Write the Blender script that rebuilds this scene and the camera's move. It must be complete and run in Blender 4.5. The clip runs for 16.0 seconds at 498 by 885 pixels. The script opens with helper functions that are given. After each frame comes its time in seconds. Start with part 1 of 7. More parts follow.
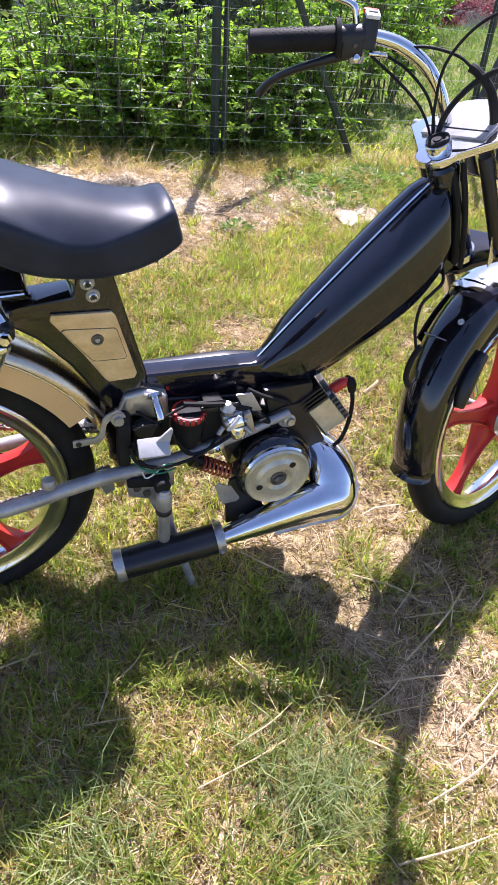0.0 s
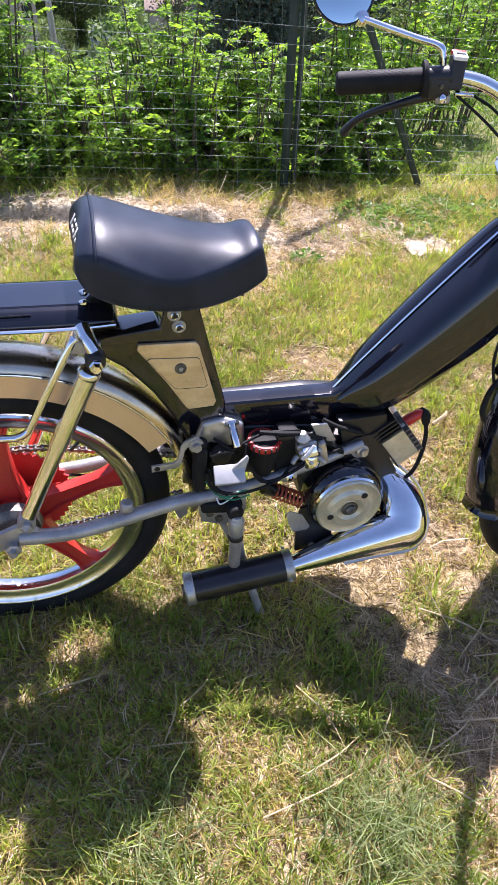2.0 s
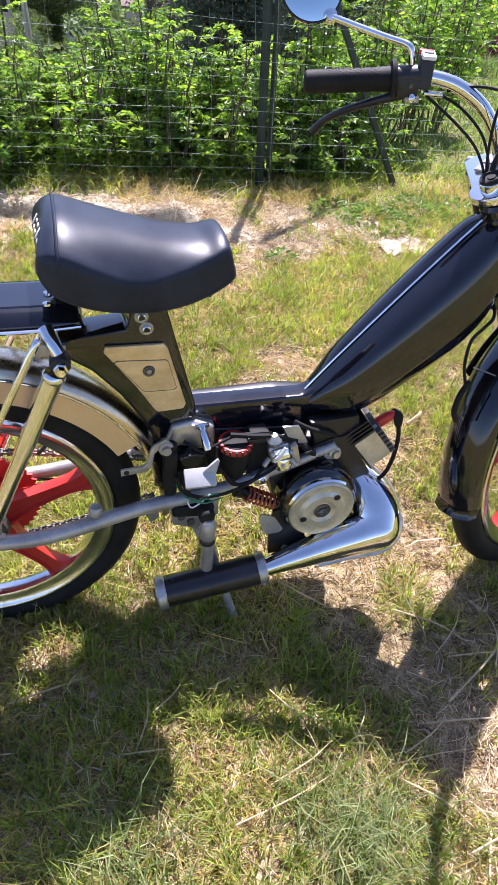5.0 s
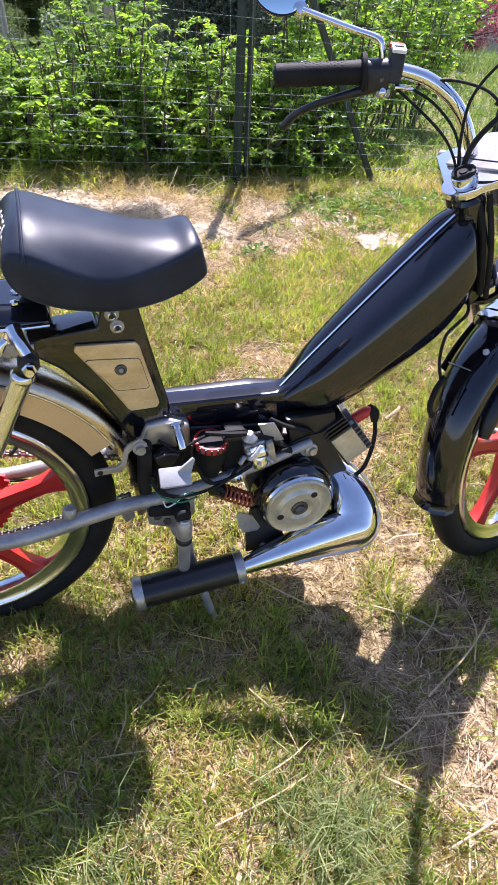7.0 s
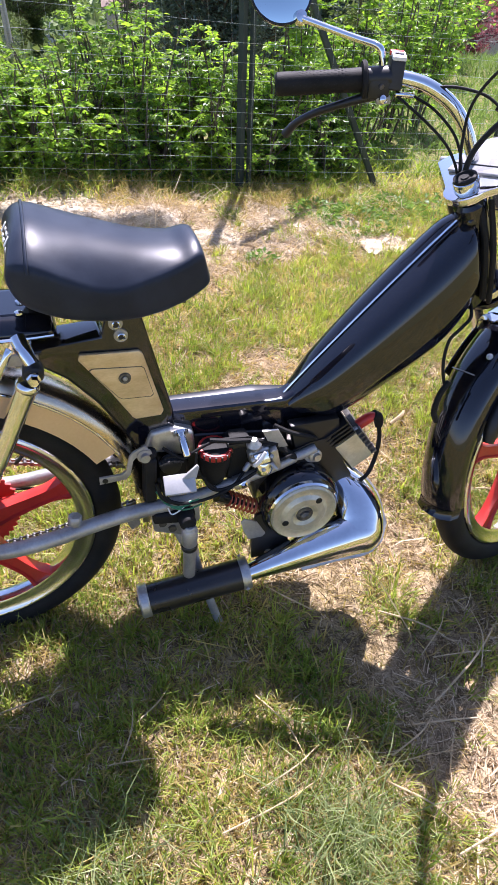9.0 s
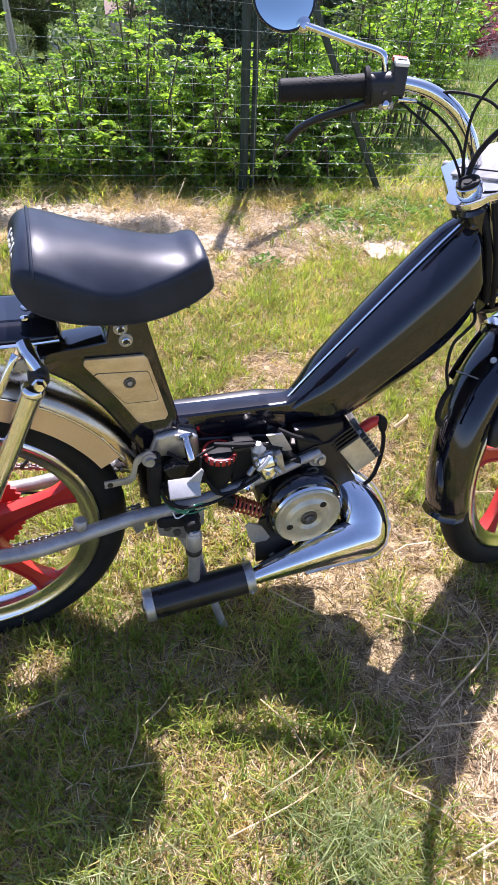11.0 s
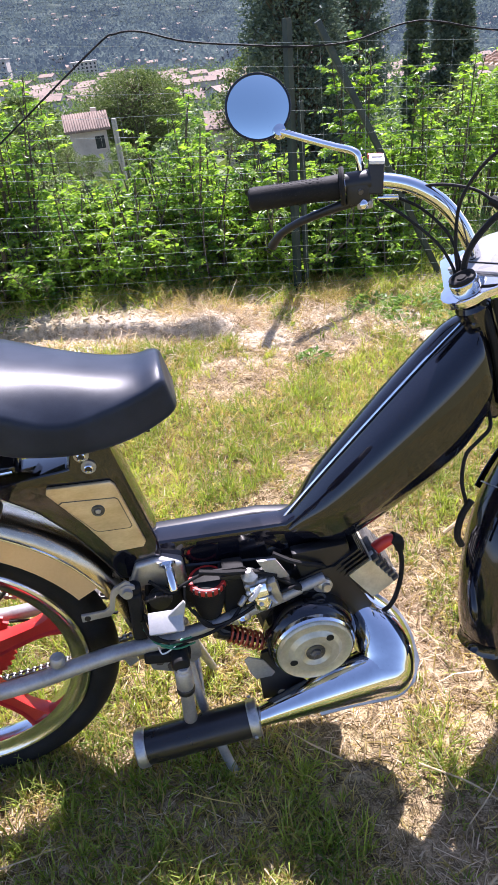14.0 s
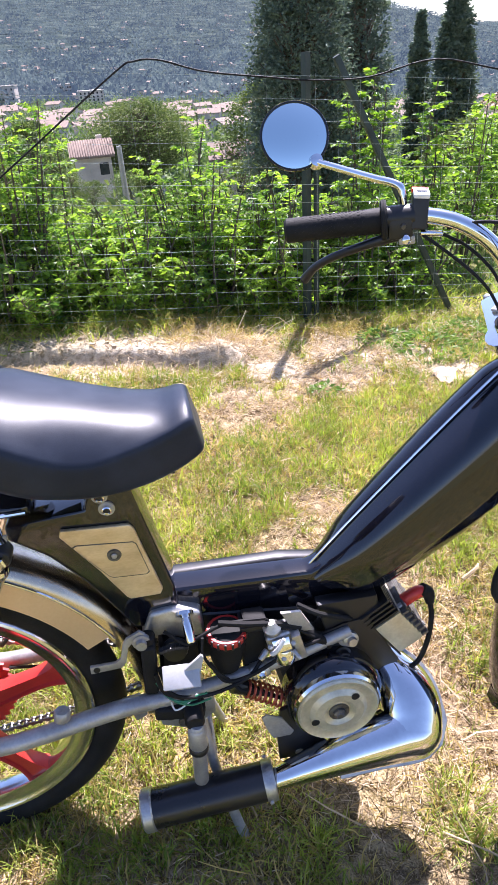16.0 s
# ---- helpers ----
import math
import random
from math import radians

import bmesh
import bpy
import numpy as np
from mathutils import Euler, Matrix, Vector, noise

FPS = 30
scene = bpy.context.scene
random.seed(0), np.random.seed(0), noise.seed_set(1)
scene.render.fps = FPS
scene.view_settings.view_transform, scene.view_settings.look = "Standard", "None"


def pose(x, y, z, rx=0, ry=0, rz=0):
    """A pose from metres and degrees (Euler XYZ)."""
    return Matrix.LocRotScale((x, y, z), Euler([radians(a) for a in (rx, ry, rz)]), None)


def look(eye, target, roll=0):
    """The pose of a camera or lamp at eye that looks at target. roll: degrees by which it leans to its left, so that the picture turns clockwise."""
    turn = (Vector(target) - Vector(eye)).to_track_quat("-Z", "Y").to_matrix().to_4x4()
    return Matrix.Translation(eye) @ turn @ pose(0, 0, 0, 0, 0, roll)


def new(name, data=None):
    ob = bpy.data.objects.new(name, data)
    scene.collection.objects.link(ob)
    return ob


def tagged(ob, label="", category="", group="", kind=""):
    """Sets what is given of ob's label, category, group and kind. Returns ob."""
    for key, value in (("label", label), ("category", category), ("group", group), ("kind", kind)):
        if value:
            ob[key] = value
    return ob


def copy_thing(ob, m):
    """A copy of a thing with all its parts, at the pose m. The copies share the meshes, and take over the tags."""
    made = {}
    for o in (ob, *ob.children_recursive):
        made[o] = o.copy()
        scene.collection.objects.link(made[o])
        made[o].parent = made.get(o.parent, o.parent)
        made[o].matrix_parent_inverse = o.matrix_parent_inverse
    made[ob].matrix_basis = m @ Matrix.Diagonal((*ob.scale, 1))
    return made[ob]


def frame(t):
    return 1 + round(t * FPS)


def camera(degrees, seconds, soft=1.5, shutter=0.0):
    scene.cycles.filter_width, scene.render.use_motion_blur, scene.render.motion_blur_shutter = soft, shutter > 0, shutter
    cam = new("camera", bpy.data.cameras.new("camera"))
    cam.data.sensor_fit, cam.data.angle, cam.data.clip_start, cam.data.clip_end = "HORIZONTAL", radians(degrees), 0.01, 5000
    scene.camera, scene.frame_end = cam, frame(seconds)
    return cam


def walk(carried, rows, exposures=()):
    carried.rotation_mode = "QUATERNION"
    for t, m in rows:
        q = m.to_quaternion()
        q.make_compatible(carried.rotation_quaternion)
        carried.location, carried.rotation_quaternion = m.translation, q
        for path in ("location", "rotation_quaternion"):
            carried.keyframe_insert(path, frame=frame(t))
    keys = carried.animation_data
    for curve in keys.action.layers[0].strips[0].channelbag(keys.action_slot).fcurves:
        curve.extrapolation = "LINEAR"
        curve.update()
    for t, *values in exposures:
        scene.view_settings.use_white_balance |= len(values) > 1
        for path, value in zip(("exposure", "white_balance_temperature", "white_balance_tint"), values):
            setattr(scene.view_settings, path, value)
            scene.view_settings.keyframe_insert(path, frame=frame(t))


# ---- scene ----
cam = camera(41.0, 16.0)
PATH = [
    (0, (-0.375, -0.938, 1.124), (0.15, 0.464, -0.202), 3.2),
    (0.5, (-0.39, -0.939, 1.128), (0.096, 0.491, -0.183), 2.8),
    (1, (-0.391, -0.942, 1.133), (0.097, 0.493, -0.172), 2.6),
    (1.5, (-0.416, -0.933, 1.137), (-0.027, 0.544, -0.155), 1.1),
    (2, (-0.414, -0.933, 1.14), (-0.029, 0.558, -0.137), 1.0),
    (2.5, (-0.413, -0.931, 1.14), (-0.033, 0.554, -0.145), 1.0),
    (3, (-0.421, -0.927, 1.142), (-0.08, 0.574, -0.136), 0.8),
    (3.5, (-0.418, -0.925, 1.139), (-0.066, 0.568, -0.144), 1.0),
    (4, (-0.401, -0.925, 1.137), (-0.001, 0.551, -0.152), 1.3),
    (6.5, (-0.387, -0.916, 1.14), (0.077, 0.556, -0.131), 2.2),
    (7, (-0.376, -0.917, 1.135), (0.107, 0.534, -0.153), 2.4),
    (7.5, (-0.369, -0.921, 1.136), (0.123, 0.525, -0.156), 2.4),
    (8, (-0.366, -0.92, 1.137), (0.127, 0.528, -0.151), 2.2),
    (8.5, (-0.372, -0.916, 1.139), (0.105, 0.541, -0.145), 1.8),
    (11, (-0.375, -0.919, 1.142), (0.085, 0.556, -0.128), 1.1),
    (11.5, (-0.36, -0.901, 1.139), (0.102, 0.579, -0.123), 0.7),
    (11.7, (-0.34, -0.913, 1.136), (0.148, 0.597, -0.081), 1.0),
    (11.9, (-0.292, -0.89, 1.13), (0.115, 0.659, -0.068), -1.3),
    (12, (-0.263, -0.862, 1.14), (0.109, 0.711, -0.038), -2.1),
    (12.2, (-0.212, -0.843, 1.124), (0.159, 0.789, 0.028), -3.9),
    (12.3, (-0.191, -0.833, 1.117), (0.188, 0.778, -0.006), -4.4),
    (12.4, (-0.172, -0.817, 1.116), (0.233, 0.791, -0.002), -4.0),
    (12.5, (-0.154, -0.811, 1.122), (0.294, 0.798, 0.023), -4.2),
    (12.6, (-0.147, -0.817, 1.112), (0.318, 0.784, 0.007), -7.0),
    (12.7, (-0.15, -0.813, 1.119), (0.285, 0.811, 0.036), -6.4),
    (12.8, (-0.154, -0.812, 1.122), (0.247, 0.827, 0.048), -7.0),
    (13, (-0.165, -0.814, 1.127), (0.166, 0.837, 0.048), -7.1),
    (13.5, (-0.154, -0.814, 1.118), (0.087, 0.846, 0.03), -5.7),
    (14, (-0.162, -0.847, 1.129), (0.038, 0.836, 0.067), -6.5),
    (14.5, (-0.156, -0.825, 1.122), (0.033, 0.859, 0.059), -6.9),
    (15, (-0.161, -0.849, 1.128), (0.034, 0.836, 0.068), -6.8),
    (15.5, (-0.166, -0.833, 1.125), (0.006, 0.848, 0.056), -6.9),
    (16, (-0.201, -0.776, 1.121), (0.031, 0.943, 0.125), -4.4),
]
walk(cam, [(t, look(eye, target, roll)) for t, eye, target, roll in PATH], [(0.0, 1.54, 5880, 28), (11.1, 1.54, 5880, 28), (11.5, 1.69, 5880, 28), (12.5, 1.54, 5880, 28), (13.5, 1.64, 5880, 28), (14.5, 1.64, 5880, 28), (15.0, 1.54, 5880, 28), (16.0, 1.75, 5880, 28)])

# ---- light ----
SUN = Vector((0.27, 0.54, 1.0)).normalized()
world = bpy.data.worlds.new("sky")
scene.world = world
world.use_nodes = True
wn = world.node_tree
sky = wn.nodes.new("ShaderNodeTexSky")
sky.sky_type = "NISHITA"
sky.sun_disc = False
sky.sun_elevation = math.asin(SUN.z)
sky.sun_rotation = math.atan2(SUN.x, SUN.y)
sky.altitude = 150
sky.dust_density = 0.8
bg = wn.nodes["Background"]
bg.inputs["Strength"].default_value = 0.075
sky.ozone_density = 1.0
wn.links.new(sky.outputs[0], bg.inputs["Color"])
sun_lamp = bpy.data.lights.new("sun", "SUN")
sun_lamp.energy = 4.7
sun_lamp.angle = radians(0.53)
sun_lamp.color = (1.0, 0.95, 0.87)
sun = new("sun", sun_lamp)
sun.matrix_world = look(SUN * 50, (0, 0, 0))

# ---- materials ----


def principled(name):
    m = bpy.data.materials.new(name)
    m.use_nodes = True
    return m, m.node_tree, m.node_tree.nodes["Principled BSDF"]


def link(nt, a, b):
    nt.links.new(a, b)


def surface(name, dark, light, rough=0.5, metal=0.0, scale=8.0, fine=90.0, bump=0.1, rough_var=0.1, coat=0.0, per_piece=0.0, stretch=(1, 1, 1)):
    """A surface whose colour runs between two tones at two scales, with grain in its relief and gloss."""
    m, nt, p = principled(name)
    tc = nt.nodes.new("ShaderNodeTexCoord")
    mp = nt.nodes.new("ShaderNodeMapping")
    mp.inputs["Scale"].default_value = stretch
    link(nt, tc.outputs["Object"], mp.inputs["Vector"])
    n1 = nt.nodes.new("ShaderNodeTexNoise")
    n1.inputs["Scale"].default_value = scale
    n1.inputs["Detail"].default_value = 5
    n2 = nt.nodes.new("ShaderNodeTexNoise")
    n2.inputs["Scale"].default_value = fine
    n2.inputs["Detail"].default_value = 3
    for n in (n1, n2):
        link(nt, mp.outputs[0], n.inputs["Vector"])
    add = nt.nodes.new("ShaderNodeMath")
    add.operation = "MULTIPLY_ADD"
    add.inputs[1].default_value = 0.45
    link(nt, n2.outputs["Fac"], add.inputs[0])
    half = nt.nodes.new("ShaderNodeMath")
    half.operation = "MULTIPLY_ADD"
    half.inputs[1].default_value = 1.3
    half.inputs[2].default_value = -0.37
    link(nt, n1.outputs["Fac"], half.inputs[0])
    link(nt, half.outputs[0], add.inputs[2])
    ramp = nt.nodes.new("ShaderNodeValToRGB")
    ramp.color_ramp.elements[0].position = 0.25
    ramp.color_ramp.elements[1].position = 0.8
    ramp.color_ramp.elements[0].color = (*dark, 1)
    ramp.color_ramp.elements[1].color = (*light, 1)
    if per_piece:
        info = nt.nodes.new("ShaderNodeObjectInfo")
        pm = nt.nodes.new("ShaderNodeMath")
        pm.operation = "MULTIPLY_ADD"
        pm.inputs[1].default_value = per_piece
        link(nt, info.outputs["Random"], pm.inputs[0])
        link(nt, add.outputs[0], pm.inputs[2])
        link(nt, pm.outputs[0], ramp.inputs[0])
    else:
        link(nt, add.outputs[0], ramp.inputs[0])
    link(nt, ramp.outputs[0], p.inputs["Base Color"])
    rr = nt.nodes.new("ShaderNodeMapRange")
    rr.inputs["To Min"].default_value = max(0.02, rough - rough_var)
    rr.inputs["To Max"].default_value = min(1.0, rough + rough_var)
    link(nt, n1.outputs["Fac"], rr.inputs["Value"])
    link(nt, rr.outputs[0], p.inputs["Roughness"])
    p.inputs["Metallic"].default_value = metal
    p.inputs["Coat Weight"].default_value = coat
    p.inputs["Coat Roughness"].default_value = 0.04
    if bump:
        b = nt.nodes.new("ShaderNodeBump")
        b.inputs["Strength"].default_value = bump
        b.inputs["Distance"].default_value = 0.002
        link(nt, n2.outputs["Fac"], b.inputs["Height"])
        link(nt, b.outputs[0], p.inputs["Normal"])
    return m


def leafy(name, dark, light, through_light=0.45, rough=0.45, patch=3.0, single=0.55, drift=1.3):
    """Leaves or blades: each island its own tone, drifting from patch to patch, with light passing through."""
    m, nt, p = principled(name)
    geo = nt.nodes.new("ShaderNodeNewGeometry")
    tc = nt.nodes.new("ShaderNodeTexCoord")
    n = nt.nodes.new("ShaderNodeTexNoise")
    n.inputs["Scale"].default_value = patch
    n.inputs["Detail"].default_value = 3
    link(nt, tc.outputs["Object"], n.inputs["Vector"])
    mix = nt.nodes.new("ShaderNodeMath")
    mix.operation = "MULTIPLY_ADD"
    mix.inputs[1].default_value = single
    link(nt, geo.outputs["Random Per Island"], mix.inputs[0])
    sc = nt.nodes.new("ShaderNodeMath")
    sc.operation = "MULTIPLY_ADD"
    sc.inputs[1].default_value = drift
    sc.inputs[2].default_value = 0.5 - 0.5 * drift - 0.5 * single + 0.005
    link(nt, n.outputs["Fac"], sc.inputs[0])
    link(nt, sc.outputs[0], mix.inputs[2])
    ramp = nt.nodes.new("ShaderNodeValToRGB")
    ramp.color_ramp.elements[0].position = 0.1
    ramp.color_ramp.elements[1].position = 0.85
    ramp.color_ramp.elements[0].color = (*dark, 1)
    ramp.color_ramp.elements[1].color = (*light, 1)
    link(nt, mix.outputs[0], ramp.inputs[0])
    link(nt, ramp.outputs[0], p.inputs["Base Color"])
    p.inputs["Roughness"].default_value = rough
    p.inputs["Specular IOR Level"].default_value = 0.35
    tr = nt.nodes.new("ShaderNodeBsdfTranslucent")
    bright = nt.nodes.new("ShaderNodeHueSaturation")
    bright.inputs["Saturation"].default_value = 1.12
    bright.inputs["Value"].default_value = 1.5
    link(nt, ramp.outputs[0], bright.inputs["Color"])
    link(nt, bright.outputs[0], tr.inputs["Color"])
    ms = nt.nodes.new("ShaderNodeMixShader")
    ms.inputs[0].default_value = through_light
    link(nt, p.outputs[0], ms.inputs[1])
    link(nt, tr.outputs[0], ms.inputs[2])
    link(nt, ms.outputs[0], nt.nodes["Material Output"].inputs["Surface"])
    return m


BLACK = surface("black_gloss_paint", (0.004, 0.004, 0.007), (0.008, 0.008, 0.012), rough=0.07, scale=14, fine=400, bump=0.0, rough_var=0.02, coat=0.5)
SATIN = surface("black_satin", (0.006, 0.006, 0.007), (0.015, 0.015, 0.016), rough=0.40, scale=20, fine=300, bump=0.05)
RUBBER = surface("black_rubber", (0.007, 0.007, 0.007), (0.020, 0.019, 0.018), rough=0.66, scale=25, fine=350, bump=0.15)
RUBBER.node_tree.nodes["Principled BSDF"].inputs["Specular IOR Level"].default_value = 0.22
VINYL = surface("black_vinyl", (0.014, 0.018, 0.028), (0.027, 0.034, 0.050), rough=0.37, scale=16, fine=700, bump=0.05, rough_var=0.07)
VINYL.node_tree.nodes["Principled BSDF"].inputs["Specular IOR Level"].default_value = 0.20
CHROME = surface("chrome", (0.70, 0.70, 0.70), (0.82, 0.82, 0.81), rough=0.05, metal=1.0, scale=20, fine=120, bump=0.012, rough_var=0.03)
ALU = surface("cast_aluminium", (0.36, 0.35, 0.33), (0.6, 0.59, 0.56), rough=0.42, metal=0.85, scale=30, fine=300, bump=0.15)
STEEL = surface("grey_steel", (0.3, 0.29, 0.28), (0.5, 0.49, 0.47), rough=0.45, metal=0.55, scale=25, fine=260, bump=0.12)
DIRTY = surface("oily_metal", (0.05, 0.045, 0.04), (0.2, 0.19, 0.17), rough=0.5, metal=0.6, scale=35, fine=260, bump=0.2)
RIM = surface("polished_alloy", (0.62, 0.62, 0.63), (0.76, 0.76, 0.76), rough=0.16, metal=1.0, scale=24, fine=160, bump=0.02, rough_var=0.06)
RED = surface("red_paint", (0.42, 0.022, 0.016), (0.56, 0.035, 0.024), rough=0.38, scale=18, fine=200, bump=0.05)
CAP = surface("red_plastic", (0.55, 0.03, 0.02), (0.68, 0.05, 0.03), rough=0.35, scale=30, fine=300, bump=0.03)
GOLD = surface("champagne_metal", (0.60, 0.44, 0.24), (0.82, 0.65, 0.40), rough=0.40, metal=0.5, scale=22, fine=160, bump=0.06, stretch=(1, 1, 2.2))
TAN = surface("tan_painted_metal", (0.70, 0.50, 0.31), (0.80, 0.60, 0.39), rough=0.38, metal=0.55, scale=9, fine=220, bump=0.03)
WARMCHROME = surface("warm_chrome", (0.52, 0.43, 0.30), (0.72, 0.63, 0.48), rough=0.27, metal=1.0, scale=12, fine=120, bump=0.03, rough_var=0.12)
LAMPTOP = surface("grey_white_plastic", (0.28, 0.28, 0.285), (0.34, 0.34, 0.345), rough=0.3, scale=14, fine=200, bump=0.02)
SOOT = surface("black_heat_paint", (0.010, 0.009, 0.009), (0.022, 0.019, 0.018), rough=0.30, scale=12, fine=260, bump=0.05, rough_var=0.12)
CREAM = surface("cream_metal", (0.50, 0.45, 0.30), (0.74, 0.69, 0.52), rough=0.36, metal=0.45, scale=26, fine=200, bump=0.08)
WHITE = surface("white_plastic", (0.72, 0.72, 0.71), (0.82, 0.82, 0.81), rough=0.3, scale=14, fine=200, bump=0.02)
COPPER = surface("red_spring_paint", (0.35, 0.06, 0.03), (0.5, 0.1, 0.05), rough=0.35, metal=0.3, scale=40, fine=300, bump=0.05)
POST = surface("dark_green_steel", (0.014, 0.024, 0.019), (0.038, 0.056, 0.043), rough=0.55, metal=0.0, scale=12, fine=180, bump=0.15)
WIRE = surface("fence_wire", (0.22, 0.26, 0.24), (0.46, 0.50, 0.47), rough=0.40, metal=0.4, scale=10, fine=80, bump=0.0)
BARK = surface("brown_bark", (0.05, 0.04, 0.028), (0.16, 0.125, 0.085), rough=0.85, scale=9, fine=60, bump=0.6)
STUCCO = surface("pale_render", (0.42, 0.36, 0.30), (0.62, 0.55, 0.47), rough=0.9, scale=0.7, fine=12, bump=0.2, per_piece=0.25)
# terracotta greyed so that its base colour holds the haze over the town
TILE = surface("terracotta_tiles", (0.14, 0.098, 0.074), (0.25, 0.182, 0.142), rough=0.85, scale=1.2, fine=14, bump=0.3, per_piece=0.2)
PALE_TILE = surface("pale_pink_tiles", (0.70, 0.57, 0.51), (0.84, 0.74, 0.68), rough=0.85, scale=1.2, fine=14, bump=0.3, per_piece=0.3)
GLASS_DARK = surface("window_dark", (0.02, 0.025, 0.03), (0.05, 0.055, 0.06), rough=0.12, scale=3, fine=30, bump=0.0)
LEAF = leafy("hedge_leaf", (0.070, 0.145, 0.030), (0.28, 0.41, 0.066), 0.60, 0.36, 4.0, 0.6, 2.2)
GRASSM = leafy("grass_blade", (0.20, 0.168, 0.048), (0.58, 0.456, 0.175), 0.45, 0.5, 5.0)
LUSH = leafy("lush_blade", (0.095, 0.165, 0.028), (0.40, 0.45, 0.088), 0.5, 0.45, 4.0)
STRAW = leafy("dry_straw", (0.30, 0.215, 0.12), (0.72, 0.60, 0.41), 0.25, 0.6, 6.0)
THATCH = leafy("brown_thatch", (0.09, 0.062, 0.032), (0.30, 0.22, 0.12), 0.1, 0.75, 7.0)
YOUNG = leafy("young_leaf", (0.06, 0.125, 0.024), (0.26, 0.40, 0.058), 0.5, 0.36, 6.0, 0.6, 2.2)
MEADOW = leafy("meadow_blade", (0.07, 0.13, 0.026), (0.20, 0.28, 0.07), 0.4, 0.5, 2.0)
WEED = leafy("broad_weed", (0.09, 0.17, 0.035), (0.22, 0.32, 0.08), 0.4, 0.45, 6.0)
PLUM = leafy("plum_leaf", (0.16, 0.045, 0.062), (0.46, 0.19, 0.21), 0.4, 0.45, 2.0)
PINE = leafy("pine_needles", (0.04, 0.072, 0.022), (0.18, 0.23, 0.065), 0.25, 0.6, 0.8)
TOWNLEAF = leafy("town_tree_leaf", (0.045, 0.085, 0.028), (0.20, 0.27, 0.08), 0.3, 0.6, 0.05)
# foliage tones lightened so that the base colour holds the haze on the conifers
CYPRESS = leafy("cypress_foliage", (0.052, 0.086, 0.064), (0.165, 0.215, 0.140), 0.15, 0.65, 1.5)
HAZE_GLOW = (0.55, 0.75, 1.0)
WOODS = leafy("hazy_far_woods", (0.012, 0.022, 0.027), (0.105, 0.130, 0.105), 0.25, 0.9, 0.016, 0.12, 3.8)

# woods on the far hillside backdrop: faint air-light glow added, haze in base colour
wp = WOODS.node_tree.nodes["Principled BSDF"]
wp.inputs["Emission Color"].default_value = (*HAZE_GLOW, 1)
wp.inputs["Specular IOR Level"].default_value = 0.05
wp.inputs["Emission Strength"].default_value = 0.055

# ---- mesh tools ----


def mesh_of(bm, name, material, smooth=True, angle=35.0):
    me = bpy.data.meshes.new(name)
    bmesh.ops.recalc_face_normals(bm, faces=bm.faces)
    if smooth:
        lim = radians(angle)
        for f in bm.faces:
            f.smooth = True
        for e in bm.edges:
            e.smooth = len(e.link_faces) == 2 and e.calc_face_angle(0) < lim
    bm.to_mesh(me)
    bm.free()
    me.materials.append(material)
    return me


def thing(name, label, category, at=(0, 0, 0), group="", kind=""):
    ob = new(name)
    ob.empty_display_size = 0.1
    ob.matrix_basis = Matrix.Translation(at)
    return tagged(ob, label, category, group, kind)


def part(name, bm, material, parent, label="", smooth=True, angle=35.0):
    """Links a mesh as one part under a thing or a part; the mesh is in world places."""
    ob = new(name, mesh_of(bm, name, material, smooth, angle))
    if parent is not None:
        ob.parent = parent
        ob.matrix_parent_inverse = parent.matrix_basis.inverted() if parent.parent is None else Matrix.Identity(4)
    if label:
        ob["label"] = label
    return ob


def spline(pts, n=6):
    """A smooth run of points through pts (tuples of any length)."""
    P = [np.array(p, float) for p in pts]
    P = [2 * P[0] - P[1]] + P + [2 * P[-1] - P[-2]]
    out = []
    for i in range(1, len(P) - 2):
        a, b, c, d = P[i - 1:i + 3]
        for k in range(n):
            t = k / n
            out.append(0.5 * (2 * b + (c - a) * t + (2 * a - 5 * b + 4 * c - d) * t * t + (3 * b - a - 3 * c + d) * t ** 3))
    out.append(P[-2])
    return out


def tube(pts, r, seg=12, n=6, caps=True, bm=None, xf=None):
    """A round tube along a smooth line; r is one radius, or one for each point."""
    bm = bm or bmesh.new()
    rad = [r] * len(pts) if isinstance(r, (int, float)) else r
    run = spline([(*p, q) for p, q in zip(pts, rad)], n) if n > 1 else [np.array((*p, q), float) for p, q in zip(pts, rad)]
    prev, side = None, None
    rings = []
    for i, p in enumerate(run):
        a = run[max(0, i - 1)][:3]
        b = run[min(len(run) - 1, i + 1)][:3]
        d = Vector(b - a).normalized()
        if side is None:
            side = d.orthogonal().normalized()
        else:
            side = (side - d * side.dot(d)).normalized()
        up = d.cross(side)
        ring = []
        for k in range(seg):
            t = 2 * math.pi * k / seg
            v = Vector(p[:3]) + (side * math.cos(t) + up * math.sin(t)) * p[3]
            ring.append(bm.verts.new(xf @ v if xf else v))
        rings.append(ring)
    for r0, r1 in zip(rings, rings[1:]):
        for k in range(seg):
            bm.faces.new((r0[k], r0[(k + 1) % seg], r1[(k + 1) % seg], r1[k]))
    if caps:
        bm.faces.new(rings[0][::-1])
        bm.faces.new(rings[-1])
    return bm


def rod(a, b, r, seg=16, bm=None, xf=None, bevel=0.0):
    """A straight bar with slightly rounded ends."""
    a, b = Vector(a), Vector(b)
    d = (b - a).normalized()
    e = bevel or min(r * 0.25, (b - a).length * 0.2)
    pts = [a, a + d * e * 0.01, a + d * e, b - d * e, b - d * e * 0.01, b]
    return tube([tuple(p) for p in pts], [r - e, r - e * 0.7, r, r, r - e * 0.7, r - e], seg, 1, True, bm, xf)


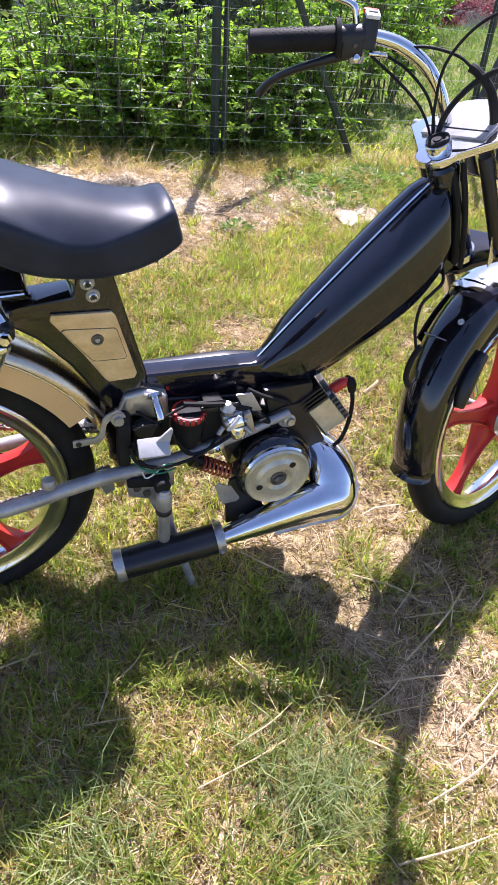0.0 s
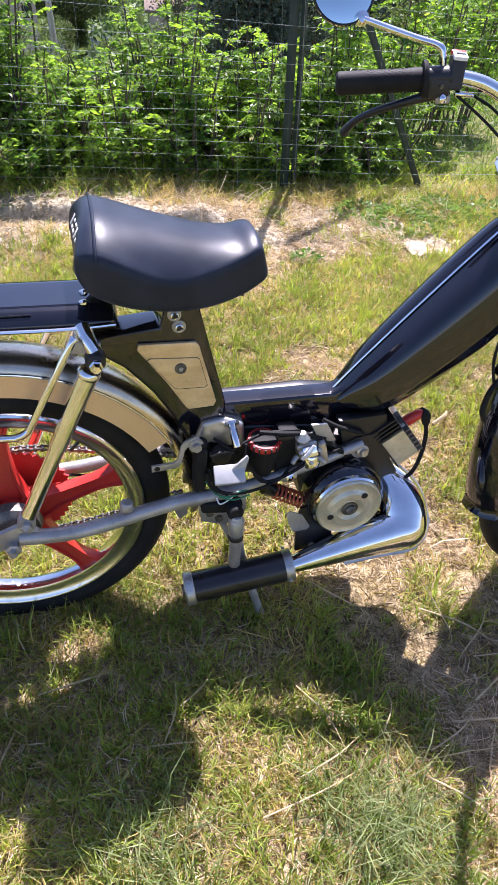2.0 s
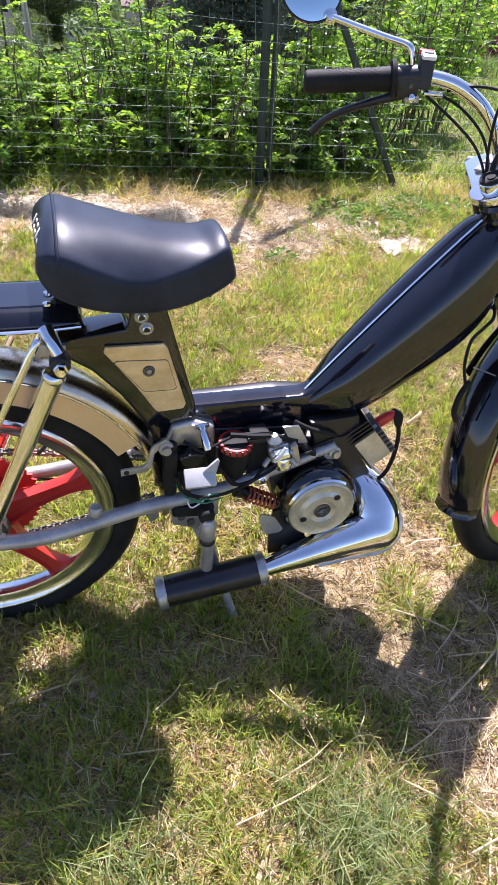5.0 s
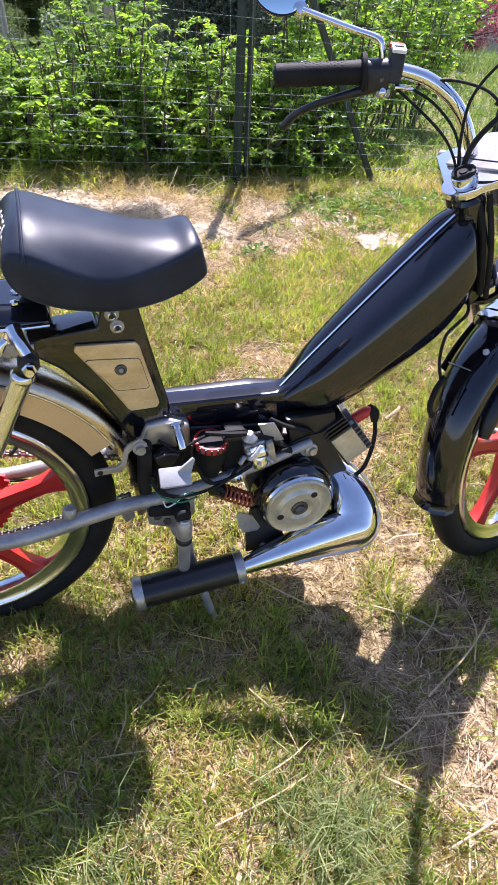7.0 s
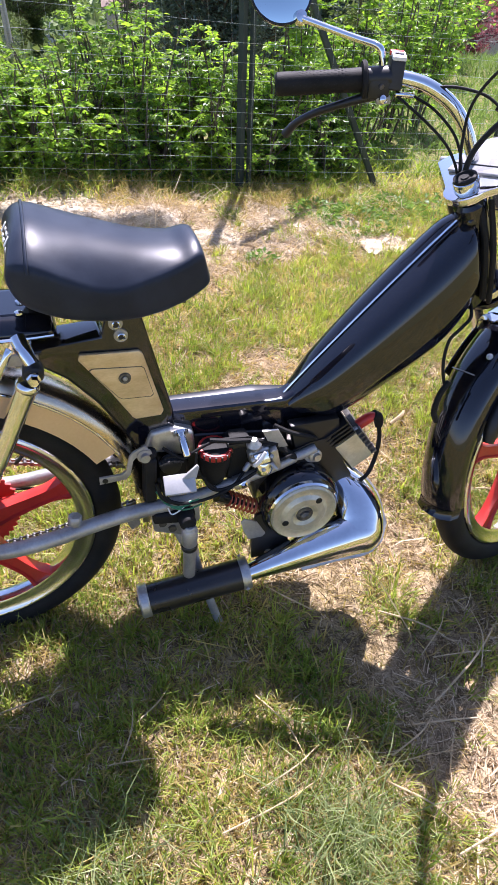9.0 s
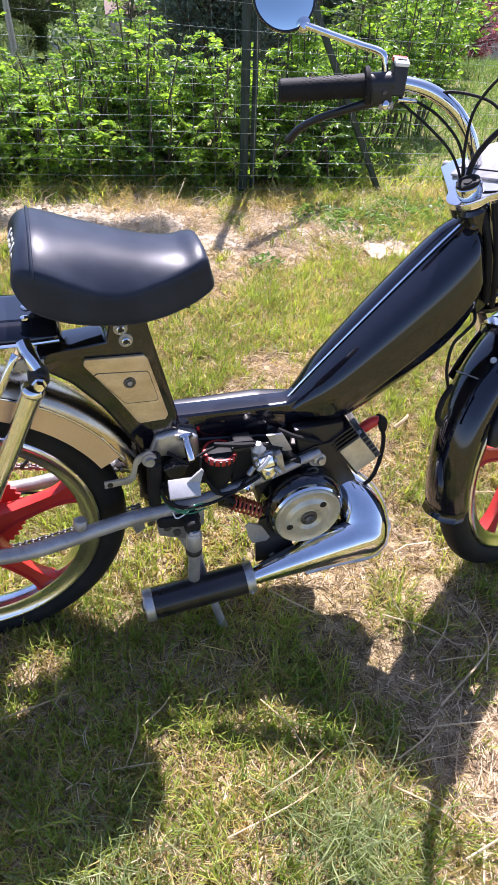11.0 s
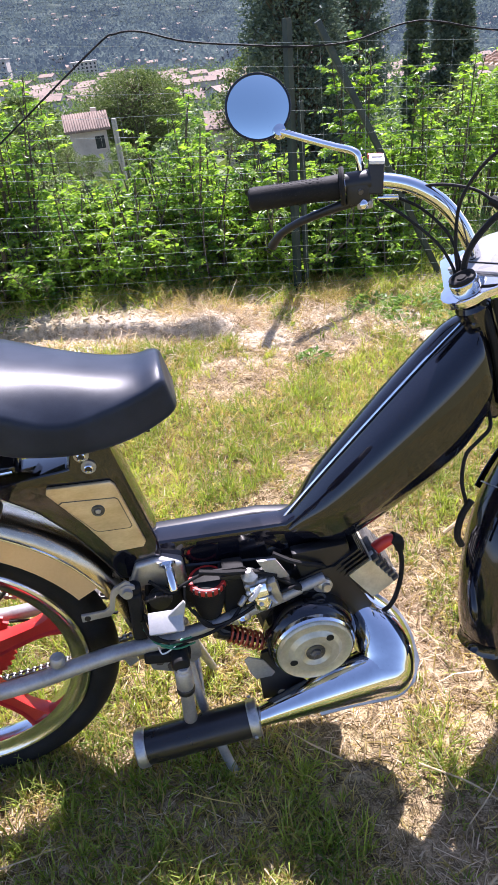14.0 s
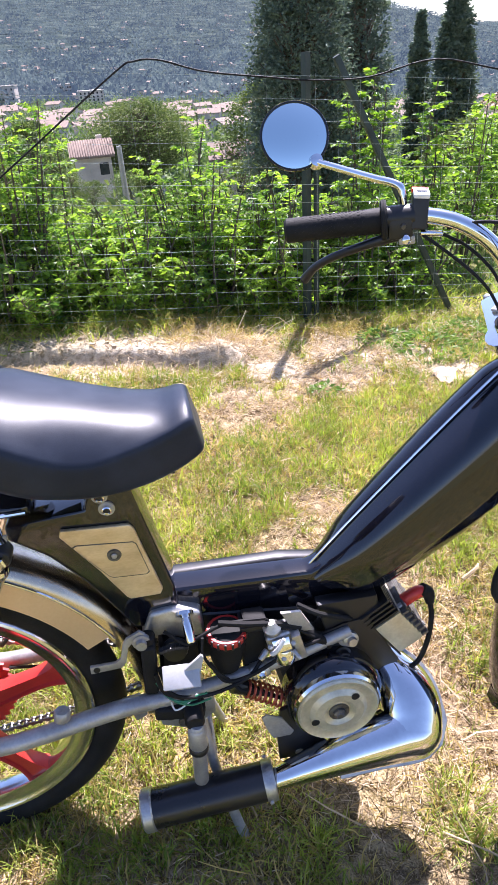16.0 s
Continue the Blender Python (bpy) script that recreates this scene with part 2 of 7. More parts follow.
def lathe(profile, centre, axis=(0, 1, 0), seg=48, bm=None, closed=False, xf=None):
    """Turns (along, radius) pairs about an axis through centre."""
    bm = bm or bmesh.new()
    c, ax = Vector(centre), Vector(axis).normalized()
    s = ax.orthogonal().normalized()
    u = ax.cross(s)
    rings = []
    for k in range(seg):
        t = 2 * math.pi * k / seg
        d = s * math.cos(t) + u * math.sin(t)
        rings.append([bm.verts.new((xf @ (c + ax * h + d * r)) if xf else (c + ax * h + d * r)) for h, r in profile])
    m = len(profile)
    for k in range(seg):
        a, b = rings[k], rings[(k + 1) % seg]
        for i in range(m if closed else m - 1):
            j = (i + 1) % m
            bm.faces.new((a[i], a[j], b[j], b[i]))
    if not closed:
        for i in (0, m - 1):
            if profile[i][1] > 1e-5:
                bm.faces.new([rings[k][i] for k in range(seg)])
    bmesh.ops.remove_doubles(bm, verts=bm.verts, dist=1e-6)
    return bm


def plate(outline, y0, y1, bevel=0.003, bm=None, xf=None, seg=2):
    """A plate cut to an (x, z) outline between two values of y, with rounded edges."""
    own = bmesh.new()
    vs = [own.verts.new((x, y0, z)) for x, z in outline]
    f = own.faces.new(vs)
    ex = bmesh.ops.extrude_face_region(own, geom=[f])
    bmesh.ops.translate(own, verts=[v for v in ex["geom"] if isinstance(v, bmesh.types.BMVert)], vec=(0, y1 - y0, 0))
    bmesh.ops.recalc_face_normals(own, faces=own.faces)
    if bevel:
        bmesh.ops.bevel(own, geom=list(own.edges), offset=bevel, segments=seg, profile=0.6, affect="EDGES", clamp_overlap=True)
    if xf:
        bmesh.ops.transform(own, matrix=xf, verts=own.verts)
    return merge(own, bm)


def block(size, m, bevel=0.004, bm=None, seg=2):
    """A box with rounded edges at the pose m."""
    own = bmesh.new()
    bmesh.ops.create_cube(own, size=1.0)
    bmesh.ops.scale(own, vec=size, verts=own.verts)
    if bevel:
        bmesh.ops.bevel(own, geom=list(own.edges), offset=bevel, segments=seg, profile=0.6, affect="EDGES", clamp_overlap=True)
    bmesh.ops.transform(own, matrix=m, verts=own.verts)
    return merge(own, bm)


def merge(own, bm):
    if bm is None:
        return own
    me = bpy.data.meshes.new("join")
    own.to_mesh(me)
    own.free()
    bm.from_mesh(me)
    bpy.data.meshes.remove(me)
    return bm


def grid_mesh(rows, bm=None, close=False):
    """A skin over rows of points."""
    bm = bm or bmesh.new()
    V = [[bm.verts.new(p) for p in row] for row in rows]
    for a, b in zip(V, V[1:]):
        n = len(a)
        for k in range(n if close else n - 1):
            bm.faces.new((a[k], a[(k + 1) % n], b[(k + 1) % n], b[k]))
    return bm


def raw_object(name, verts, faces, material, smooth=False):
    me = bpy.data.meshes.new(name)
    me.from_pydata(verts, [], faces)
    me.materials.append(material)
    if smooth:
        me.polygons.foreach_set("use_smooth", [True] * len(me.polygons))
    me.update()
    return new(name, me)


# ---- ground ----
LEFT = ([-5000, 2.4, 4, 8, 20, 60, 150, 400, 800, 1300, 2500, 5000], [0, 0, -0.3, -1.4, -4.2, -11, -17, -22, -15, 15, 200, 290])
RIGHT = ([-5000, 2.4, 6, 12, 25, 60, 150, 400, 800, 1300, 2500, 5000], [0, 0, -0.2, -1.3, -4.2, -11, -17, -22, -15, 10, 95, 150])


def soil(x, y):
    """Height of the bare ground."""
    z = -0.045 - 0.045 * max(-4.0, min(4.0, x))
    if y > 0:
        z += 0.2 * (1 - math.exp(-y / 0.85))
    w = max(0.0, min(1.0, (math.atan2(x, max(y, 0.1)) - 0.30) / 0.2)) if y > 2 else 0.0
    z += (1 - w) * float(np.interp(y, *LEFT)) + w * float(np.interp(y, *RIGHT))
    if y > 6:
        z -= 0.05 * max(-1500.0, min(1500.0, x)) * min(1.0, (y - 6) / 14)
    if abs(x) < 8 and -4 < y < 8:
        z += 0.012 * noise.noise((x * 3.1, y * 3.1, 0.3)) + 0.006 * noise.noise((x * 11, y * 11, 3.3))
        bank = math.exp(-((y - 1.55) / 0.25) ** 2)
        z += bank * 0.03 * noise.noise((x * 5, y * 6, 8.1)) + bank * 0.02
        # a low clay ledge with a cut front edge
        front = 1.545 - 0.25 * x + 0.016 * noise.noise((x * 4, 1.0, 4.4)) + 0.006 * noise.noise((x * 17, 2.0, 4.4))
        w = max(0.0, min(1.0, (0.14 - x) / 0.10))
        s = max(0.0, min(1.0, (y - front) / 0.022))
        z += w * (0.040 * s - 0.022 * math.exp(-((y - front + 0.03) / 0.05) ** 2) + 0.004 * s * noise.noise((x * 14, y * 14, 2.2))) * max(0.0, min(1.0, (2.5 - y) / 0.5))
    elif y > 900:
        z += 0.02 * y * 0.35 * noise.noise((x * 0.0011, y * 0.0009, 5.5))
    return z


def spread(parts):
    out = []
    for a, b, n in parts:
        out += list(np.linspace(a, b, n, endpoint=False))
    return out + [parts[-1][1]]


gx = spread([(-4500, -500, 10), (-500, -40, 14), (-40, -4, 14), (-4, -1.4, 20), (-1.4, 1.9, 190), (1.9, 5, 24), (5, 40, 16), (40, 500, 14), (500, 4500, 10)])
gy = spread([(-3000, -40, 8), (-40, -2, 12), (-2, -1.0, 10), (-1.0, 1.45, 62), (1.45, 1.95, 46), (1.95, 2.4, 10), (2.4, 8, 24), (8, 60, 22), (60, 800, 24), (800, 4800, 24)])
gverts = [(x, y, soil(x, y)) for y in gy for x in gx]
W = len(gx)
gfaces = [(j * W + i, j * W + i + 1, (j + 1) * W + i + 1, (j + 1) * W + i) for j in range(len(gy) - 1) for i in range(W - 1)]


def ground_material():
    m, nt, p = principled("dry_soil_and_turf")
    tc = nt.nodes.new("ShaderNodeTexCoord")
    out = []
    for s, d in ((2.6, 5), (38.0, 4), (300.0, 3), (0.030, 5)):
        n = nt.nodes.new("ShaderNodeTexNoise")
        n.inputs["Scale"].default_value = s
        n.inputs["Detail"].default_value = d
        link(nt, tc.outputs["Object"], n.inputs["Vector"])
        out.append(n.outputs["Fac"])
    soil_ramp = nt.nodes.new("ShaderNodeValToRGB")
    soil_ramp.color_ramp.elements[0].color = (0.12, 0.08, 0.04, 1)
    soil_ramp.color_ramp.elements[1].color = (0.48, 0.37, 0.23, 1)
    soil_ramp.color_ramp.elements[0].position = 0.3
    soil_ramp.color_ramp.elements[1].position = 0.7
    grain = nt.nodes.new("ShaderNodeMath")
    grain.operation = "MULTIPLY_ADD"
    grain.inputs[1].default_value = 0.9
    link(nt, out[2], grain.inputs[0])
    less = nt.nodes.new("ShaderNodeMath")
    less.operation = "SUBTRACT"
    less.inputs[1].default_value = 0.45
    link(nt, out[1], less.inputs[0])
    link(nt, less.outputs[0], grain.inputs[2])
    link(nt, grain.outputs[0], soil_ramp.inputs[0])
    turf = nt.nodes.new("ShaderNodeValToRGB")
    turf.color_ramp.elements[0].color = (0.12, 0.09, 0.04, 1)
    turf.color_ramp.elements[1].color = (0.40, 0.31, 0.17, 1)
    turf.color_ramp.elements[0].position = 0.35
    turf.color_ramp.elements[1].position = 0.65
    link(nt, grain.outputs[0], turf.inputs[0])
    which = nt.nodes.new("ShaderNodeMapRange")
    which.inputs["From Min"].default_value = 0.44
    which.inputs["From Max"].default_value = 0.56
    link(nt, out[0], which.inputs["Value"])
    mix = nt.nodes.new("ShaderNodeMix")
    mix.data_type = "RGBA"
    link(nt, which.outputs[0], mix.inputs["Factor"])
    link(nt, soil_ramp.outputs[0], mix.inputs[6])
    link(nt, turf.outputs[0], mix.inputs[7])
    sep = nt.nodes.new("ShaderNodeSeparateXYZ")
    link(nt, tc.outputs["Object"], sep.inputs[0])
    # the raked bank by the fence is bare pale clay
    bank = nt.nodes.new("ShaderNodeMapRange")
    bank.inputs["From Min"].default_value = 1.2
    bank.inputs["From Max"].default_value = 1.45
    link(nt, sep.outputs["Y"], bank.inputs["Value"])
    clay = nt.nodes.new("ShaderNodeValToRGB")
    clay.color_ramp.elements[0].color = (0.26, 0.21, 0.14, 1)
    clay.color_ramp.elements[1].color = (0.58, 0.51, 0.39, 1)
    clay.color_ramp.elements[0].position = 0.3
    clay.color_ramp.elements[1].position = 0.62
    link(nt, grain.outputs[0], clay.inputs[0])
    bare = nt.nodes.new("ShaderNodeMix")
    bare.data_type = "RGBA"
    link(nt, bank.outputs[0], bare.inputs["Factor"])
    link(nt, mix.outputs[2], bare.inputs[6])
    link(nt, clay.outputs[0], bare.inputs[7])
    mead = nt.nodes.new("ShaderNodeMapRange")
    mead.inputs["From Min"].default_value = 1.95
    mead.inputs["From Max"].default_value = 2.4
    link(nt, sep.outputs["Y"], mead.inputs["Value"])
    green = nt.nodes.new("ShaderNodeMix")
    green.data_type = "RGBA"
    link(nt, mead.outputs[0], green.inputs["Factor"])
    link(nt, bare.outputs[2], green.inputs[6])
    link(nt, turf.outputs[0], green.inputs[7])
    # away from the parked moped the lawn closes into even turf
    dist = nt.nodes.new("ShaderNodeVectorMath")
    dist.operation = "DISTANCE"
    dist.inputs[1].default_value = (0.2, 0.5, 0.0)
    link(nt, tc.outputs["Object"], dist.inputs[0])
    away = nt.nodes.new("ShaderNodeMapRange")
    away.inputs["From Min"].default_value = 1.25
    away.inputs["From Max"].default_value = 1.8
    away.inputs["To Max"].default_value = 0.9
    link(nt, dist.outputs["Value"], away.inputs["Value"])
    outer = nt.nodes.new("ShaderNodeMix")
    outer.data_type = "RGBA"
    sward = nt.nodes.new("ShaderNodeValToRGB")
    sward.color_ramp.elements[0].color = (0.075, 0.085, 0.024, 1)
    sward.color_ramp.elements[1].color = (0.22, 0.205, 0.08, 1)
    sward.color_ramp.elements[0].position = 0.3
    sward.color_ramp.elements[1].position = 0.7
    link(nt, out[1], sward.inputs[0])
    link(nt, away.outputs[0], outer.inputs["Factor"])
    link(nt, green.outputs[2], outer.inputs[6])
    link(nt, sward.outputs[0], outer.inputs[7])
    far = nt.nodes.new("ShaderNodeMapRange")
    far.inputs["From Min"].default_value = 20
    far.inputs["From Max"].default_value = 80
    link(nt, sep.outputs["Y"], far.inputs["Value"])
    # the far slopes' bluish base tones hold the haze of distance
    hazy_wood = nt.nodes.new("ShaderNodeValToRGB")
    hazy_wood.color_ramp.elements[0].color = (0.010, 0.020, 0.024, 1)
    hazy_wood.color_ramp.elements[1].color = (0.075, 0.092, 0.078, 1)
    hazy_wood.color_ramp.elements[0].position = 0.38
    hazy_wood.color_ramp.elements[1].position = 0.72
    mid = hazy_wood.color_ramp.elements.new(0.52)
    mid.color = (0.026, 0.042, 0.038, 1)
    link(nt, out[3], hazy_wood.inputs[0])
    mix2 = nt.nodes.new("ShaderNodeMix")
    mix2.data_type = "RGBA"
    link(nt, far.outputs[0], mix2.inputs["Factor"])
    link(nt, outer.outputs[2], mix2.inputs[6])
    link(nt, hazy_wood.outputs[0], mix2.inputs[7])
    link(nt, mix2.outputs[2], p.inputs["Base Color"])
    p.inputs["Roughness"].default_value = 0.95
    p.inputs["Specular IOR Level"].default_value = 0.08
    b = nt.nodes.new("ShaderNodeBump")
    b.inputs["Strength"].default_value = 0.6
    b.inputs["Distance"].default_value = 0.006
    link(nt, out[2], b.inputs["Height"])
    b2 = nt.nodes.new("ShaderNodeBump")
    b2.inputs["Strength"].default_value = 0.8
    b2.inputs["Distance"].default_value = 0.01
    link(nt, out[1], b2.inputs["Height"])
    link(nt, b.outputs[0], b2.inputs["Normal"])
    link(nt, b2.outputs[0], p.inputs["Normal"])
    return m


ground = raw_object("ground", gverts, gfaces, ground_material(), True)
tagged(ground, "dry sandy soil with patchy mown turf", "ground", kind="structure")

# ---- the moped ----
moped = thing("moped", "black moped with red wheels and chrome exhaust, parked on dry grass", "moped", at=(0, 0, soil(0, 0)))
RW = Vector((-0.6135, 0, 0.2595))


def mirror_pts(pts):
    return [(x, -y, z) for x, y, z in pts]


# frame of pressed steel: seat column, floor beam, lower cradle
column = [(-0.313, 0.668), (-0.266, 0.668), (-0.252, 0.60), (-0.224, 0.468), (-0.222, 0.412), (-0.262, 0.398), (-0.293, 0.402),
          (-0.315, 0.447), (-0.345, 0.503), (-0.385, 0.556), (-0.43, 0.592), (-0.43, 0.616), (-0.325, 0.622)]
part("frame", plate(column, -0.031, 0.031, 0.006, seg=3), BLACK, moped, "glossy black pressed-steel frame")
beam = [(-0.238, 0.455), (-0.02, 0.443), (0.03, 0.47), (0.085, 0.44), (0.085, 0.385), (0.03, 0.362), (-0.10, 0.378), (-0.238, 0.392)]
part("floor_beam", plate(beam, -0.021, 0.021, 0.009, seg=3), BLACK, moped)

# tank of two shells along the sloping down tube
SEAM = [(-0.02, 0.436), (0.035, 0.497), (0.126, 0.592), (0.213, 0.680), (0.266, 0.731), (0.280, 0.741)]
LOWER = [(0.022, 0.402), (0.078, 0.396), (0.168, 0.452), (0.256, 0.520), (0.303, 0.586), (0.310, 0.640)]
WIDE = [0.032, 0.056, 0.068, 0.070, 0.060, 0.042]
SECTION = [(0, 0), (0.18, 0.012), (0.55, 0.06), (0.80, 0.16), (0.93, 0.34), (1.0, 0.60), (0.985, 0.645), (0.78, 0.86), (0.45, 0.985), (0, 1.0)]
rows_t = spline([(a[0], a[1], b[0], b[1], w) for a, b, w in zip(SEAM, LOWER, WIDE)], 6)


def tank_shell(s):
    rows = []
    for k, (ax, az, bx, bz, w) in enumerate(rows_t):
        row = []
        # the far shell stands a little higher than the seam along its middle
        crest = 0.085 * max(0.0, min(1.0, (k / (len(rows_t) - 1) - 0.10) * 9, (0.97 - k / (len(rows_t) - 1)) * 4)) if s > 0 else 0.0
        for wy, v in spline(SECTION, 3):
            v -= crest * math.sin(math.pi * min(1.0, max(0.0, wy) / 0.98)) ** 0.8 * max(0.0, 1 - v / 0.35)
            row.append((ax + (bx - ax) * v, s * w * max(0.0, wy), az + (bz - az) * v))
        rows.append(row)
    bm = grid_mesh(rows)
    n = len(rows[0])
    vs = list(bm.verts)
    bm.faces.new(vs[:n])
    bm.faces.new(vs[-n:])
    return bm


tank = part("fuel_tank", tank_shell(-1), BLACK, moped, "glossy black fuel tank built into the frame", angle=50)
part("tank_half", tank_shell(1), BLACK, tank, angle=50)
part("trim", tube([(x - 0.002, -0.001, z + 0.002) for x, z in SEAM[:5]], 0.0022, 8), CHROME, tank, "chrome trim strip along the tank seam")
part("trim", tube([(x + 0.0055, -0.0105, z - 0.0025) for x, z in SEAM[:5]], 0.0017, 8), CHROME, tank)
part("fuel_cap", lathe([(0, 0.001), (0, 0.024), (0.012, 0.026), (0.018, 0.02), (0.019, 0.001)], (0.205, 0.056, 0.612), (-0.45, 0.8, 0.4), 24), SATIN, tank)
part("tank_bolt", lathe([(0, 0.001), (0, 0.004), (0.004, 0.003), (0.005, 0.0005)], (0.262, -0.05, 0.66), (0, -1, 0), 12), CHROME, tank)

# champagne side cover
cover = part("side_cover", plate([(-0.361, 0.600), (-0.272, 0.594), (-0.266, 0.586), (-0.241, 0.474), (-0.246, 0.465), (-0.288, 0.465), (-0.293, 0.470), (-0.322, 0.524), (-0.364, 0.590)], -0.0375, -0.031, 0.0022, seg=3), GOLD, moped, "champagne-coloured metal side cover with a centre screw")
INSET = [(-0.351, 0.571), (-0.346, 0.574), (-0.270, 0.566), (-0.266, 0.562), (-0.255, 0.510), (-0.259, 0.506), (-0.305, 0.509), (-0.311, 0.513)]
# a dark plate under the inset shows as its engraved outline
part("groove", plate(INSET, -0.0379, -0.0372, 0.0), DIRTY, cover, "dark engraved groove", smooth=False)
inset_c = (sum(x for x, z in INSET) / 8, sum(z for x, z in INSET) / 8)
part("inset", plate([(inset_c[0] + (x - inset_c[0]) * 0.970, inset_c[1] + (z - inset_c[1]) * 0.955) for x, z in INSET], -0.0384, -0.0374, 0.0004), GOLD, cover)
part("cover_screw", lathe([(0, 0.001), (0, 0.010), (0.003, 0.009), (0.003, 0.006), (0.0015, 0.005), (0.0015, 0.0005)], (-0.298, -0.0382, 0.549), (0, -1, 0), 20), DIRTY, cover)
part("screw_head", lathe([(0, 0.0005), (0, 0.0042), (0.002, 0.004), (0.0028, 0.002), (0.0028, 0.0005)], (-0.298, -0.0402, 0.549), (0, -1, 0), 12), STEEL, cover)
for x, z in ((-0.302, 0.643), (-0.296, 0.622)):
    bolt = part("bolt", lathe([(0, 0.001), (0, 0.0108), (0.003, 0.0108), (0.0035, 0.001)], (x, -0.031, z), (0, -1, 0), 20), STEEL, moped)
    part("bolt_head", lathe([(0.003, 0.001), (0.003, 0.0068), (0.008, 0.0065), (0.009, 0.005), (0.006, 0.0035), (0.006, 0.0004)], (x, -0.031, z), (0, -1, 0), 16), CHROME, bolt)
    part("socket", lathe([(0.006, 0.0003), (0.006, 0.0036), (0.0068, 0.0036), (0.0068, 0.0003)], (x, -0.031, z), (0, -1, 0), 6), SATIN, bolt, smooth=False)

# saddle
SX = [-0.428, -0.423, -0.402, -0.36, -0.30, -0.25, -0.21, -0.184, -0.172, -0.168]
STOP = [0.774, 0.795, 0.806, 0.793, 0.774, 0.759, 0.753, 0.758, 0.756, 0.742]
SBOT = [0.724, 0.718, 0.708, 0.694, 0.680, 0.675, 0.680, 0.690, 0.697, 0.703]
SWID = [0.072, 0.092, 0.106, 0.112, 0.103, 0.086, 0.070, 0.060, 0.052, 0.040]
run = spline(list(zip(SX, STOP, SBOT, SWID)), 5)


def saddle_section(x):
    """Half a section, from the crown over the shoulder to the lower edge; the shoulder sinks towards the middle."""
    cf = float(np.interp(x, [-0.43, -0.40, -0.36, -0.32, -0.29, -0.25, -0.21, -0.18], [0.74, 0.72, 0.65, 0.56, 0.58, 0.70, 0.80, 0.82]))
    top = [(0.94 * k / 8, 1 - (1 - cf) * (k / 8) ** 2.7) for k in range(9)]
    side = [(0.968, cf - 0.045), (0.988, cf - 0.10), (1.0, cf - 0.20), (1.0, 0.22), (0.965, 0.06), (0.90, 0.0)]
    return spline(top + side, 2)


rows = []
for x, zt, zb, w in run:
    sec = saddle_section(x)
    pts = [(p[0], p[1]) for p in sec] + [(-p[0], p[1]) for p in reversed(sec[1:])]
    nose = max(0.0, min(1.0, (x + 0.25) / 0.08)) * 0.010
    tail = max(0.0, min(1.0, (-0.38 - x) / 0.045)) * 0.010
    rows.append([(x + nose * (1 - q) - tail * math.sin(math.pi * q), p * w, zb + (zt - zb) * q) for p, q in pts])
bm = grid_mesh(rows, close=True)
n = len(rows[0])
vs = list(bm.verts)
bm.faces.new(vs[:n])
bm.faces.new(vs[-n:])
saddle = part("saddle", bm, VINYL, moped, "padded black vinyl saddle with a welt round the rear", angle=60)
ring = [p for p in rows[10] if p[2] > 0.762]
ring.sort(key=lambda p: p[1])
part("welt", tube([(x - 0.001, y * 1.005, z + 0.001) for x, y, z in ring[::3]], 0.0022, 8, 3), VINYL, saddle)
plan = spline([(-0.4285, 0.004, 0.7895), (-0.4275, -0.025, 0.7880), (-0.4262, -0.050, 0.7845), (-0.4235, -0.072, 0.7795), (-0.4195, -0.094, 0.7715)], 8)
for k in range(7):
    q, q2 = Vector(plan[2 + 4 * k]), Vector(plan[4 + 4 * k])
    along = (q2 - q).normalized()
    face = Vector((-0.82, -0.15 - 0.05 * k, 0.50)).normalized()
    face = (face - along * face.dot(along)).normalized()
    m = Matrix((along, face.cross(along), face)).transposed().to_4x4()
    for dy in ((0.0048, -0.0048) if k % 3 else (0.0,)):
        part("printed_bar", block((0.0078 if k % 3 else 0.0045, 0.0038 if k % 3 else 0.0150, 0.0012), Matrix.Translation(q + face * 0.0012) @ m @ pose(0, dy, 0), 0.0004), WHITE, saddle, "plain white printed bar")
part("seat_post", rod((-0.298, 0, 0.63), (-0.302, 0, 0.70), 0.013), STEEL, moped)
part("seat_pan", plate([(-0.42, 0.716), (-0.20, 0.684), (-0.20, 0.676), (-0.42, 0.706)], -0.06, 0.06, 0.002), SATIN, saddle)

# rear carrier
def deck_top(x):
    return 0.668 + 0.066 * (-0.390 - x) * (1 if x > -0.56 else 0.85)


rows = []
for x, near, far, drop in ((-0.860, -0.040, 0.052, 0.006), (-0.845, -0.053, 0.064, 0.0), (-0.43, -0.055, 0.066, 0.0), (-0.402, -0.053, 0.064, 0.0), (-0.392, -0.047, 0.058, 0.003), (-0.386, -0.040, 0.052, 0.012)):
    z = deck_top(x) - drop
    rows.append([(x, far, z - 0.018), (x, far, z - 0.007), (x, far - 0.004, z - 0.001), (x, far - 0.010, z), (x, near + 0.022, z), (x, near + 0.017, z - 0.002), (x, near + 0.002, z - 0.012), (x, near, z - 0.015), (x, near, z - 0.021), (x, near + 0.004, z - 0.023)])
bm = grid_mesh(rows, close=True)
bm.verts.ensure_lookup_table()
bm.faces.new([bm.verts[k] for k in range(10)])
bm.faces.new([bm.verts[len(rows) * 10 - 10 + k] for k in range(10)])
bmesh.ops.recalc_face_normals(bm, faces=bm.faces)
carrier = part("rear_carrier", bm, BLACK, moped, "dark blue-black steel luggage carrier", angle=50)
rows = []
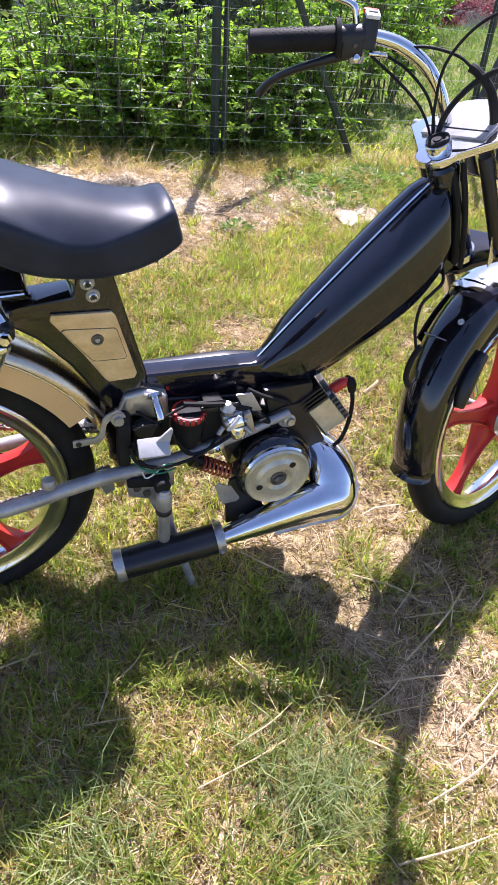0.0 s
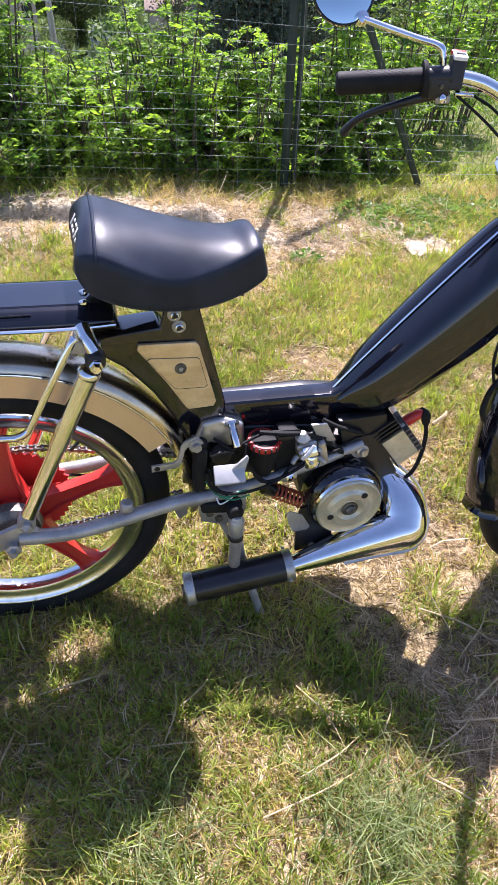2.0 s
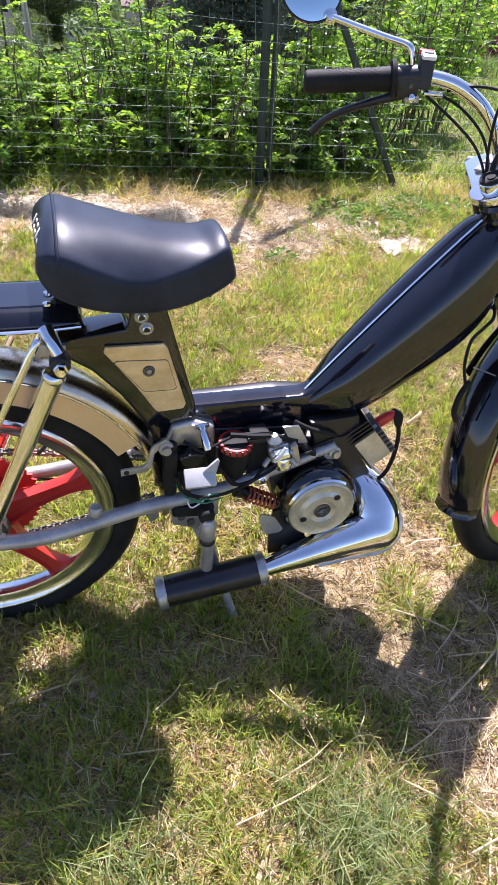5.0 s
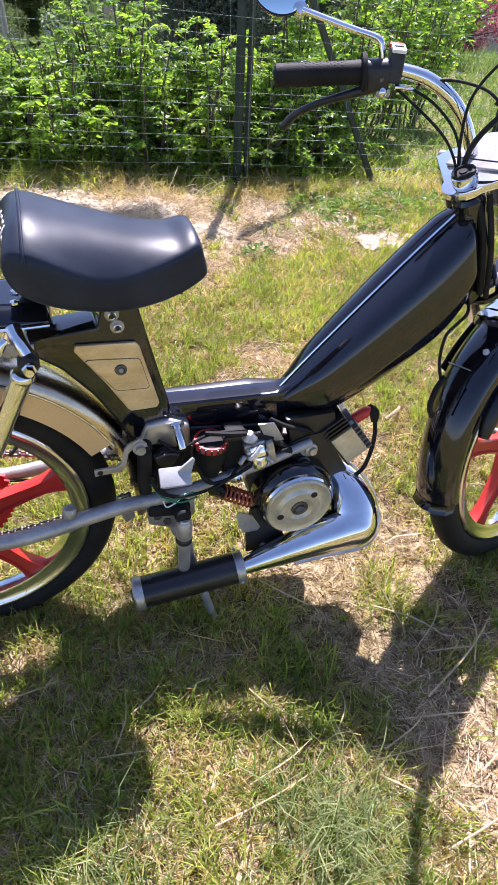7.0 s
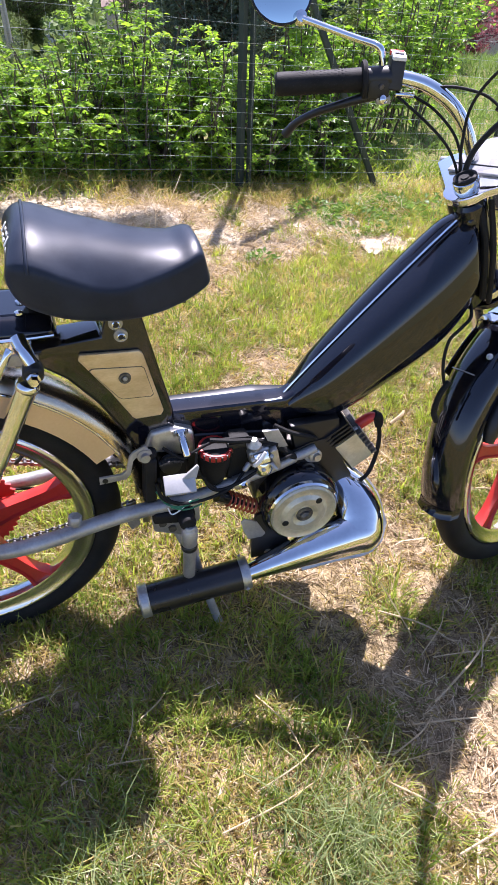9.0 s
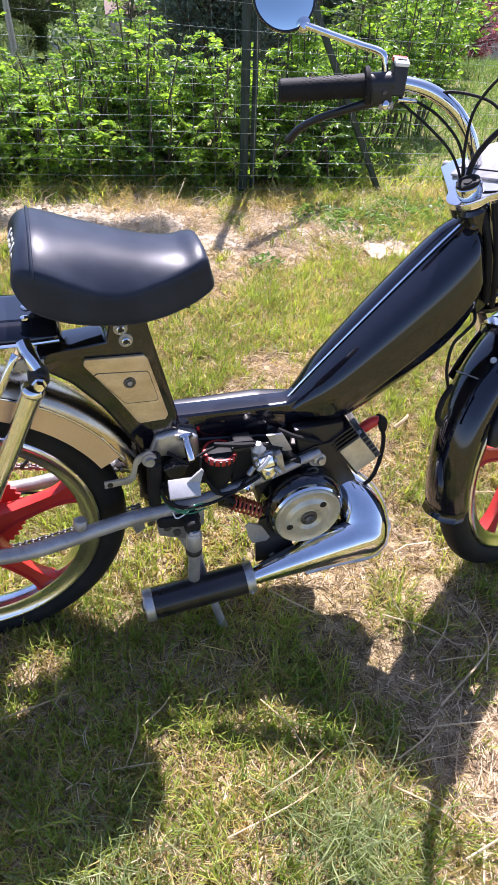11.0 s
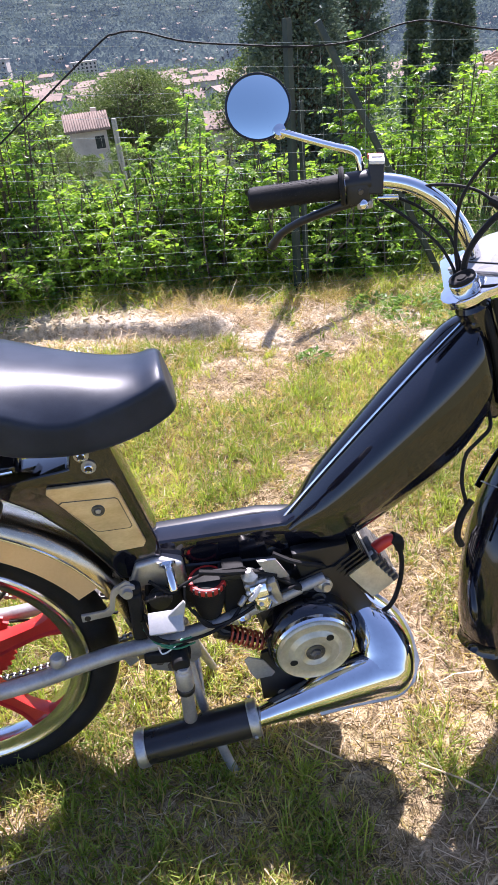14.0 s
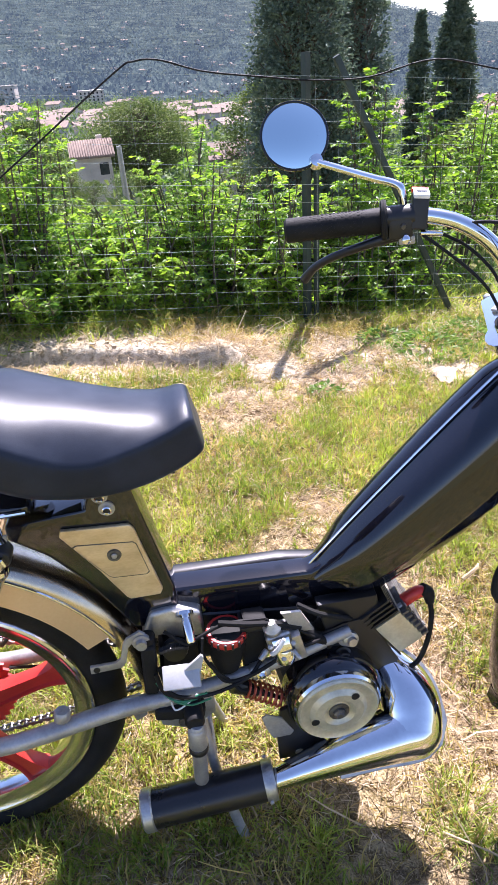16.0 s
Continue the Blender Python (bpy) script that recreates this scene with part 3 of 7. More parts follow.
for x, i in ((-0.836, 0.0), (-0.833, 0.0025), (-0.412, 0.0025), (-0.409, 0.0)):
    z = deck_top(x) + 0.0004 + (0.0016 if i else -0.001)
    rows.append([(x, -0.026 - 0.0025 + i, z - 0.0016), (x, -0.026 + 0.0025, z), (x, 0.049, z), (x, 0.049 + 0.005 - i, z - 0.0016)])
part("raised_panel", grid_mesh(rows), BLACK, carrier, angle=20)
part("rail", tube([(-0.391, -0.057, 0.651), (-0.43, -0.059, 0.6515), (-0.473, -0.060, 0.653), (-0.551, -0.060, 0.658), (-0.70, -0.060, 0.668), (-0.86, -0.058, 0.678)], 0.0030, 8), CHROME, carrier, "bright wire rail")
for x, y in ((-0.431, 0.010), (-0.433, -0.0235), (-0.80, 0.010), (-0.80, -0.0235)):
    part("carrier_bolt", lathe([(0, 0.001), (0, 0.0065), (0.003, 0.006), (0.0045, 0.003), (0.0048, 0.0004)], (x, y, deck_top(x) + 0.0018), (0, 0, 1), 14), CHROME, carrier)
for x in (-0.535, -0.67):
    part("slot", block((0.055, 0.008, 0.002), pose(x, -0.0405, deck_top(x) - 0.0055, -32, 3, 0), 0.0008), SATIN, carrier)
part("carrier_tube", block((0.088, 0.034, 0.036), pose(-0.352, 0.0, 0.597, 0, 0, 0), 0.004), BLACK, moped)
stay_line = [(-0.452, -0.074, 0.647), (-0.461, -0.080, 0.634), (-0.512, -0.082, 0.550), (-0.537, -0.083, 0.508), (-0.545, -0.083, 0.497), (-0.561, -0.083, 0.490), (-0.586, -0.083, 0.491), (-0.80, -0.083, 0.512)]
part("carrier_stay", tube(stay_line, 0.0058, 12), CHROME, moped, "bent chrome carrier stay")
part("carrier_stay", tube(mirror_pts(stay_line), 0.0058, 12), CHROME, moped, "bent chrome carrier stay")
for side in (-1, 1):
    part("stay_plate", block((0.050, 0.004, 0.018), pose(-0.442, side * 0.0745, 0.628, 0, 8, 0), 0.001), STEEL, moped)

# rear mudguard: chromed crown and flat tan side skirts


def arc_band(centre, a0, a1, profile, steps=40, bm=None, xf=None):
    rows = []
    for k in range(steps + 1):
        a = radians(a0 + (a1 - a0) * k / steps)
        row = []
        for y, r in profile:
            v = Vector((centre[0] + r * math.cos(a), y, centre[2] + r * math.sin(a)))
            row.append(xf @ v if xf else v)
        rows.append(row)
    return grid_mesh(rows, bm, close=True)


crown = [(-0.043, 0.318), (-0.042, 0.328), (-0.034, 0.338), (-0.016, 0.343), (0, 0.3445), (0.016, 0.343), (0.034, 0.338), (0.042, 0.328), (0.043, 0.318), (0.041, 0.318), (0.032, 0.335), (0, 0.341), (-0.032, 0.335), (-0.041, 0.318)]
guard = part("rear_mudguard", arc_band(RW, -6, 205, crown, 60), WARMCHROME, moped, "chromed rear mudguard with flat tan sides", angle=50)
for s in (-1, 1):
    skirt = [(s * 0.0412, 0.324), (s * 0.0445, 0.324), (s * 0.0455, 0.283), (s * 0.0432, 0.283)]
    part("skirt", arc_band(RW, 27.5, 200, skirt, 48), TAN, guard, "flat tan painted side skirt")
    part("bead", tube([(RW.x + 0.324 * math.cos(radians(a)), s * 0.0445, RW.z + 0.324 * math.sin(radians(a))) for a in range(26, 201, 12)], 0.0022, 8, 3), CHROME, guard)
part("guard_bracket", plate([(-0.362, 0.3745), (-0.325, 0.3745), (-0.3165, 0.381), (-0.309, 0.409), (-0.303, 0.4175), (-0.283, 0.4275), (-0.276, 0.421), (-0.281, 0.414), (-0.297, 0.406), (-0.303, 0.400), (-0.3095, 0.372), (-0.318, 0.363), (-0.3625, 0.361)], -0.066, -0.061, 0.001), STEEL, moped, "bent grey steel bracket")
part("bracket_hole", lathe([(0, 0.0005), (0, 0.005), (0.001, 0.005), (0.001, 0.0005)], (-0.353, -0.0661, 0.368), (0, -1, 0), 12), SATIN, moped)


# wheels


def spoke_bm(c, angle, xf, r0=0.03, r1=0.205):
    """One cast spoke: broad at the hub, waisted, and spread where it meets the rim; hollow-backed with raised edges."""
    prof = [(r0, 0.036, 0.020), (0.055, 0.029, 0.018), (0.085, 0.0195, 0.0145), (0.13, 0.0155, 0.012), (0.165, 0.0150, 0.0115), (0.188, 0.019, 0.013), (r1, 0.026, 0.014)]
    ca, sa = math.cos(angle), math.sin(angle)
    rows = []
    for r, w, d in spline(prof, 3):
        sec = [(-w, -d * 0.55), (-w * 0.92, -d), (-w * 0.72, -d * 1.02), (-w * 0.6, -d * 0.62), (w * 0.6, -d * 0.62), (w * 0.72, -d * 1.02), (w * 0.92, -d), (w, -d * 0.55),
               (w, d * 0.55), (w * 0.9, d), (-w * 0.9, d), (-w, d * 0.55)]
        row = []
        for t, y in sec:
            v = Vector((c[0] + r * ca - t * sa, c[1] + y, c[2] + r * sa + t * ca))
            row.append(xf @ v if xf else v)
        rows.append(row)
    bm = grid_mesh(rows, close=True)
    n = len(rows[0])
    vs = list(bm.verts)
    bm.faces.new(vs[:n])
    bm.faces.new(vs[-n:])
    return bm


def tyre_bm(c, xf):
    prof = []
    for k in range(28):
        t = 2 * math.pi * k / 28
        y, r = 0.029 * math.sin(t), 0.2555 + 0.0295 * math.cos(t)
        prof.append((y, r if r > 0.234 else 0.234 - 0.2 * (0.234 - r)))
    return lathe(prof, c, (0, 1, 0), 96, closed=True, xf=xf)


def wheel(name, c, phase, xf, label):
    hub = part(name, lathe([(-0.034, 0.001), (-0.034, 0.030), (-0.030, 0.040), (-0.012, 0.043), (0.012, 0.043), (0.030, 0.040), (0.034, 0.030), (0.034, 0.001)], c, (0, 1, 0), 40, xf=xf), RED, moped, label)
    part("tyre", tyre_bm(c, xf), RUBBER, hub, "black ribbed rubber tyre", angle=60)
    rim = [(-0.0245, 0.2345), (-0.0262, 0.231), (-0.0245, 0.2265), (-0.0200, 0.222), (-0.0185, 0.210), (-0.0150, 0.203), (-0.006, 0.200), (0.006, 0.200), (0.0150, 0.203), (0.0185, 0.210), (0.0200, 0.222), (0.0245, 0.2265), (0.0262, 0.231), (0.0245, 0.2345), (0.016, 0.228), (-0.016, 0.228)]
    part("rim", lathe(rim, c, (0, 1, 0), 96, closed=True, xf=xf), RIM, hub, "polished metal rim", angle=40)
    for k in range(5):
        part("spoke", spoke_bm(c, radians(phase + 72 * k), xf), RED, hub, angle=40)
    va = radians(phase + 30)
    d = Vector((math.cos(va), 0, math.sin(va)))
    part("valve", rod(Vector(c) + d * 0.172, Vector(c) + d * 0.203, 0.0032, 8, xf=xf), SATIN, hub)
    return hub


rear = wheel("rear_wheel", RW, 16, None, "red cast five-spoke rear wheel")
part("brake_drum", lathe([(-0.058, 0.001), (-0.058, 0.028), (-0.054, 0.036), (-0.046, 0.046), (-0.034, 0.048), (-0.030, 0.05), (-0.030, 0.001)], RW, (0, 1, 0), 40), DIRTY, rear, "grey brake drum")
part("axle", rod(RW + Vector((0, -0.098, 0)), RW + Vector((0, 0.09, 0)), 0.006, 12), STEEL, rear)

# sprocket and chain on the far side
prof = []
for k in range(88):
    a = 2 * math.pi * k / 88
    r = 0.100 if k % 2 else 0.107
    prof.append((RW.x + r * math.cos(a), RW.z + r * math.sin(a)))
part("rear_sprocket", plate(prof, 0.040, 0.045, 0.0), RED, rear, "red rear sprocket", smooth=False)
wrap = [(RW.x + 0.108 * math.cos(radians(a)), RW.z + 0.108 * math.sin(radians(a))) for a in range(90, 271, 12)]
chain_line = [(-0.25, 0.288), (-0.33, 0.306), (-0.421, 0.331), (-0.499, 0.353), (-0.565, 0.366)] + wrap + [(-0.56, 0.154), (-0.50, 0.160), (-0.431, 0.171), (-0.398, 0.178), (-0.30, 0.202)]
links = bmesh.new()
pts = [Vector((float(q[0]), 0.0425, float(q[1]))) for q in spline(chain_line, 10)]
run_l, pins, want = 0.0, [pts[0]], 0.0127
for a, b in zip(pts, pts[1:]):
    piece = (b - a).length
    while run_l + piece >= want:
        pins.append(a.lerp(b, (want - run_l) / piece))
        want += 0.0127
    run_l += piece
for k, (a, b) in enumerate(zip(pins, pins[1:])):
    ang = -math.degrees(math.atan2(b.z - a.z, b.x - a.x))
    for side in (-1, 1):
        y = side * (0.0055 if k % 2 else 0.0035)
        block((0.0127, 0.0016, 0.0050), Matrix.Translation((a + b) / 2 + Vector((0, y, 0))) @ pose(0, 0, 0, 0, ang, 0), 0.0, links)
        for q in (a, b):
            rod(q + Vector((0, y - 0.0009, 0)), q + Vector((0, y + 0.0009, 0)), 0.0046, 8, links)
    rod(a - Vector((0, 0.0065, 0)), a + Vector((0, 0.0065, 0)), 0.0030, 8, links)
CHAINM = surface("oily_chain", (0.10, 0.09, 0.08), (0.34, 0.32, 0.29), rough=0.34, metal=0.9, scale=60, fine=300, bump=0.1)
part("chain", links, CHAINM, moped, "oily roller chain", smooth=False)
part("brake_cable", tube([(-0.52, 0.07, 0.266), (-0.449, 0.07, 0.253), (-0.392, 0.07, 0.240), (-0.33, 0.07, 0.236)], 0.0024, 8, 4), RUBBER, moped)

# rear suspension and swinging arm
for s in (-1, 1):
    top, low = Vector((-0.4275, s * 0.083, 0.613)), Vector((-0.5810, s * 0.088, 0.316))
    d = (low - top).normalized()
    shock = part("shock_absorber", tube([tuple(top + d * q) for q in (0.03, 0.06, 0.12, 0.170)], [0.0158, 0.0155, 0.0148, 0.0143], 24, 1), CHROME, moped, "chromed tubular shock absorber")
    part("lower_tube", rod(top + d * 0.168, low - d * 0.010, 0.0128, 24), CHROME, shock)
    part("cap", lathe([(0, 0.001), (0, 0.0150), (0.004, 0.0178), (0.009, 0.0178), (0.013, 0.0155), (0.014, 0.001)], top + d * 0.020, d, 24), CHROME, shock)
    part("top_eye", lathe([(-0.014, 0.001), (-0.014, 0.0125), (-0.010, 0.0150), (0.010, 0.0150), (0.014, 0.0125), (0.014, 0.001)], top, (0, 1, 0), 24), SATIN, shock)
    part("nut", lathe([(0, 0.001), (0, 0.0105), (0.009, 0.0105), (0.011, 0.008), (0.018, 0.0065), (0.018, 0.001)], top + Vector((0, s * 0.014, 0)), (0, s, 0), 6), CHROME, shock, smooth=False)
    part("bottom_eye", lathe([(-0.012, 0.001), (-0.012, 0.015), (0.012, 0.015), (0.012, 0.001)], low, (0, 1, 0), 20), STEEL, shock)
    part("bottom_nut", lathe([(0, 0.001), (0, 0.010), (0.008, 0.010), (0.010, 0.006), (0.014, 0.001)], low + Vector((0, s * 0.012, 0)), (0, s, 0), 6), STEEL, shock, smooth=False)
    part("hanger", tube([(-0.440, s * 0.052, 0.650), (-0.434, s * 0.070, 0.638), tuple(top + Vector((0.001, 0, 0.010)))], [0.0125, 0.012, 0.0105], 12, 3), CHROME, shock)
    arm = part("swinging_arm", tube([(-0.60, s * 0.086, 0.276), (-0.52, s * 0.086, 0.268), (-0.45, s * 0.084, 0.274), (-0.38, s * 0.080, 0.285), (-0.32, s * 0.076, 0.291), (-0.255, s * 0.072, 0.291), (-0.18, s * 0.068, 0.298), (-0.06, s * 0.066, 0.326), (0.03, s * 0.06, 0.350)], [0.0135] * 5 + [0.0130, 0.0110, 0.0100, 0.0090], 16), STEEL, moped, "grey tubular swinging arm")
    part("dropout", plate([(-0.662, 0.262), (-0.648, 0.285), (-0.59, 0.306), (-0.565, 0.285), (-0.57, 0.262), (-0.64, 0.25)], s * 0.076, s * 0.088, 0.003), STEEL, arm)
    part("axle_nut", lathe([(0, 0.001), (0, 0.0135), (0.011, 0.0135), (0.013, 0.0085), (0.022, 0.007), (0.022, 0.001)], RW + Vector((0, s * 0.088, 0)), (0, s, 0), 6), STEEL, arm, smooth=False)
    part("chain_tensioner", tube([(-0.66, s * 0.09, 0.272), (-0.69, s * 0.09, 0.274), (-0.70, s * 0.09, 0.276)], 0.005, 8, 2), STEEL, arm)
    part("lug", rod((-0.415, s * 0.085, 0.300), (-0.412, s * 0.083, 0.318), 0.012, 16), STEEL, arm)
part("arm_bolt", lathe([(0, 0.001), (0, 0.0085), (0.004, 0.0085), (0.005, 0.005), (0.008, 0.001)], (-0.115, -0.080, 0.314), (0, -1, 0.2), 6), CHROME, moped, smooth=False)

# engine
engine = part("engine", block((0.14, 0.09, 0.10), pose(-0.015, 0.0, 0.262, 0, -12, 0), 0.018, seg=3), DIRTY, moped, "small oily single-cylinder engine")
FC = (-0.004, -0.055, 0.241)
part("flywheel_housing", lathe([(0, 0.001), (0, 0.078), (0.022, 0.080), (0.036, 0.078), (0.042, 0.073), (0.042, 0.001)], FC, (0, -1, 0), 48), BLACK, engine)
part("flywheel_band", lathe([(0.0, 0.001), (0.0, 0.0700), (0.010, 0.0700), (0.014, 0.067), (0.014, 0.001)], (-0.004, -0.097, 0.241), (0, -1, 0), 48), CHROME, engine)
part("flywheel_cover", lathe([(0, 0.001), (0, 0.064), (0.003, 0.0645), (0.006, 0.062), (0.0045, 0.060), (0.003, 0.050), (0.0035, 0.046), (0.007, 0.043), (0.010, 0.039), (0.010, 0.026), (0.006, 0.022), (0.004, 0.018), (0.006, 0.014), (0.006, 0.001)], (-0.004, -0.110, 0.241), (0, -1, 0), 56), CREAM, engine, "cream-coloured pressed flywheel cover")
part("hub_ring", lathe([(0, 0.0105), (0, 0.0165), (0.0025, 0.016), (0.003, 0.0105)], (-0.004, -0.1155, 0.241), (0, -1, 0), 28, closed=True), DIRTY, engine)
part("centre_nut", lathe([(0, 0.001), (0, 0.0105), (0.006, 0.0105), (0.008, 0.0065), (0.010, 0.005), (0.010, 0.001)], (-0.004, -0.116, 0.241), (0, -1, 0), 6), DIRTY, engine, smooth=False)
for a in (52, 196):
    part("cover_hole", lathe([(0, 0.0003), (0, 0.0065), (0.0012, 0.0065), (0.0012, 0.0003)], (-0.004 + 0.040 * math.cos(radians(a)), -0.1193, 0.241 + 0.040 * math.sin(radians(a))), (0, -1, 0), 14), SATIN, engine)
HEAD = pose(0.070, -0.004, 0.294, 0, 55, 0)
part("cylinder", block((0.066, 0.066, 0.09), HEAD @ pose(0, 0, -0.02), 0.01), SATIN, engine, "black finned cylinder")
for k in range(7):
    part("cooling_fin", block((0.100, 0.100, 0.0035), HEAD @ pose(0, 0, -0.045 + k * 0.0115), 0.001), SATIN, engine)
part("cylinder_head", block((0.076, 0.104, 0.049), HEAD @ pose(0.005, 0, 0.050), 0.005), CREAM, engine, "cream cylinder head side plate")
for k in range(4):
    part("side_fin", block((0.0045, 0.108, 0.052), HEAD @ pose(-0.040 - k * 0.0095, 0, 0.048), 0.0012), SATIN, engine)
part("fin_root", block((0.034, 0.090, 0.044), HEAD @ pose(-0.048, 0, 0.046), 0.003), SATIN, engine)
for k in range(6):
    part("head_fin", block((0.0055, 0.106, 0.012), HEAD @ pose(-0.026 + k * 0.0125, 0, 0.079), 0.0015), DIRTY, engine)
for x, y in ((-0.036, -0.036), (0.036, -0.036), (-0.036, 0.036), (0.036, 0.036)):
    part("head_nut", lathe([(0, 0.001), (0, 0.0075), (0.007, 0.0075), (0.008, 0.004), (0.012, 0.004), (0.012, 0.001)], HEAD @ Vector((x * 0.8 + 0.005, y, 0.074)), HEAD.to_3x3() @ Vector((0, 0, 1)), 6), STEEL, engine, smooth=False)
part("plug_cap", tube([(0.120, -0.024, 0.349), (0.134, -0.027, 0.362), (0.149, -0.030, 0.374), (0.160, -0.031, 0.376)], [0.0105, 0.0108, 0.0102, 0.0085], 14, 4), CAP, engine, "red spark plug cap")
part("plug_boot", tube([(0.155, -0.031, 0.380), (0.166, -0.032, 0.371), (0.170, -0.034, 0.352)], [0.0105, 0.0105, 0.007], 12, 4), RUBBER, engine)
part("plug_lead", tube([(0.170, -0.034, 0.354), (0.172, -0.040, 0.325), (0.164, -0.050, 0.285), (0.145, -0.060, 0.252), (0.118, -0.062, 0.244), (0.09, -0.05, 0.25)], 0.0042, 10, 6), RUBBER, engine)
part("engine_nut", lathe([(0, 0.001), (0, 0.019), (0.004, 0.019), (0.005, 0.0125), (0.014, 0.0125), (0.016, 0.008), (0.022, 0.007), (0.022, 0.001)], (0.029, -0.052, 0.332), (0.1, -1, 0.15), 20), ALU, engine)
part("engine_bracket", plate([(-0.02, 0.405), (0.075, 0.405), (0.082, 0.365), (0.060, 0.335), (0.045, 0.300), (0.005, 0.305), (-0.01, 0.36)], -0.053, -0.030, 0.005), SATIN, engine)

part("cylinder_shroud", plate([(-0.024, 0.345), (0.020, 0.362), (0.060, 0.366), (0.072, 0.338), (0.114, 0.262), (0.106, 0.228), (0.080, 0.225), (0.052, 0.262), (0.0, 0.290)], -0.0565, -0.0525, 0.0015), SATIN, engine, "black pressed cylinder shroud")

# carburettor, filter, wiring and the clutter of the engine bay
carb = part("carburettor", block((0.040, 0.034, 0.038), pose(-0.082, -0.062, 0.366, 0, -12, 0), 0.008, seg=3), ALU, moped, "small bright cast carburettor")
part("carburettor_cap", lathe([(0, 0.001), (0, 0.013), (0.010, 0.014), (0.016, 0.009), (0.022, 0.005), (0.022, 0.001)], (-0.092, -0.068, 0.386), (-0.1, -0.2, 1), 20), ALU, carb)
part("float_bowl", lathe([(0, 0.001), (0, 0.017), (0.012, 0.018), (0.022, 0.013), (0.024, 0.001)], (-0.078, -0.077, 0.356), (0, -0.4, -1), 20), CHROME, carb)
part("flange", block((0.014, 0.044, 0.050), pose(-0.056, -0.066, 0.362, 0, -12, 0), 0.003), ALU, carb)
for x, y, z in ((-0.100, -0.086, 0.372), (-0.066, -0.088, 0.374), (-0.082, -0.094, 0.352)):
    part("small_screw", lathe([(0, 0.001), (0, 0.0042), (0.004, 0.0042), (0.005, 0.002), (0.0055, 0.0005)], (x, y, z), (0.1, -0.6, 0.8), 6), STEEL, carb, smooth=False)
part("fuel_union", rod((-0.104, -0.080, 0.362), (-0.116, -0.088, 0.352), 0.005, 12), ALU, carb)
part("choke_plate", block((0.026, 0.004, 0.020), pose(-0.082, -0.0855, 0.372, -24, -10, 0), 0.001), CHROME, carb)
part("idle_screw", rod((-0.066, -0.088, 0.360), (-0.058, -0.100, 0.352), 0.0035, 10), ALU, carb)
part("lever", tube([(-0.098, -0.092, 0.364), (-0.090, -0.098, 0.378), (-0.080, -0.096, 0.394)], [0.004, 0.0035, 0.003], 8, 4), WHITE, carb)
part("pale_plate", plate([(-0.079, 0.421), (-0.049, 0.418), (-0.029, 0.377), (-0.060, 0.379)], -0.072, -0.067, 0.001), STEEL, moped, "pale metal bracket")
part("intake_pipe", tube([(-0.07, -0.03, 0.350), (-0.035, -0.02, 0.340), (0.005, -0.01, 0.32)], 0.012, 12), DIRTY, moped)
part("link_rod", tube([(-0.066, -0.062, 0.396), (-0.036, -0.064, 0.366), (-0.004, -0.066, 0.332)], 0.0068, 12, 3), RUBBER, moped)
AX = Vector((0.06, -0.03, 1)).normalized()
FZ = Vector((-0.160, -0.055, 0.380))
filt = part("air_filter", lathe([(0, 0.001), (0, 0.029), (0.003, 0.031), (0.010, 0.031), (0.013, 0.029), (0.013, 0.001)], FZ, AX, 32), RED, moped, "round red-rimmed air filter")
for k in range(18):
    t = 2 * math.pi * k / 18
    o = Vector((math.cos(t), math.sin(t), 0.03 * math.sin(t) - 0.06 * math.cos(t)))
    part("fin", block((0.003, 0.0035, 0.011), Matrix.Translation(FZ + AX * 0.0065 + o * 0.0305) @ pose(0, 0, 0, 0, 0, math.degrees(t)), 0.0005), SATIN, filt)
part("filter_top", lathe([(0.0, 0.024), (0.0135, 0.0245), (0.0145, 0.022), (0.0145, 0.001)], FZ, AX, 28), RUBBER, filt)
part("filter_body", lathe([(-0.062, 0.001), (-0.062, 0.020), (-0.03, 0.027), (0.0, 0.029), (0.001, 0.001)], FZ, AX, 28), RUBBER, filt)
part("black_pillar", block((0.036, 0.030, 0.100), pose(-0.119, -0.048, 0.358, 0, 3, 0), 0.006), RUBBER, moped, "black rubber intake housing")
part("pillar_strap", block((0.040, 0.036, 0.010), pose(-0.119, -0.048, 0.392, 0, 3, 0), 0.002), SATIN, moped)
part("crankcase_side", plate([(-0.285, 0.385), (-0.266, 0.432), (-0.232, 0.436), (-0.192, 0.420), (-0.190, 0.372), (-0.225, 0.372), (-0.250, 0.385)], -0.040, 0.02, 0.008, seg=3), ALU, moped, "cast pale grey casing")
part("rubber_mount", block((0.022, 0.034, 0.098), pose(-0.278, -0.058, 0.352, 0, 4, 0), 0.008, seg=3), RUBBER, moped)
part("mount_cap", lathe([(0, 0.001), (0, 0.012), (0.010, 0.012), (0.013, 0.008), (0.013, 0.001)], (-0.275, -0.058, 0.400), (0.06, 0, 1), 18), RUBBER, moped)
for k in range(7):
    part("chain_link", block((0.0065, 0.010, 0.006), pose(-0.258 + 0.0062 * k, -0.064, 0.381 + 0.004 * math.sin(k * 0.5), 0, 4, 0), 0.0015), SATIN, moped)
part("small_sprocket", lathe([(0, 0.001), (0, 0.018), (0.006, 0.020), (0.012, 0.018), (0.012, 0.001)], (-0.238, -0.046, 0.366), (0, -1, 0.2), 24), SATIN, moped)
PALE = surface("pale_grey_plastic", (0.34, 0.345, 0.35), (0.46, 0.46, 0.455), rough=0.32, scale=40, fine=240, bump=0.08)
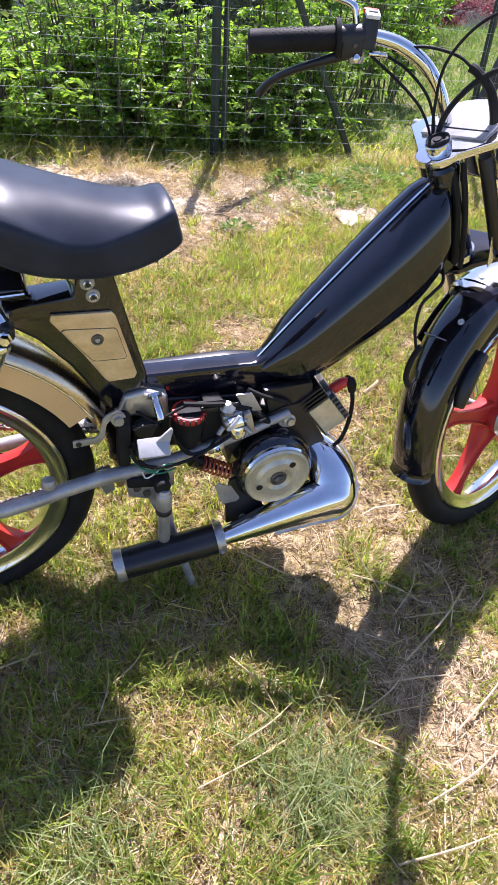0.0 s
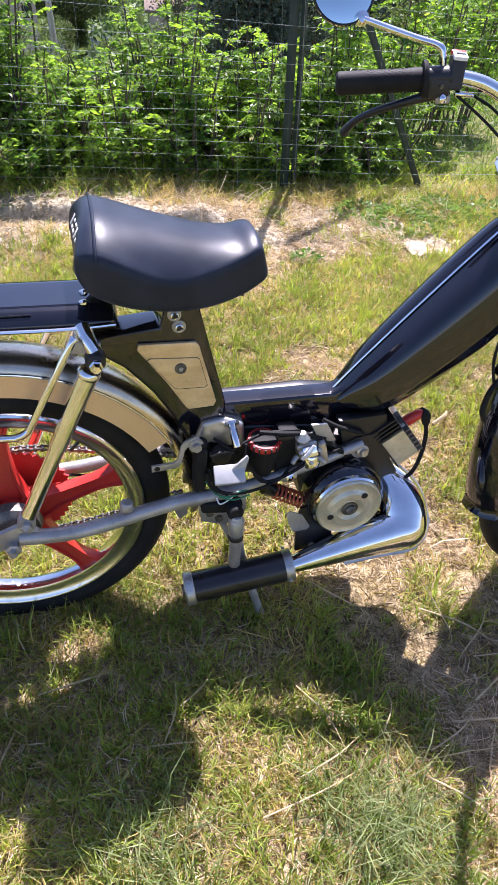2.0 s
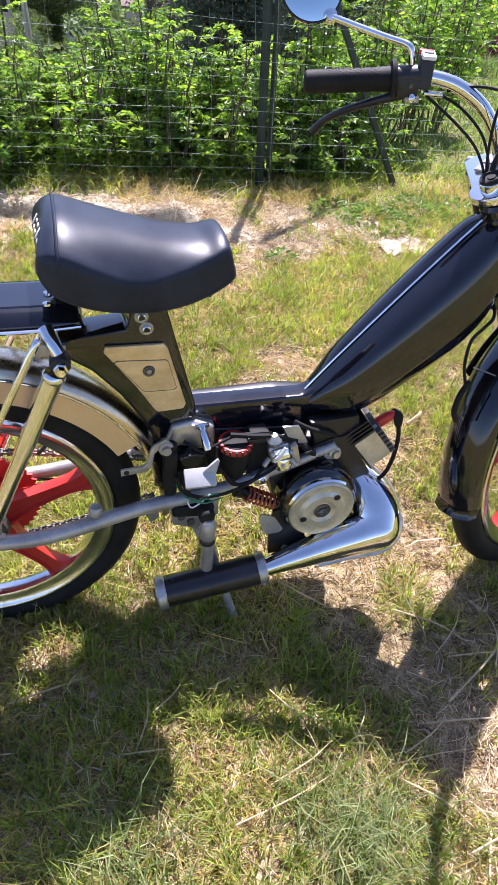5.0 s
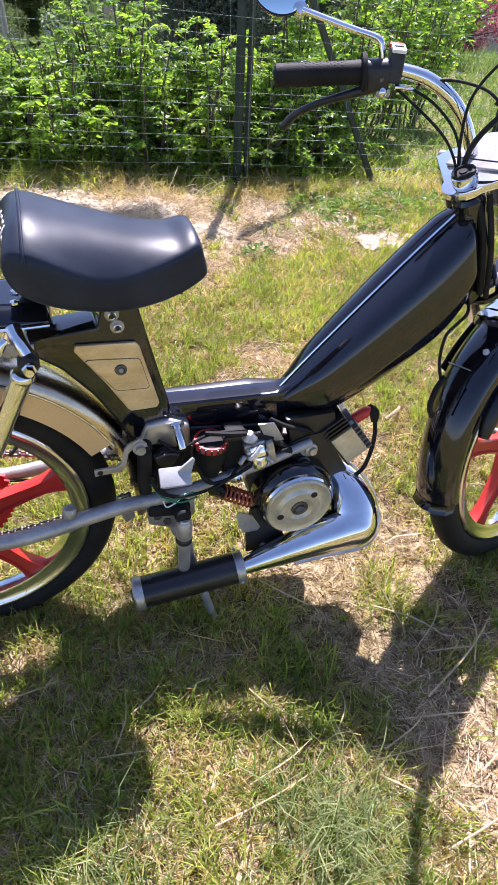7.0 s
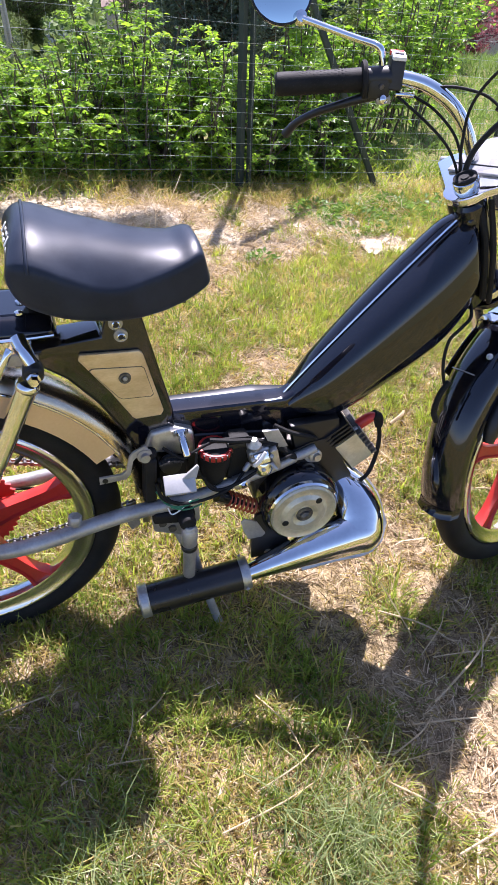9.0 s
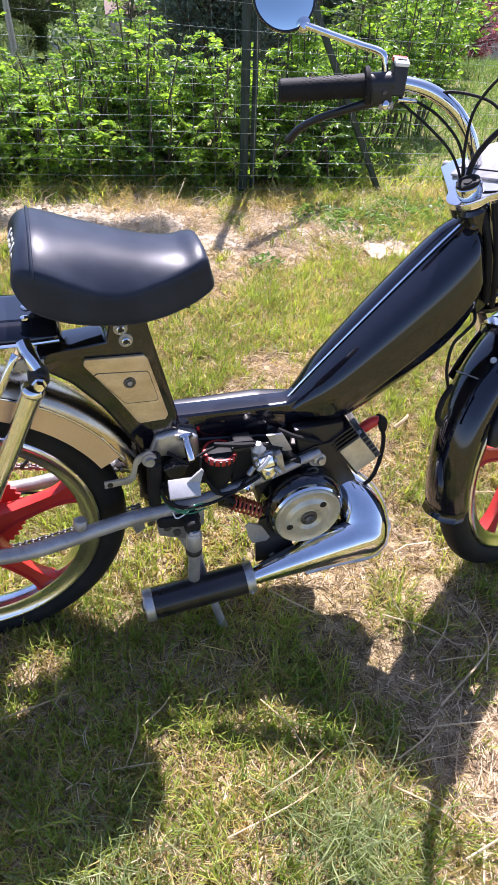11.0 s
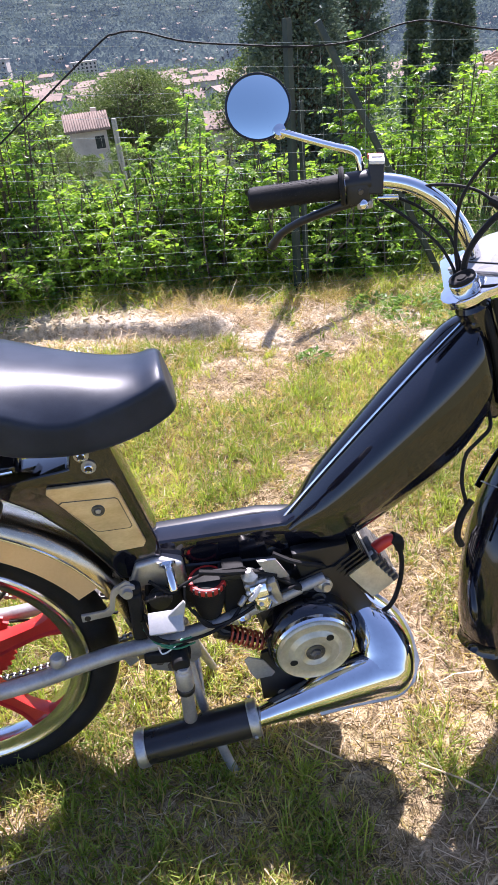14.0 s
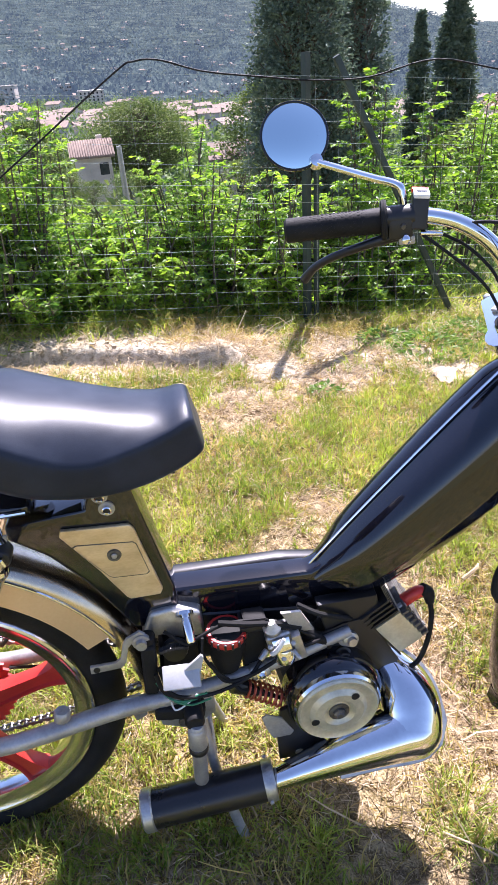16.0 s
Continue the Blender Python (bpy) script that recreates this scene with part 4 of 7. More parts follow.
box_ob = part("cable_box", block((0.054, 0.013, 0.034), pose(-0.233, -0.100, 0.361, -50, 0, -4), 0.003), PALE, moped, "pale grey plastic connector block")
part("box_lid", block((0.030, 0.004, 0.014), pose(-0.237, -0.106, 0.352, -50, 0, -4), 0.001), PALE, box_ob)
part("connector_tab", plate([(-0.228, 0.372), (-0.201, 0.396), (-0.198, 0.391), (-0.204, 0.366), (-0.212, 0.352)], -0.100, -0.095, 0.0015), PALE, box_ob)
part("clamp_block", block((0.076, 0.024, 0.024), pose(-0.244, -0.080, 0.270, 0, 10, 0), 0.007, seg=3), RUBBER, moped)
part("mount_plate", plate([(-0.283, 0.250), (-0.278, 0.206), (-0.232, 0.184), (-0.190, 0.215), (-0.19, 0.26)], -0.052, -0.046, 0.002), STEEL, moped, "pale steel mounting plate")
for x, z in ((-0.262, 0.226), (-0.244, 0.208)):
    part("plate_bolt", lathe([(0, 0.001), (0, 0.008), (0.005, 0.008), (0.006, 0.001)], (x, -0.052, z), (0, -1, 0), 6), DIRTY, moped, smooth=False)
part("engine_bolt", rod((-0.2165, -0.040, 0.427), (-0.2125, -0.074, 0.396), 0.0074, 14), CHROME, moped, "long bright bolt")
part("bolt_washer", lathe([(0, 0.001), (0, 0.014), (0.005, 0.014), (0.006, 0.001)], (-0.217, -0.042, 0.428), (0.05, -0.8, -0.6), 24), CHROME, moped)
part("bracket_bolt", lathe([(0, 0.001), (0, 0.013), (0.006, 0.013), (0.007, 0.008), (0.014, 0.008), (0.014, 0.001)], (-0.283, -0.062, 0.408), (0, -1, 0), 18), STEEL, moped)
part("tube_clamp", rod((-0.130, -0.070, 0.309), (-0.102, -0.070, 0.3165), 0.0135, 16), ALU, moped, "silver clamp round the tube")
GREENW = surface("green_wire", (0.02, 0.16, 0.08), (0.04, 0.24, 0.12), rough=0.4, scale=30, fine=200, bump=0.0)
wire_paths = [
    ([(-0.19, -0.075, 0.35), (-0.17, -0.085, 0.318), (-0.13, -0.086, 0.322), (-0.07, -0.080, 0.348), (-0.02, -0.075, 0.358)], 0.0032, RUBBER),
    ([(-0.265, -0.075, 0.36), (-0.25, -0.092, 0.318), (-0.20, -0.096, 0.308), (-0.14, -0.088, 0.318), (-0.11, -0.070, 0.335)], 0.003, RUBBER),
    ([(-0.272, -0.080, 0.335), (-0.255, -0.092, 0.310), (-0.225, -0.096, 0.303), (-0.20, -0.094, 0.312)], 0.0016, GREENW),
    ([(-0.262, -0.085, 0.318), (-0.240, -0.096, 0.300), (-0.212, -0.096, 0.312), (-0.188, -0.092, 0.305)], 0.0016, GREENW),
    ([(-0.255, -0.090, 0.300), (-0.250, -0.097, 0.290), (-0.235, -0.097, 0.296), (-0.215, -0.094, 0.312)], 0.0014, WHITE),
    ([(-0.250, -0.094, 0.305), (-0.225, -0.099, 0.297), (-0.195, -0.096, 0.300)], 0.0016, GREENW),
    ([(-0.25, -0.050, 0.405), (-0.22, -0.066, 0.388), (-0.20, -0.065, 0.396), (-0.16, -0.060, 0.408), (-0.10, -0.060, 0.405)], 0.0028, RUBBER),
    ([(-0.196, -0.070, 0.398), (-0.198, -0.076, 0.370), (-0.185, -0.080, 0.340), (-0.165, -0.084, 0.318)], 0.0024, RUBBER),
    ([(-0.17, -0.06, 0.412), (-0.13, -0.068, 0.408), (-0.09, -0.070, 0.402), (-0.05, -0.070, 0.385)], 0.0045, RUBBER),
    ([(-0.05, -0.05, 0.412), (-0.02, -0.062, 0.398), (0.02, -0.060, 0.378), (0.035, -0.05, 0.362)], 0.0042, RUBBER),
    ([(-0.10, -0.066, 0.410), (-0.085, -0.074, 0.395), (-0.060, -0.074, 0.388), (-0.02, -0.070, 0.352)], 0.0022, RUBBER),
    ([(-0.27, -0.082, 0.355), (-0.262, -0.090, 0.325), (-0.235, -0.094, 0.308)], 0.0035, RUBBER),
    ([(-0.160, -0.084, 0.310), (-0.150, -0.092, 0.300), (-0.140, -0.086, 0.290), (-0.145, -0.075, 0.275)], 0.0032, RUBBER),
]
for p, r, m in wire_paths:
    part("wire", tube(p, r, 8, 6), m, moped)
coilpts = []
s0, s1 = Vector((-0.140, -0.062, 0.268)), Vector((-0.068, -0.066, 0.222))
d = (s1 - s0).normalized()
u = d.orthogonal().normalized()
v = d.cross(u)
for k in range(9 * 10 + 1):
    t = k / 90
    p = s0.lerp(s1, t) + (u * math.cos(2 * math.pi * 9 * t) + v * math.sin(2 * math.pi * 9 * t)) * 0.0140
    coilpts.append(tuple(p))
part("tension_spring", tube(coilpts, 0.0024, 6, 1), COPPER, moped, "red coil spring under the engine")
part("spring_hook", tube([tuple(s0 - d * 0.022), tuple(s0), tuple(s0.lerp(s1, 0.5)), tuple(s1 + d * 0.01)], [0.014, 0.012, 0.004, 0.004], 10, 3), SATIN, moped)
# inferred unseen part; its outline is drawn to shade the ground under the engine
part("belt_cover", plate([(-0.33, 0.30), (-0.32, 0.37), (-0.26, 0.41), (-0.05, 0.405), (0.08, 0.38), (0.125, 0.33), (0.125, 0.24), (0.06, 0.195), (-0.12, 0.190), (-0.27, 0.225)], 0.066, 0.098, 0.012, seg=3), SATIN, moped, "black drive belt cover inferred on the far side, shaped to cast shadow")
part("exhaust_bracket", plate([(-0.092, 0.235), (-0.050, 0.245), (-0.028, 0.185), (-0.020, 0.135), (-0.050, 0.118), (-0.098, 0.118), (-0.100, 0.19)], -0.092, -0.084, 0.002), SATIN, moped)
# added black block, no real part: stands in for shade between the parts
part("shade_filler", block((0.20, 0.05, 0.10), pose(-0.11, 0.0, 0.345, 0, 8, 0), 0.02, seg=3), SATIN, moped, "black block added for the shade inside the engine bay")
part("rear_casing", block((0.06, 0.05, 0.08), pose(-0.235, -0.022, 0.330, 0, 4, 0), 0.015, seg=3), RUBBER, moped)
part("lower_lug", plate([(-0.122, 0.229), (-0.115, 0.236), (-0.090, 0.222), (-0.072, 0.186), (-0.078, 0.178), (-0.106, 0.178), (-0.115, 0.200)], -0.0945, -0.0915, 0.001), STEEL, moped)
# cream disc on the plate stands in for bright ground seen through a hole
part("bracket_hole", lathe([(0, 0.0005), (0, 0.0075), (0.001, 0.0075), (0.001, 0.0005)], (-0.064, -0.0922, 0.128), (0, -1, 0), 14), CREAM, moped)

# exhaust
CONE_A, CONE_B, BALL = Vector((-0.122, -0.122, 0.1130)), Vector((0.120, -0.104, 0.154)), 0.0520
cone_d = (CONE_B - CONE_A).normalized()
line = [CONE_A + (CONE_B - CONE_A) * k / 14 for k in range(15)]
radii = [0.0160 + (BALL - 0.0160) * (k / 14) ** 1.10 for k in range(15)]
for k in range(1, 9):
    t = radians(90 * k / 8.2)
    line.append(CONE_B + cone_d * BALL * math.sin(t))
    radii.append(BALL * math.cos(t))
pipe = part("exhaust_pipe", tube([tuple(q) for q in line], radii, 44, 1), CHROME, moped, "chromed exhaust pipe widening to a bulbous heel", angle=60)
RISE = [(*CONE_B, BALL), (0.124, -0.092, 0.167, BALL), (0.124, -0.077, 0.183, 0.0515), (0.119, -0.060, 0.201, 0.0480), (0.107, -0.042, 0.219, 0.0410), (0.092, -0.022, 0.237, 0.0300), (0.076, -0.004, 0.246, 0.0205)]
part("heel", tube([q[:3] for q in RISE], [q[3] for q in RISE], 40, 6), CHROME, pipe, "polished rounded exhaust heel", angle=60)
rise_d = (Vector(RISE[4][:3]) - Vector(RISE[1][:3])).normalized()
bend_n = cone_d.cross(rise_d).normalized()
lip = spline([(*(CONE_A.lerp(CONE_B, 0.45)), 0.032), (*(CONE_A.lerp(CONE_B, 0.75)), 0.0415), *RISE[:6]], 5)
rows = []
for k, q in enumerate(lip):
    tan = Vector(lip[min(k + 1, len(lip) - 1)][:3] - lip[max(k - 1, 0)][:3]).normalized()
    out = tan.cross(bend_n).normalized()
    c, r = Vector(q[:3]), q[3]
    rows.append([c + out * (r + u) + bend_n * v for u, v in ((-0.006, -0.0014), (0.0045, -0.0012), (0.0055, 0.0), (0.0045, 0.0012), (-0.006, 0.0014))])
part("pressed_seam", grid_mesh(rows, close=True), ALU, pipe, "bright pressed seam round the heel")

mA, mB = Vector((-0.116, -0.122, 0.1165)), Vector((-0.320, -0.118, 0.096))
md = (mB - mA).normalized()
muff = part("silencer", rod(mA, mB, 0.0305, 36, bevel=0.003), SOOT, moped, "black silencer with bright end caps")
part("front_collar", lathe([(-0.004, 0.018), (-0.003, 0.031), (-0.001, 0.0322), (0.012, 0.0322), (0.014, 0.031), (0.014, 0.018)], mA, md, 36, closed=True), ALU, muff)
part("end_collar", lathe([(-0.012, 0.031), (-0.010, 0.033), (0.004, 0.033), (0.007, 0.030), (0.006, 0.022), (-0.002, 0.020), (-0.002, 0.001)], mB, md, 36), ALU, muff)
for a in (100, 200, 300):
    part("collar_screw", rod(mA + md * 0.008 + Vector((0, -0.033 * math.sin(radians(a)), 0.033 * math.cos(radians(a)))), mA + md * 0.008 + Vector((0, -0.037 * math.sin(radians(a)), 0.037 * math.cos(radians(a)))), 0.0035, 8), STEEL, muff)
part("tail_pipe", rod(mB + md * -0.004, mB + md * 0.012, 0.011, 18), DIRTY, muff)

# crank, pedal spindle and centre stand
part("crank_boss", rod((-0.226, -0.055, 0.272), (-0.224, -0.116, 0.274), 0.0150, 20), RUBBER, moped)
crank = part("crank_arm", rod((-0.222, -0.112, 0.268), (-0.228, -0.112, 0.135), 0.0115, 18), STEEL, moped, "grey pedal crank hanging down")
part("crank_sleeve", rod((-0.2225, -0.112, 0.262), (-0.2245, -0.112, 0.220), 0.0145, 18), STEEL, crank)
part("crank_ring", rod((-0.2244, -0.112, 0.222), (-0.2250, -0.112, 0.209), 0.0152, 18), SATIN, crank)
part("crank_arm", rod((-0.235, 0.112, 0.262), (-0.275, 0.128, 0.39), 0.0115, 16), STEEL, moped)
for s in (-1, 1):
    part("stand_leg", tube([(-0.215, s * 0.045, 0.205), (-0.205, s * 0.075, 0.12), (-0.180, s * 0.105, 0.0), (-0.165, s * 0.115, -0.055)], 0.0085, 12), STEEL, moped, "grey centre stand leg")
part("stand_bar", rod((-0.205, -0.07, 0.135), (-0.205, 0.07, 0.135), 0.008, 10), STEEL, moped)
part("stand_spring", rod((-0.25, -0.035, 0.225), (-0.205, -0.055, 0.10), 0.007, 10), STEEL, moped)
part("lower_tab", plate([(-0.335, 0.255), (-0.305, 0.26), (-0.300, 0.21), (-0.318, 0.20)], -0.03, -0.026, 0.001), STEEL, moped)

# ---- fork, front wheel and bars, turned to the left about the steering axis ----
S = Vector((0.274, 0, 0.775))
RAKE, STEER = 25.0, 23.0
down = Vector((math.sin(radians(RAKE)), 0, -math.cos(radians(RAKE))))
fwd = Vector((math.cos(radians(RAKE)), 0, math.sin(radians(RAKE))))
TURN = Matrix.Translation(S) @ Matrix.Rotation(radians(STEER), 4, -down) @ Matrix.Translation(-S)
BACK = TURN.inverted()
FWC = S + down * 0.640 + fwd * 0.008 + Vector((0, -0.016, 0))


def fork_pt(along, ahead, y):
    return S + down * along + fwd * ahead + Vector((0, y, 0))


part("head_tube", rod(S + down * 0.012, S + down * 0.195, 0.026, 28), BLACK, moped, "black steering head")
part("head_gusset", plate([(0.272, 0.742), (0.300, 0.745), (0.352, 0.60), (0.325, 0.570), (0.290, 0.585), (0.272, 0.68)], -0.025, 0.025, 0.008, seg=3), BLACK, moped)
fork = part("fork", rod(fork_pt(0.0, 0.052, -0.080), fork_pt(0.66, 0.052, -0.080), 0.0145, 24, xf=TURN), CHROME, moped, "chromed telescopic fork, turned to one side")
part("fork_tube", rod(fork_pt(0.0, 0.052, 0.080), fork_pt(0.66, 0.052, 0.080), 0.0145, 24, xf=TURN), CHROME, fork)
for s in (-1, 1):
    part("slider", rod(fork_pt(0.36, 0.052, s * 0.080), fork_pt(0.675, 0.052, s * 0.080), 0.019, 24, xf=TURN), CHROME, fork)
    part("stanchion_cover", rod(fork_pt(0.012, 0.030, s * 0.060), fork_pt(0.185, 0.030, s * 0.060), 0.0115, 16, xf=TURN), SATIN, fork)
    part("axle_lug", lathe([(-0.012, 0.001), (-0.012, 0.022), (0.012, 0.022), (0.012, 0.001)], TURN @ (FWC + Vector((0, s * 0.080, 0))), TURN.to_3x3() @ Vector((0, 1, 0)), 20), ALU, fork)
    part("brace_fin", plate([(0.0, 0.0), (0.028, -0.10), (0.0, -0.115)], -0.001, 0.001, 0.0005, xf=TURN @ Matrix.Translation(fork_pt(0.10, 0.045, s * 0.062))), CHROME, fork)


def yoke(along, rear_r, front_x, half, thick, bm=None):
    """A flat triangular yoke: round behind the stem, broad between the tubes."""
    out = []
    for a in range(100, 261, 20):
        out.append((rear_r * math.cos(radians(a)) - 0.002, rear_r * math.sin(radians(a))))
    out += [(front_x - 0.02, -half), (front_x, -half + 0.008), (front_x + 0.010, -half + 0.022), (front_x + 0.010, half - 0.022), (front_x, half - 0.008), (front_x - 0.02, half)]
    own = bmesh.new()
    c = S + down * along
    side = Vector((0, 1, 0))
    vs = [own.verts.new(c + fwd * u + side * v) for u, v in out]
    f = own.faces.new(vs)
    ex = bmesh.ops.extrude_face_region(own, geom=[f])
    bmesh.ops.translate(own, verts=[v for v in ex["geom"] if isinstance(v, bmesh.types.BMVert)], vec=-down * thick)
    bmesh.ops.recalc_face_normals(own, faces=own.faces)
    bmesh.ops.bevel(own, geom=list(own.edges), offset=0.0025, segments=2, profile=0.6, affect="EDGES", clamp_overlap=True)
    bmesh.ops.transform(own, matrix=TURN, verts=own.verts)
    return own


part("top_yoke", yoke(0.0, 0.036, 0.072, 0.098, 0.012), CHROME, fork, "polished top fork yoke")
part("stem_nut", lathe([(0.012, 0.001), (0.012, 0.0205), (0.016, 0.021), (0.024, 0.020), (0.026, 0.018), (0.026, 0.001)], TURN @ S, TURN.to_3x3() @ -down, 32), CHROME, fork)
part("stem_plug", lathe([(0.024, 0.001), (0.024, 0.019), (0.030, 0.0185), (0.031, 0.014), (0.028, 0.012), (0.028, 0.007), (0.030, 0.006), (0.030, 0.001)], TURN @ S, TURN.to_3x3() @ -down, 24), RUBBER, fork)
part("bottom_yoke", yoke(0.212, 0.034, 0.066, 0.090, 0.010), BLACK, fork)
part("bearing_race", lathe([(0, 0.001), (0, 0.030), (0.012, 0.030), (0.012, 0.001)], S + down * 0.185, down, 28), CHROME, fork)
for s in (-1, 1):
    part("pinch_bolt", rod(TURN @ fork_pt(-0.004, 0.070, s * 0.075), TURN @ fork_pt(-0.004, 0.070, s * 0.106), 0.0062, 12), STEEL, fork)

# handlebars: two chromed risers curving back to the grips
left_line = [BACK @ Vector(p) for p in ((0.315, 0.052, 0.785), (0.305, 0.055, 0.815), (0.285, 0.061, 0.855), (0.258, 0.072, 0.889), (0.222, 0.090, 0.912), (0.185, 0.108, 0.921), (0.155, 0.119, 0.920), (0.120, 0.128, 0.916))]
right_line = [BACK @ Vector(p) for p in ((0.350, -0.052, 0.785), (0.340, -0.059, 0.832), (0.323, -0.070, 0.869), (0.299, -0.088, 0.902), (0.283, -0.113, 0.932), (0.270, -0.140, 0.956), (0.257, -0.168, 0.974), (0.249, -0.185, 0.982))]
right_lever = [BACK @ Vector(p) for p in ((0.272, -0.158, 0.958), (0.279, -0.180, 0.956), (0.281, -0.205, 0.955), (0.282, -0.240, 0.951), (0.284, -0.275, 0.940), (0.282, -0.300, 0.930))]
left_lever = [BACK @ Vector(p) for p in ((0.165, 0.108, 0.902), (0.130, 0.122, 0.892), (0.100, 0.140, 0.880), (0.070, 0.165, 0.864), (0.048, 0.188, 0.845), (0.036, 0.206, 0.823))]
for line, ends, lever, pc, flange_r in ((left_line, ((0.128, 0.126, 0.917), (0.000, 0.164, 0.908)), left_lever, (0.150, 0.120, 0.920), 0.0275),
                                        (right_line, ((0.251, -0.181, 0.982), (0.1955, -0.302, 1.006)), right_lever, (0.262, -0.158, 0.968), 0.036)):
    bars = part("handlebar", tube([tuple(p) for p in line], 0.011, 16, 5, xf=TURN), CHROME, moped, "high chromed handlebar")
    ga, gb = Vector(ends[0]), Vector(ends[1])
    gd = (gb - ga).normalized()
    k0 = flange_r / 0.0275
    grip = part("grip", lathe([(0, 0.001), (0, 0.0165), (0.004, 0.0175), (0.03, 0.0165), (0.085, 0.0165), (0.125, 0.0170), (0.131, 0.0165), (0.134, 0.013), (0.134, 0.007), (0.128, 0.006), (0.128, 0.001)], ga, gd, 28), RUBBER, bars, "black knurled rubber grip")
    part("flange", lathe([(-0.006 * k0, 0.012), (-0.006 * k0, 0.026 * k0), (-0.003, 0.0275 * k0), (0.001, 0.026 * k0), (0.002, 0.012)], ga, gd, 32, closed=True), RUBBER, grip)
    kn = bmesh.new()
    w1 = gd.orthogonal().normalized()
    w2 = gd.cross(w1)
    for i in range(22):
        for j in range(18):
            t = 2 * math.pi * (j + 0.5 * (i % 2)) / 18
            o = w1 * math.cos(t) + w2 * math.sin(t)
            q = o.to_track_quat("Z", "X").to_matrix().to_4x4()
            block((0.0030, 0.0030, 0.0010), Matrix.Translation(ga + gd * (0.010 + i * 0.0054) + o * 0.0164) @ q @ pose(0, 0, 0, 0, 0, 45), 0.0, kn)
    part("knurling", kn, RUBBER, grip, smooth=False)
    pv = Vector(pc)
    perch = part("brake_perch", lathe([(-0.020, 0.012), (-0.020, 0.0165), (0.016, 0.0165), (0.016, 0.012)], pv, gd, 20, closed=True), SATIN, bars)
    part("perch_body", block((0.034, 0.022, 0.030), Matrix.Translation(pv + Vector((0.0, -0.006, -0.012))) @ gd.to_track_quat("X", "Z").to_matrix().to_4x4(), 0.005), SATIN, perch)
    part("perch_screw", rod(pv + Vector((0, -0.016, -0.008)), pv + Vector((0, -0.020, -0.009)), 0.004, 10), DIRTY, perch)
    part("pivot_bolt", lathe([(0, 0.001), (0, 0.0065), (0.003, 0.0065), (0.005, 0.004), (0.006, 0.0005)], pv + Vector((0.004, -0.020, -0.026)), (0, -1, 0.3), 14), CHROME, perch)
    part("pivot_ear", block((0.022, 0.014, 0.012), Matrix.Translation(pv + Vector((0.008, -0.012, -0.028))) @ gd.to_track_quat("X", "Z").to_matrix().to_4x4(), 0.003), STEEL, perch)
    part("brake_lever", tube([tuple(p) for p in lever], [0.008, 0.0075, 0.0065, 0.006, 0.006, 0.0075], 12, 5, xf=TURN), SATIN, bars, "black brake lever")
    part("cable_adjuster", rod(pv + Vector((0.025, -0.017, -0.020)), pv + Vector((0.054, -0.024, -0.022)), 0.0042, 12), CHROME, bars)
sw = Vector((0.176, 0.114, 0.927))
switch = part("switch_box", block((0.022, 0.030, 0.048), Matrix.Translation(sw) @ pose(0, 0, 0, -10, 4, -16), 0.004, seg=3), SATIN, moped, "black switch housing with a white and red label")
part("switch_top", block((0.0215, 0.026, 0.006), Matrix.Translation(sw + Vector((0, -0.004, 0.024))) @ pose(0, 0, 0, 12, 4, -16), 0.002), WHITE, switch)
part("switch_label", block((0.0216, 0.007, 0.0065), Matrix.Translation(sw + Vector((0.001, 0.005, 0.0262))) @ pose(0, 0, 0, 12, 4, -16), 0.001), CAP, switch)
part("label_bar", block((0.014, 0.004, 0.0010), Matrix.Translation(sw + Vector((0, -0.006, 0.0275))) @ pose(0, 0, 0, 12, 4, -16), 0.0), SATIN, switch)

# mirror
MC = Vector((0.046, 0.287, 1.017))
mn = Vector((-0.13, -0.92, 0.47)).normalized()
part("mirror_stem", tube([(0.157, 0.121, 0.930), (0.155, 0.124, 0.950), (0.150, 0.131, 0.961), (0.130, 0.163, 0.966), (0.100, 0.215, 0.974), (0.072, 0.262, 0.982)], 0.0052, 12, 6), CHROME, moped, "chromed mirror stem")
mirror = part("mirror", lathe([(0.0, 0.049), (0.002, 0.0515), (-0.004, 0.0515), (-0.012, 0.046), (-0.018, 0.034), (-0.021, 0.018), (-0.021, 0.001)], MC, mn, 48), CHROME, moped, "round chromed rear-view mirror")
part("mirror_joint", lathe([(-0.012, 0.001), (-0.010, 0.009), (0.0, 0.012), (0.010, 0.009), (0.012, 0.001)], (0.073, 0.265, 0.981), mn, 18), CHROME, mirror)
SILVER, snt, sp = principled("mirror_silver")
sp.inputs["Metallic"].default_value = 1.0
sp.inputs["Roughness"].default_value = 0.015
sp.inputs["Base Color"].default_value = (0.74, 0.87, 0.84, 1)
part("mirror_glass", lathe([(0.0005, 0.001), (0.0005, 0.048), (0.0, 0.049)], MC + mn * 0.001, mn, 48), SILVER, mirror, "clean mirror glass")
part("mirror_rim", lathe([(0.0, 0.0475), (0.0025, 0.0485), (0.0025, 0.0505), (0.0, 0.052)], MC, mn, 48, closed=True), SATIN, mirror)

# headlamp unit with a white top
def fork_block(size, along, ahead, y, bevel, tilt=0.0):
    m = TURN @ Matrix.Translation(fork_pt(along, ahead, y)) @ Matrix.Rotation(radians(-RAKE + tilt), 4, "Y")
    return block(size, m, bevel, seg=4)


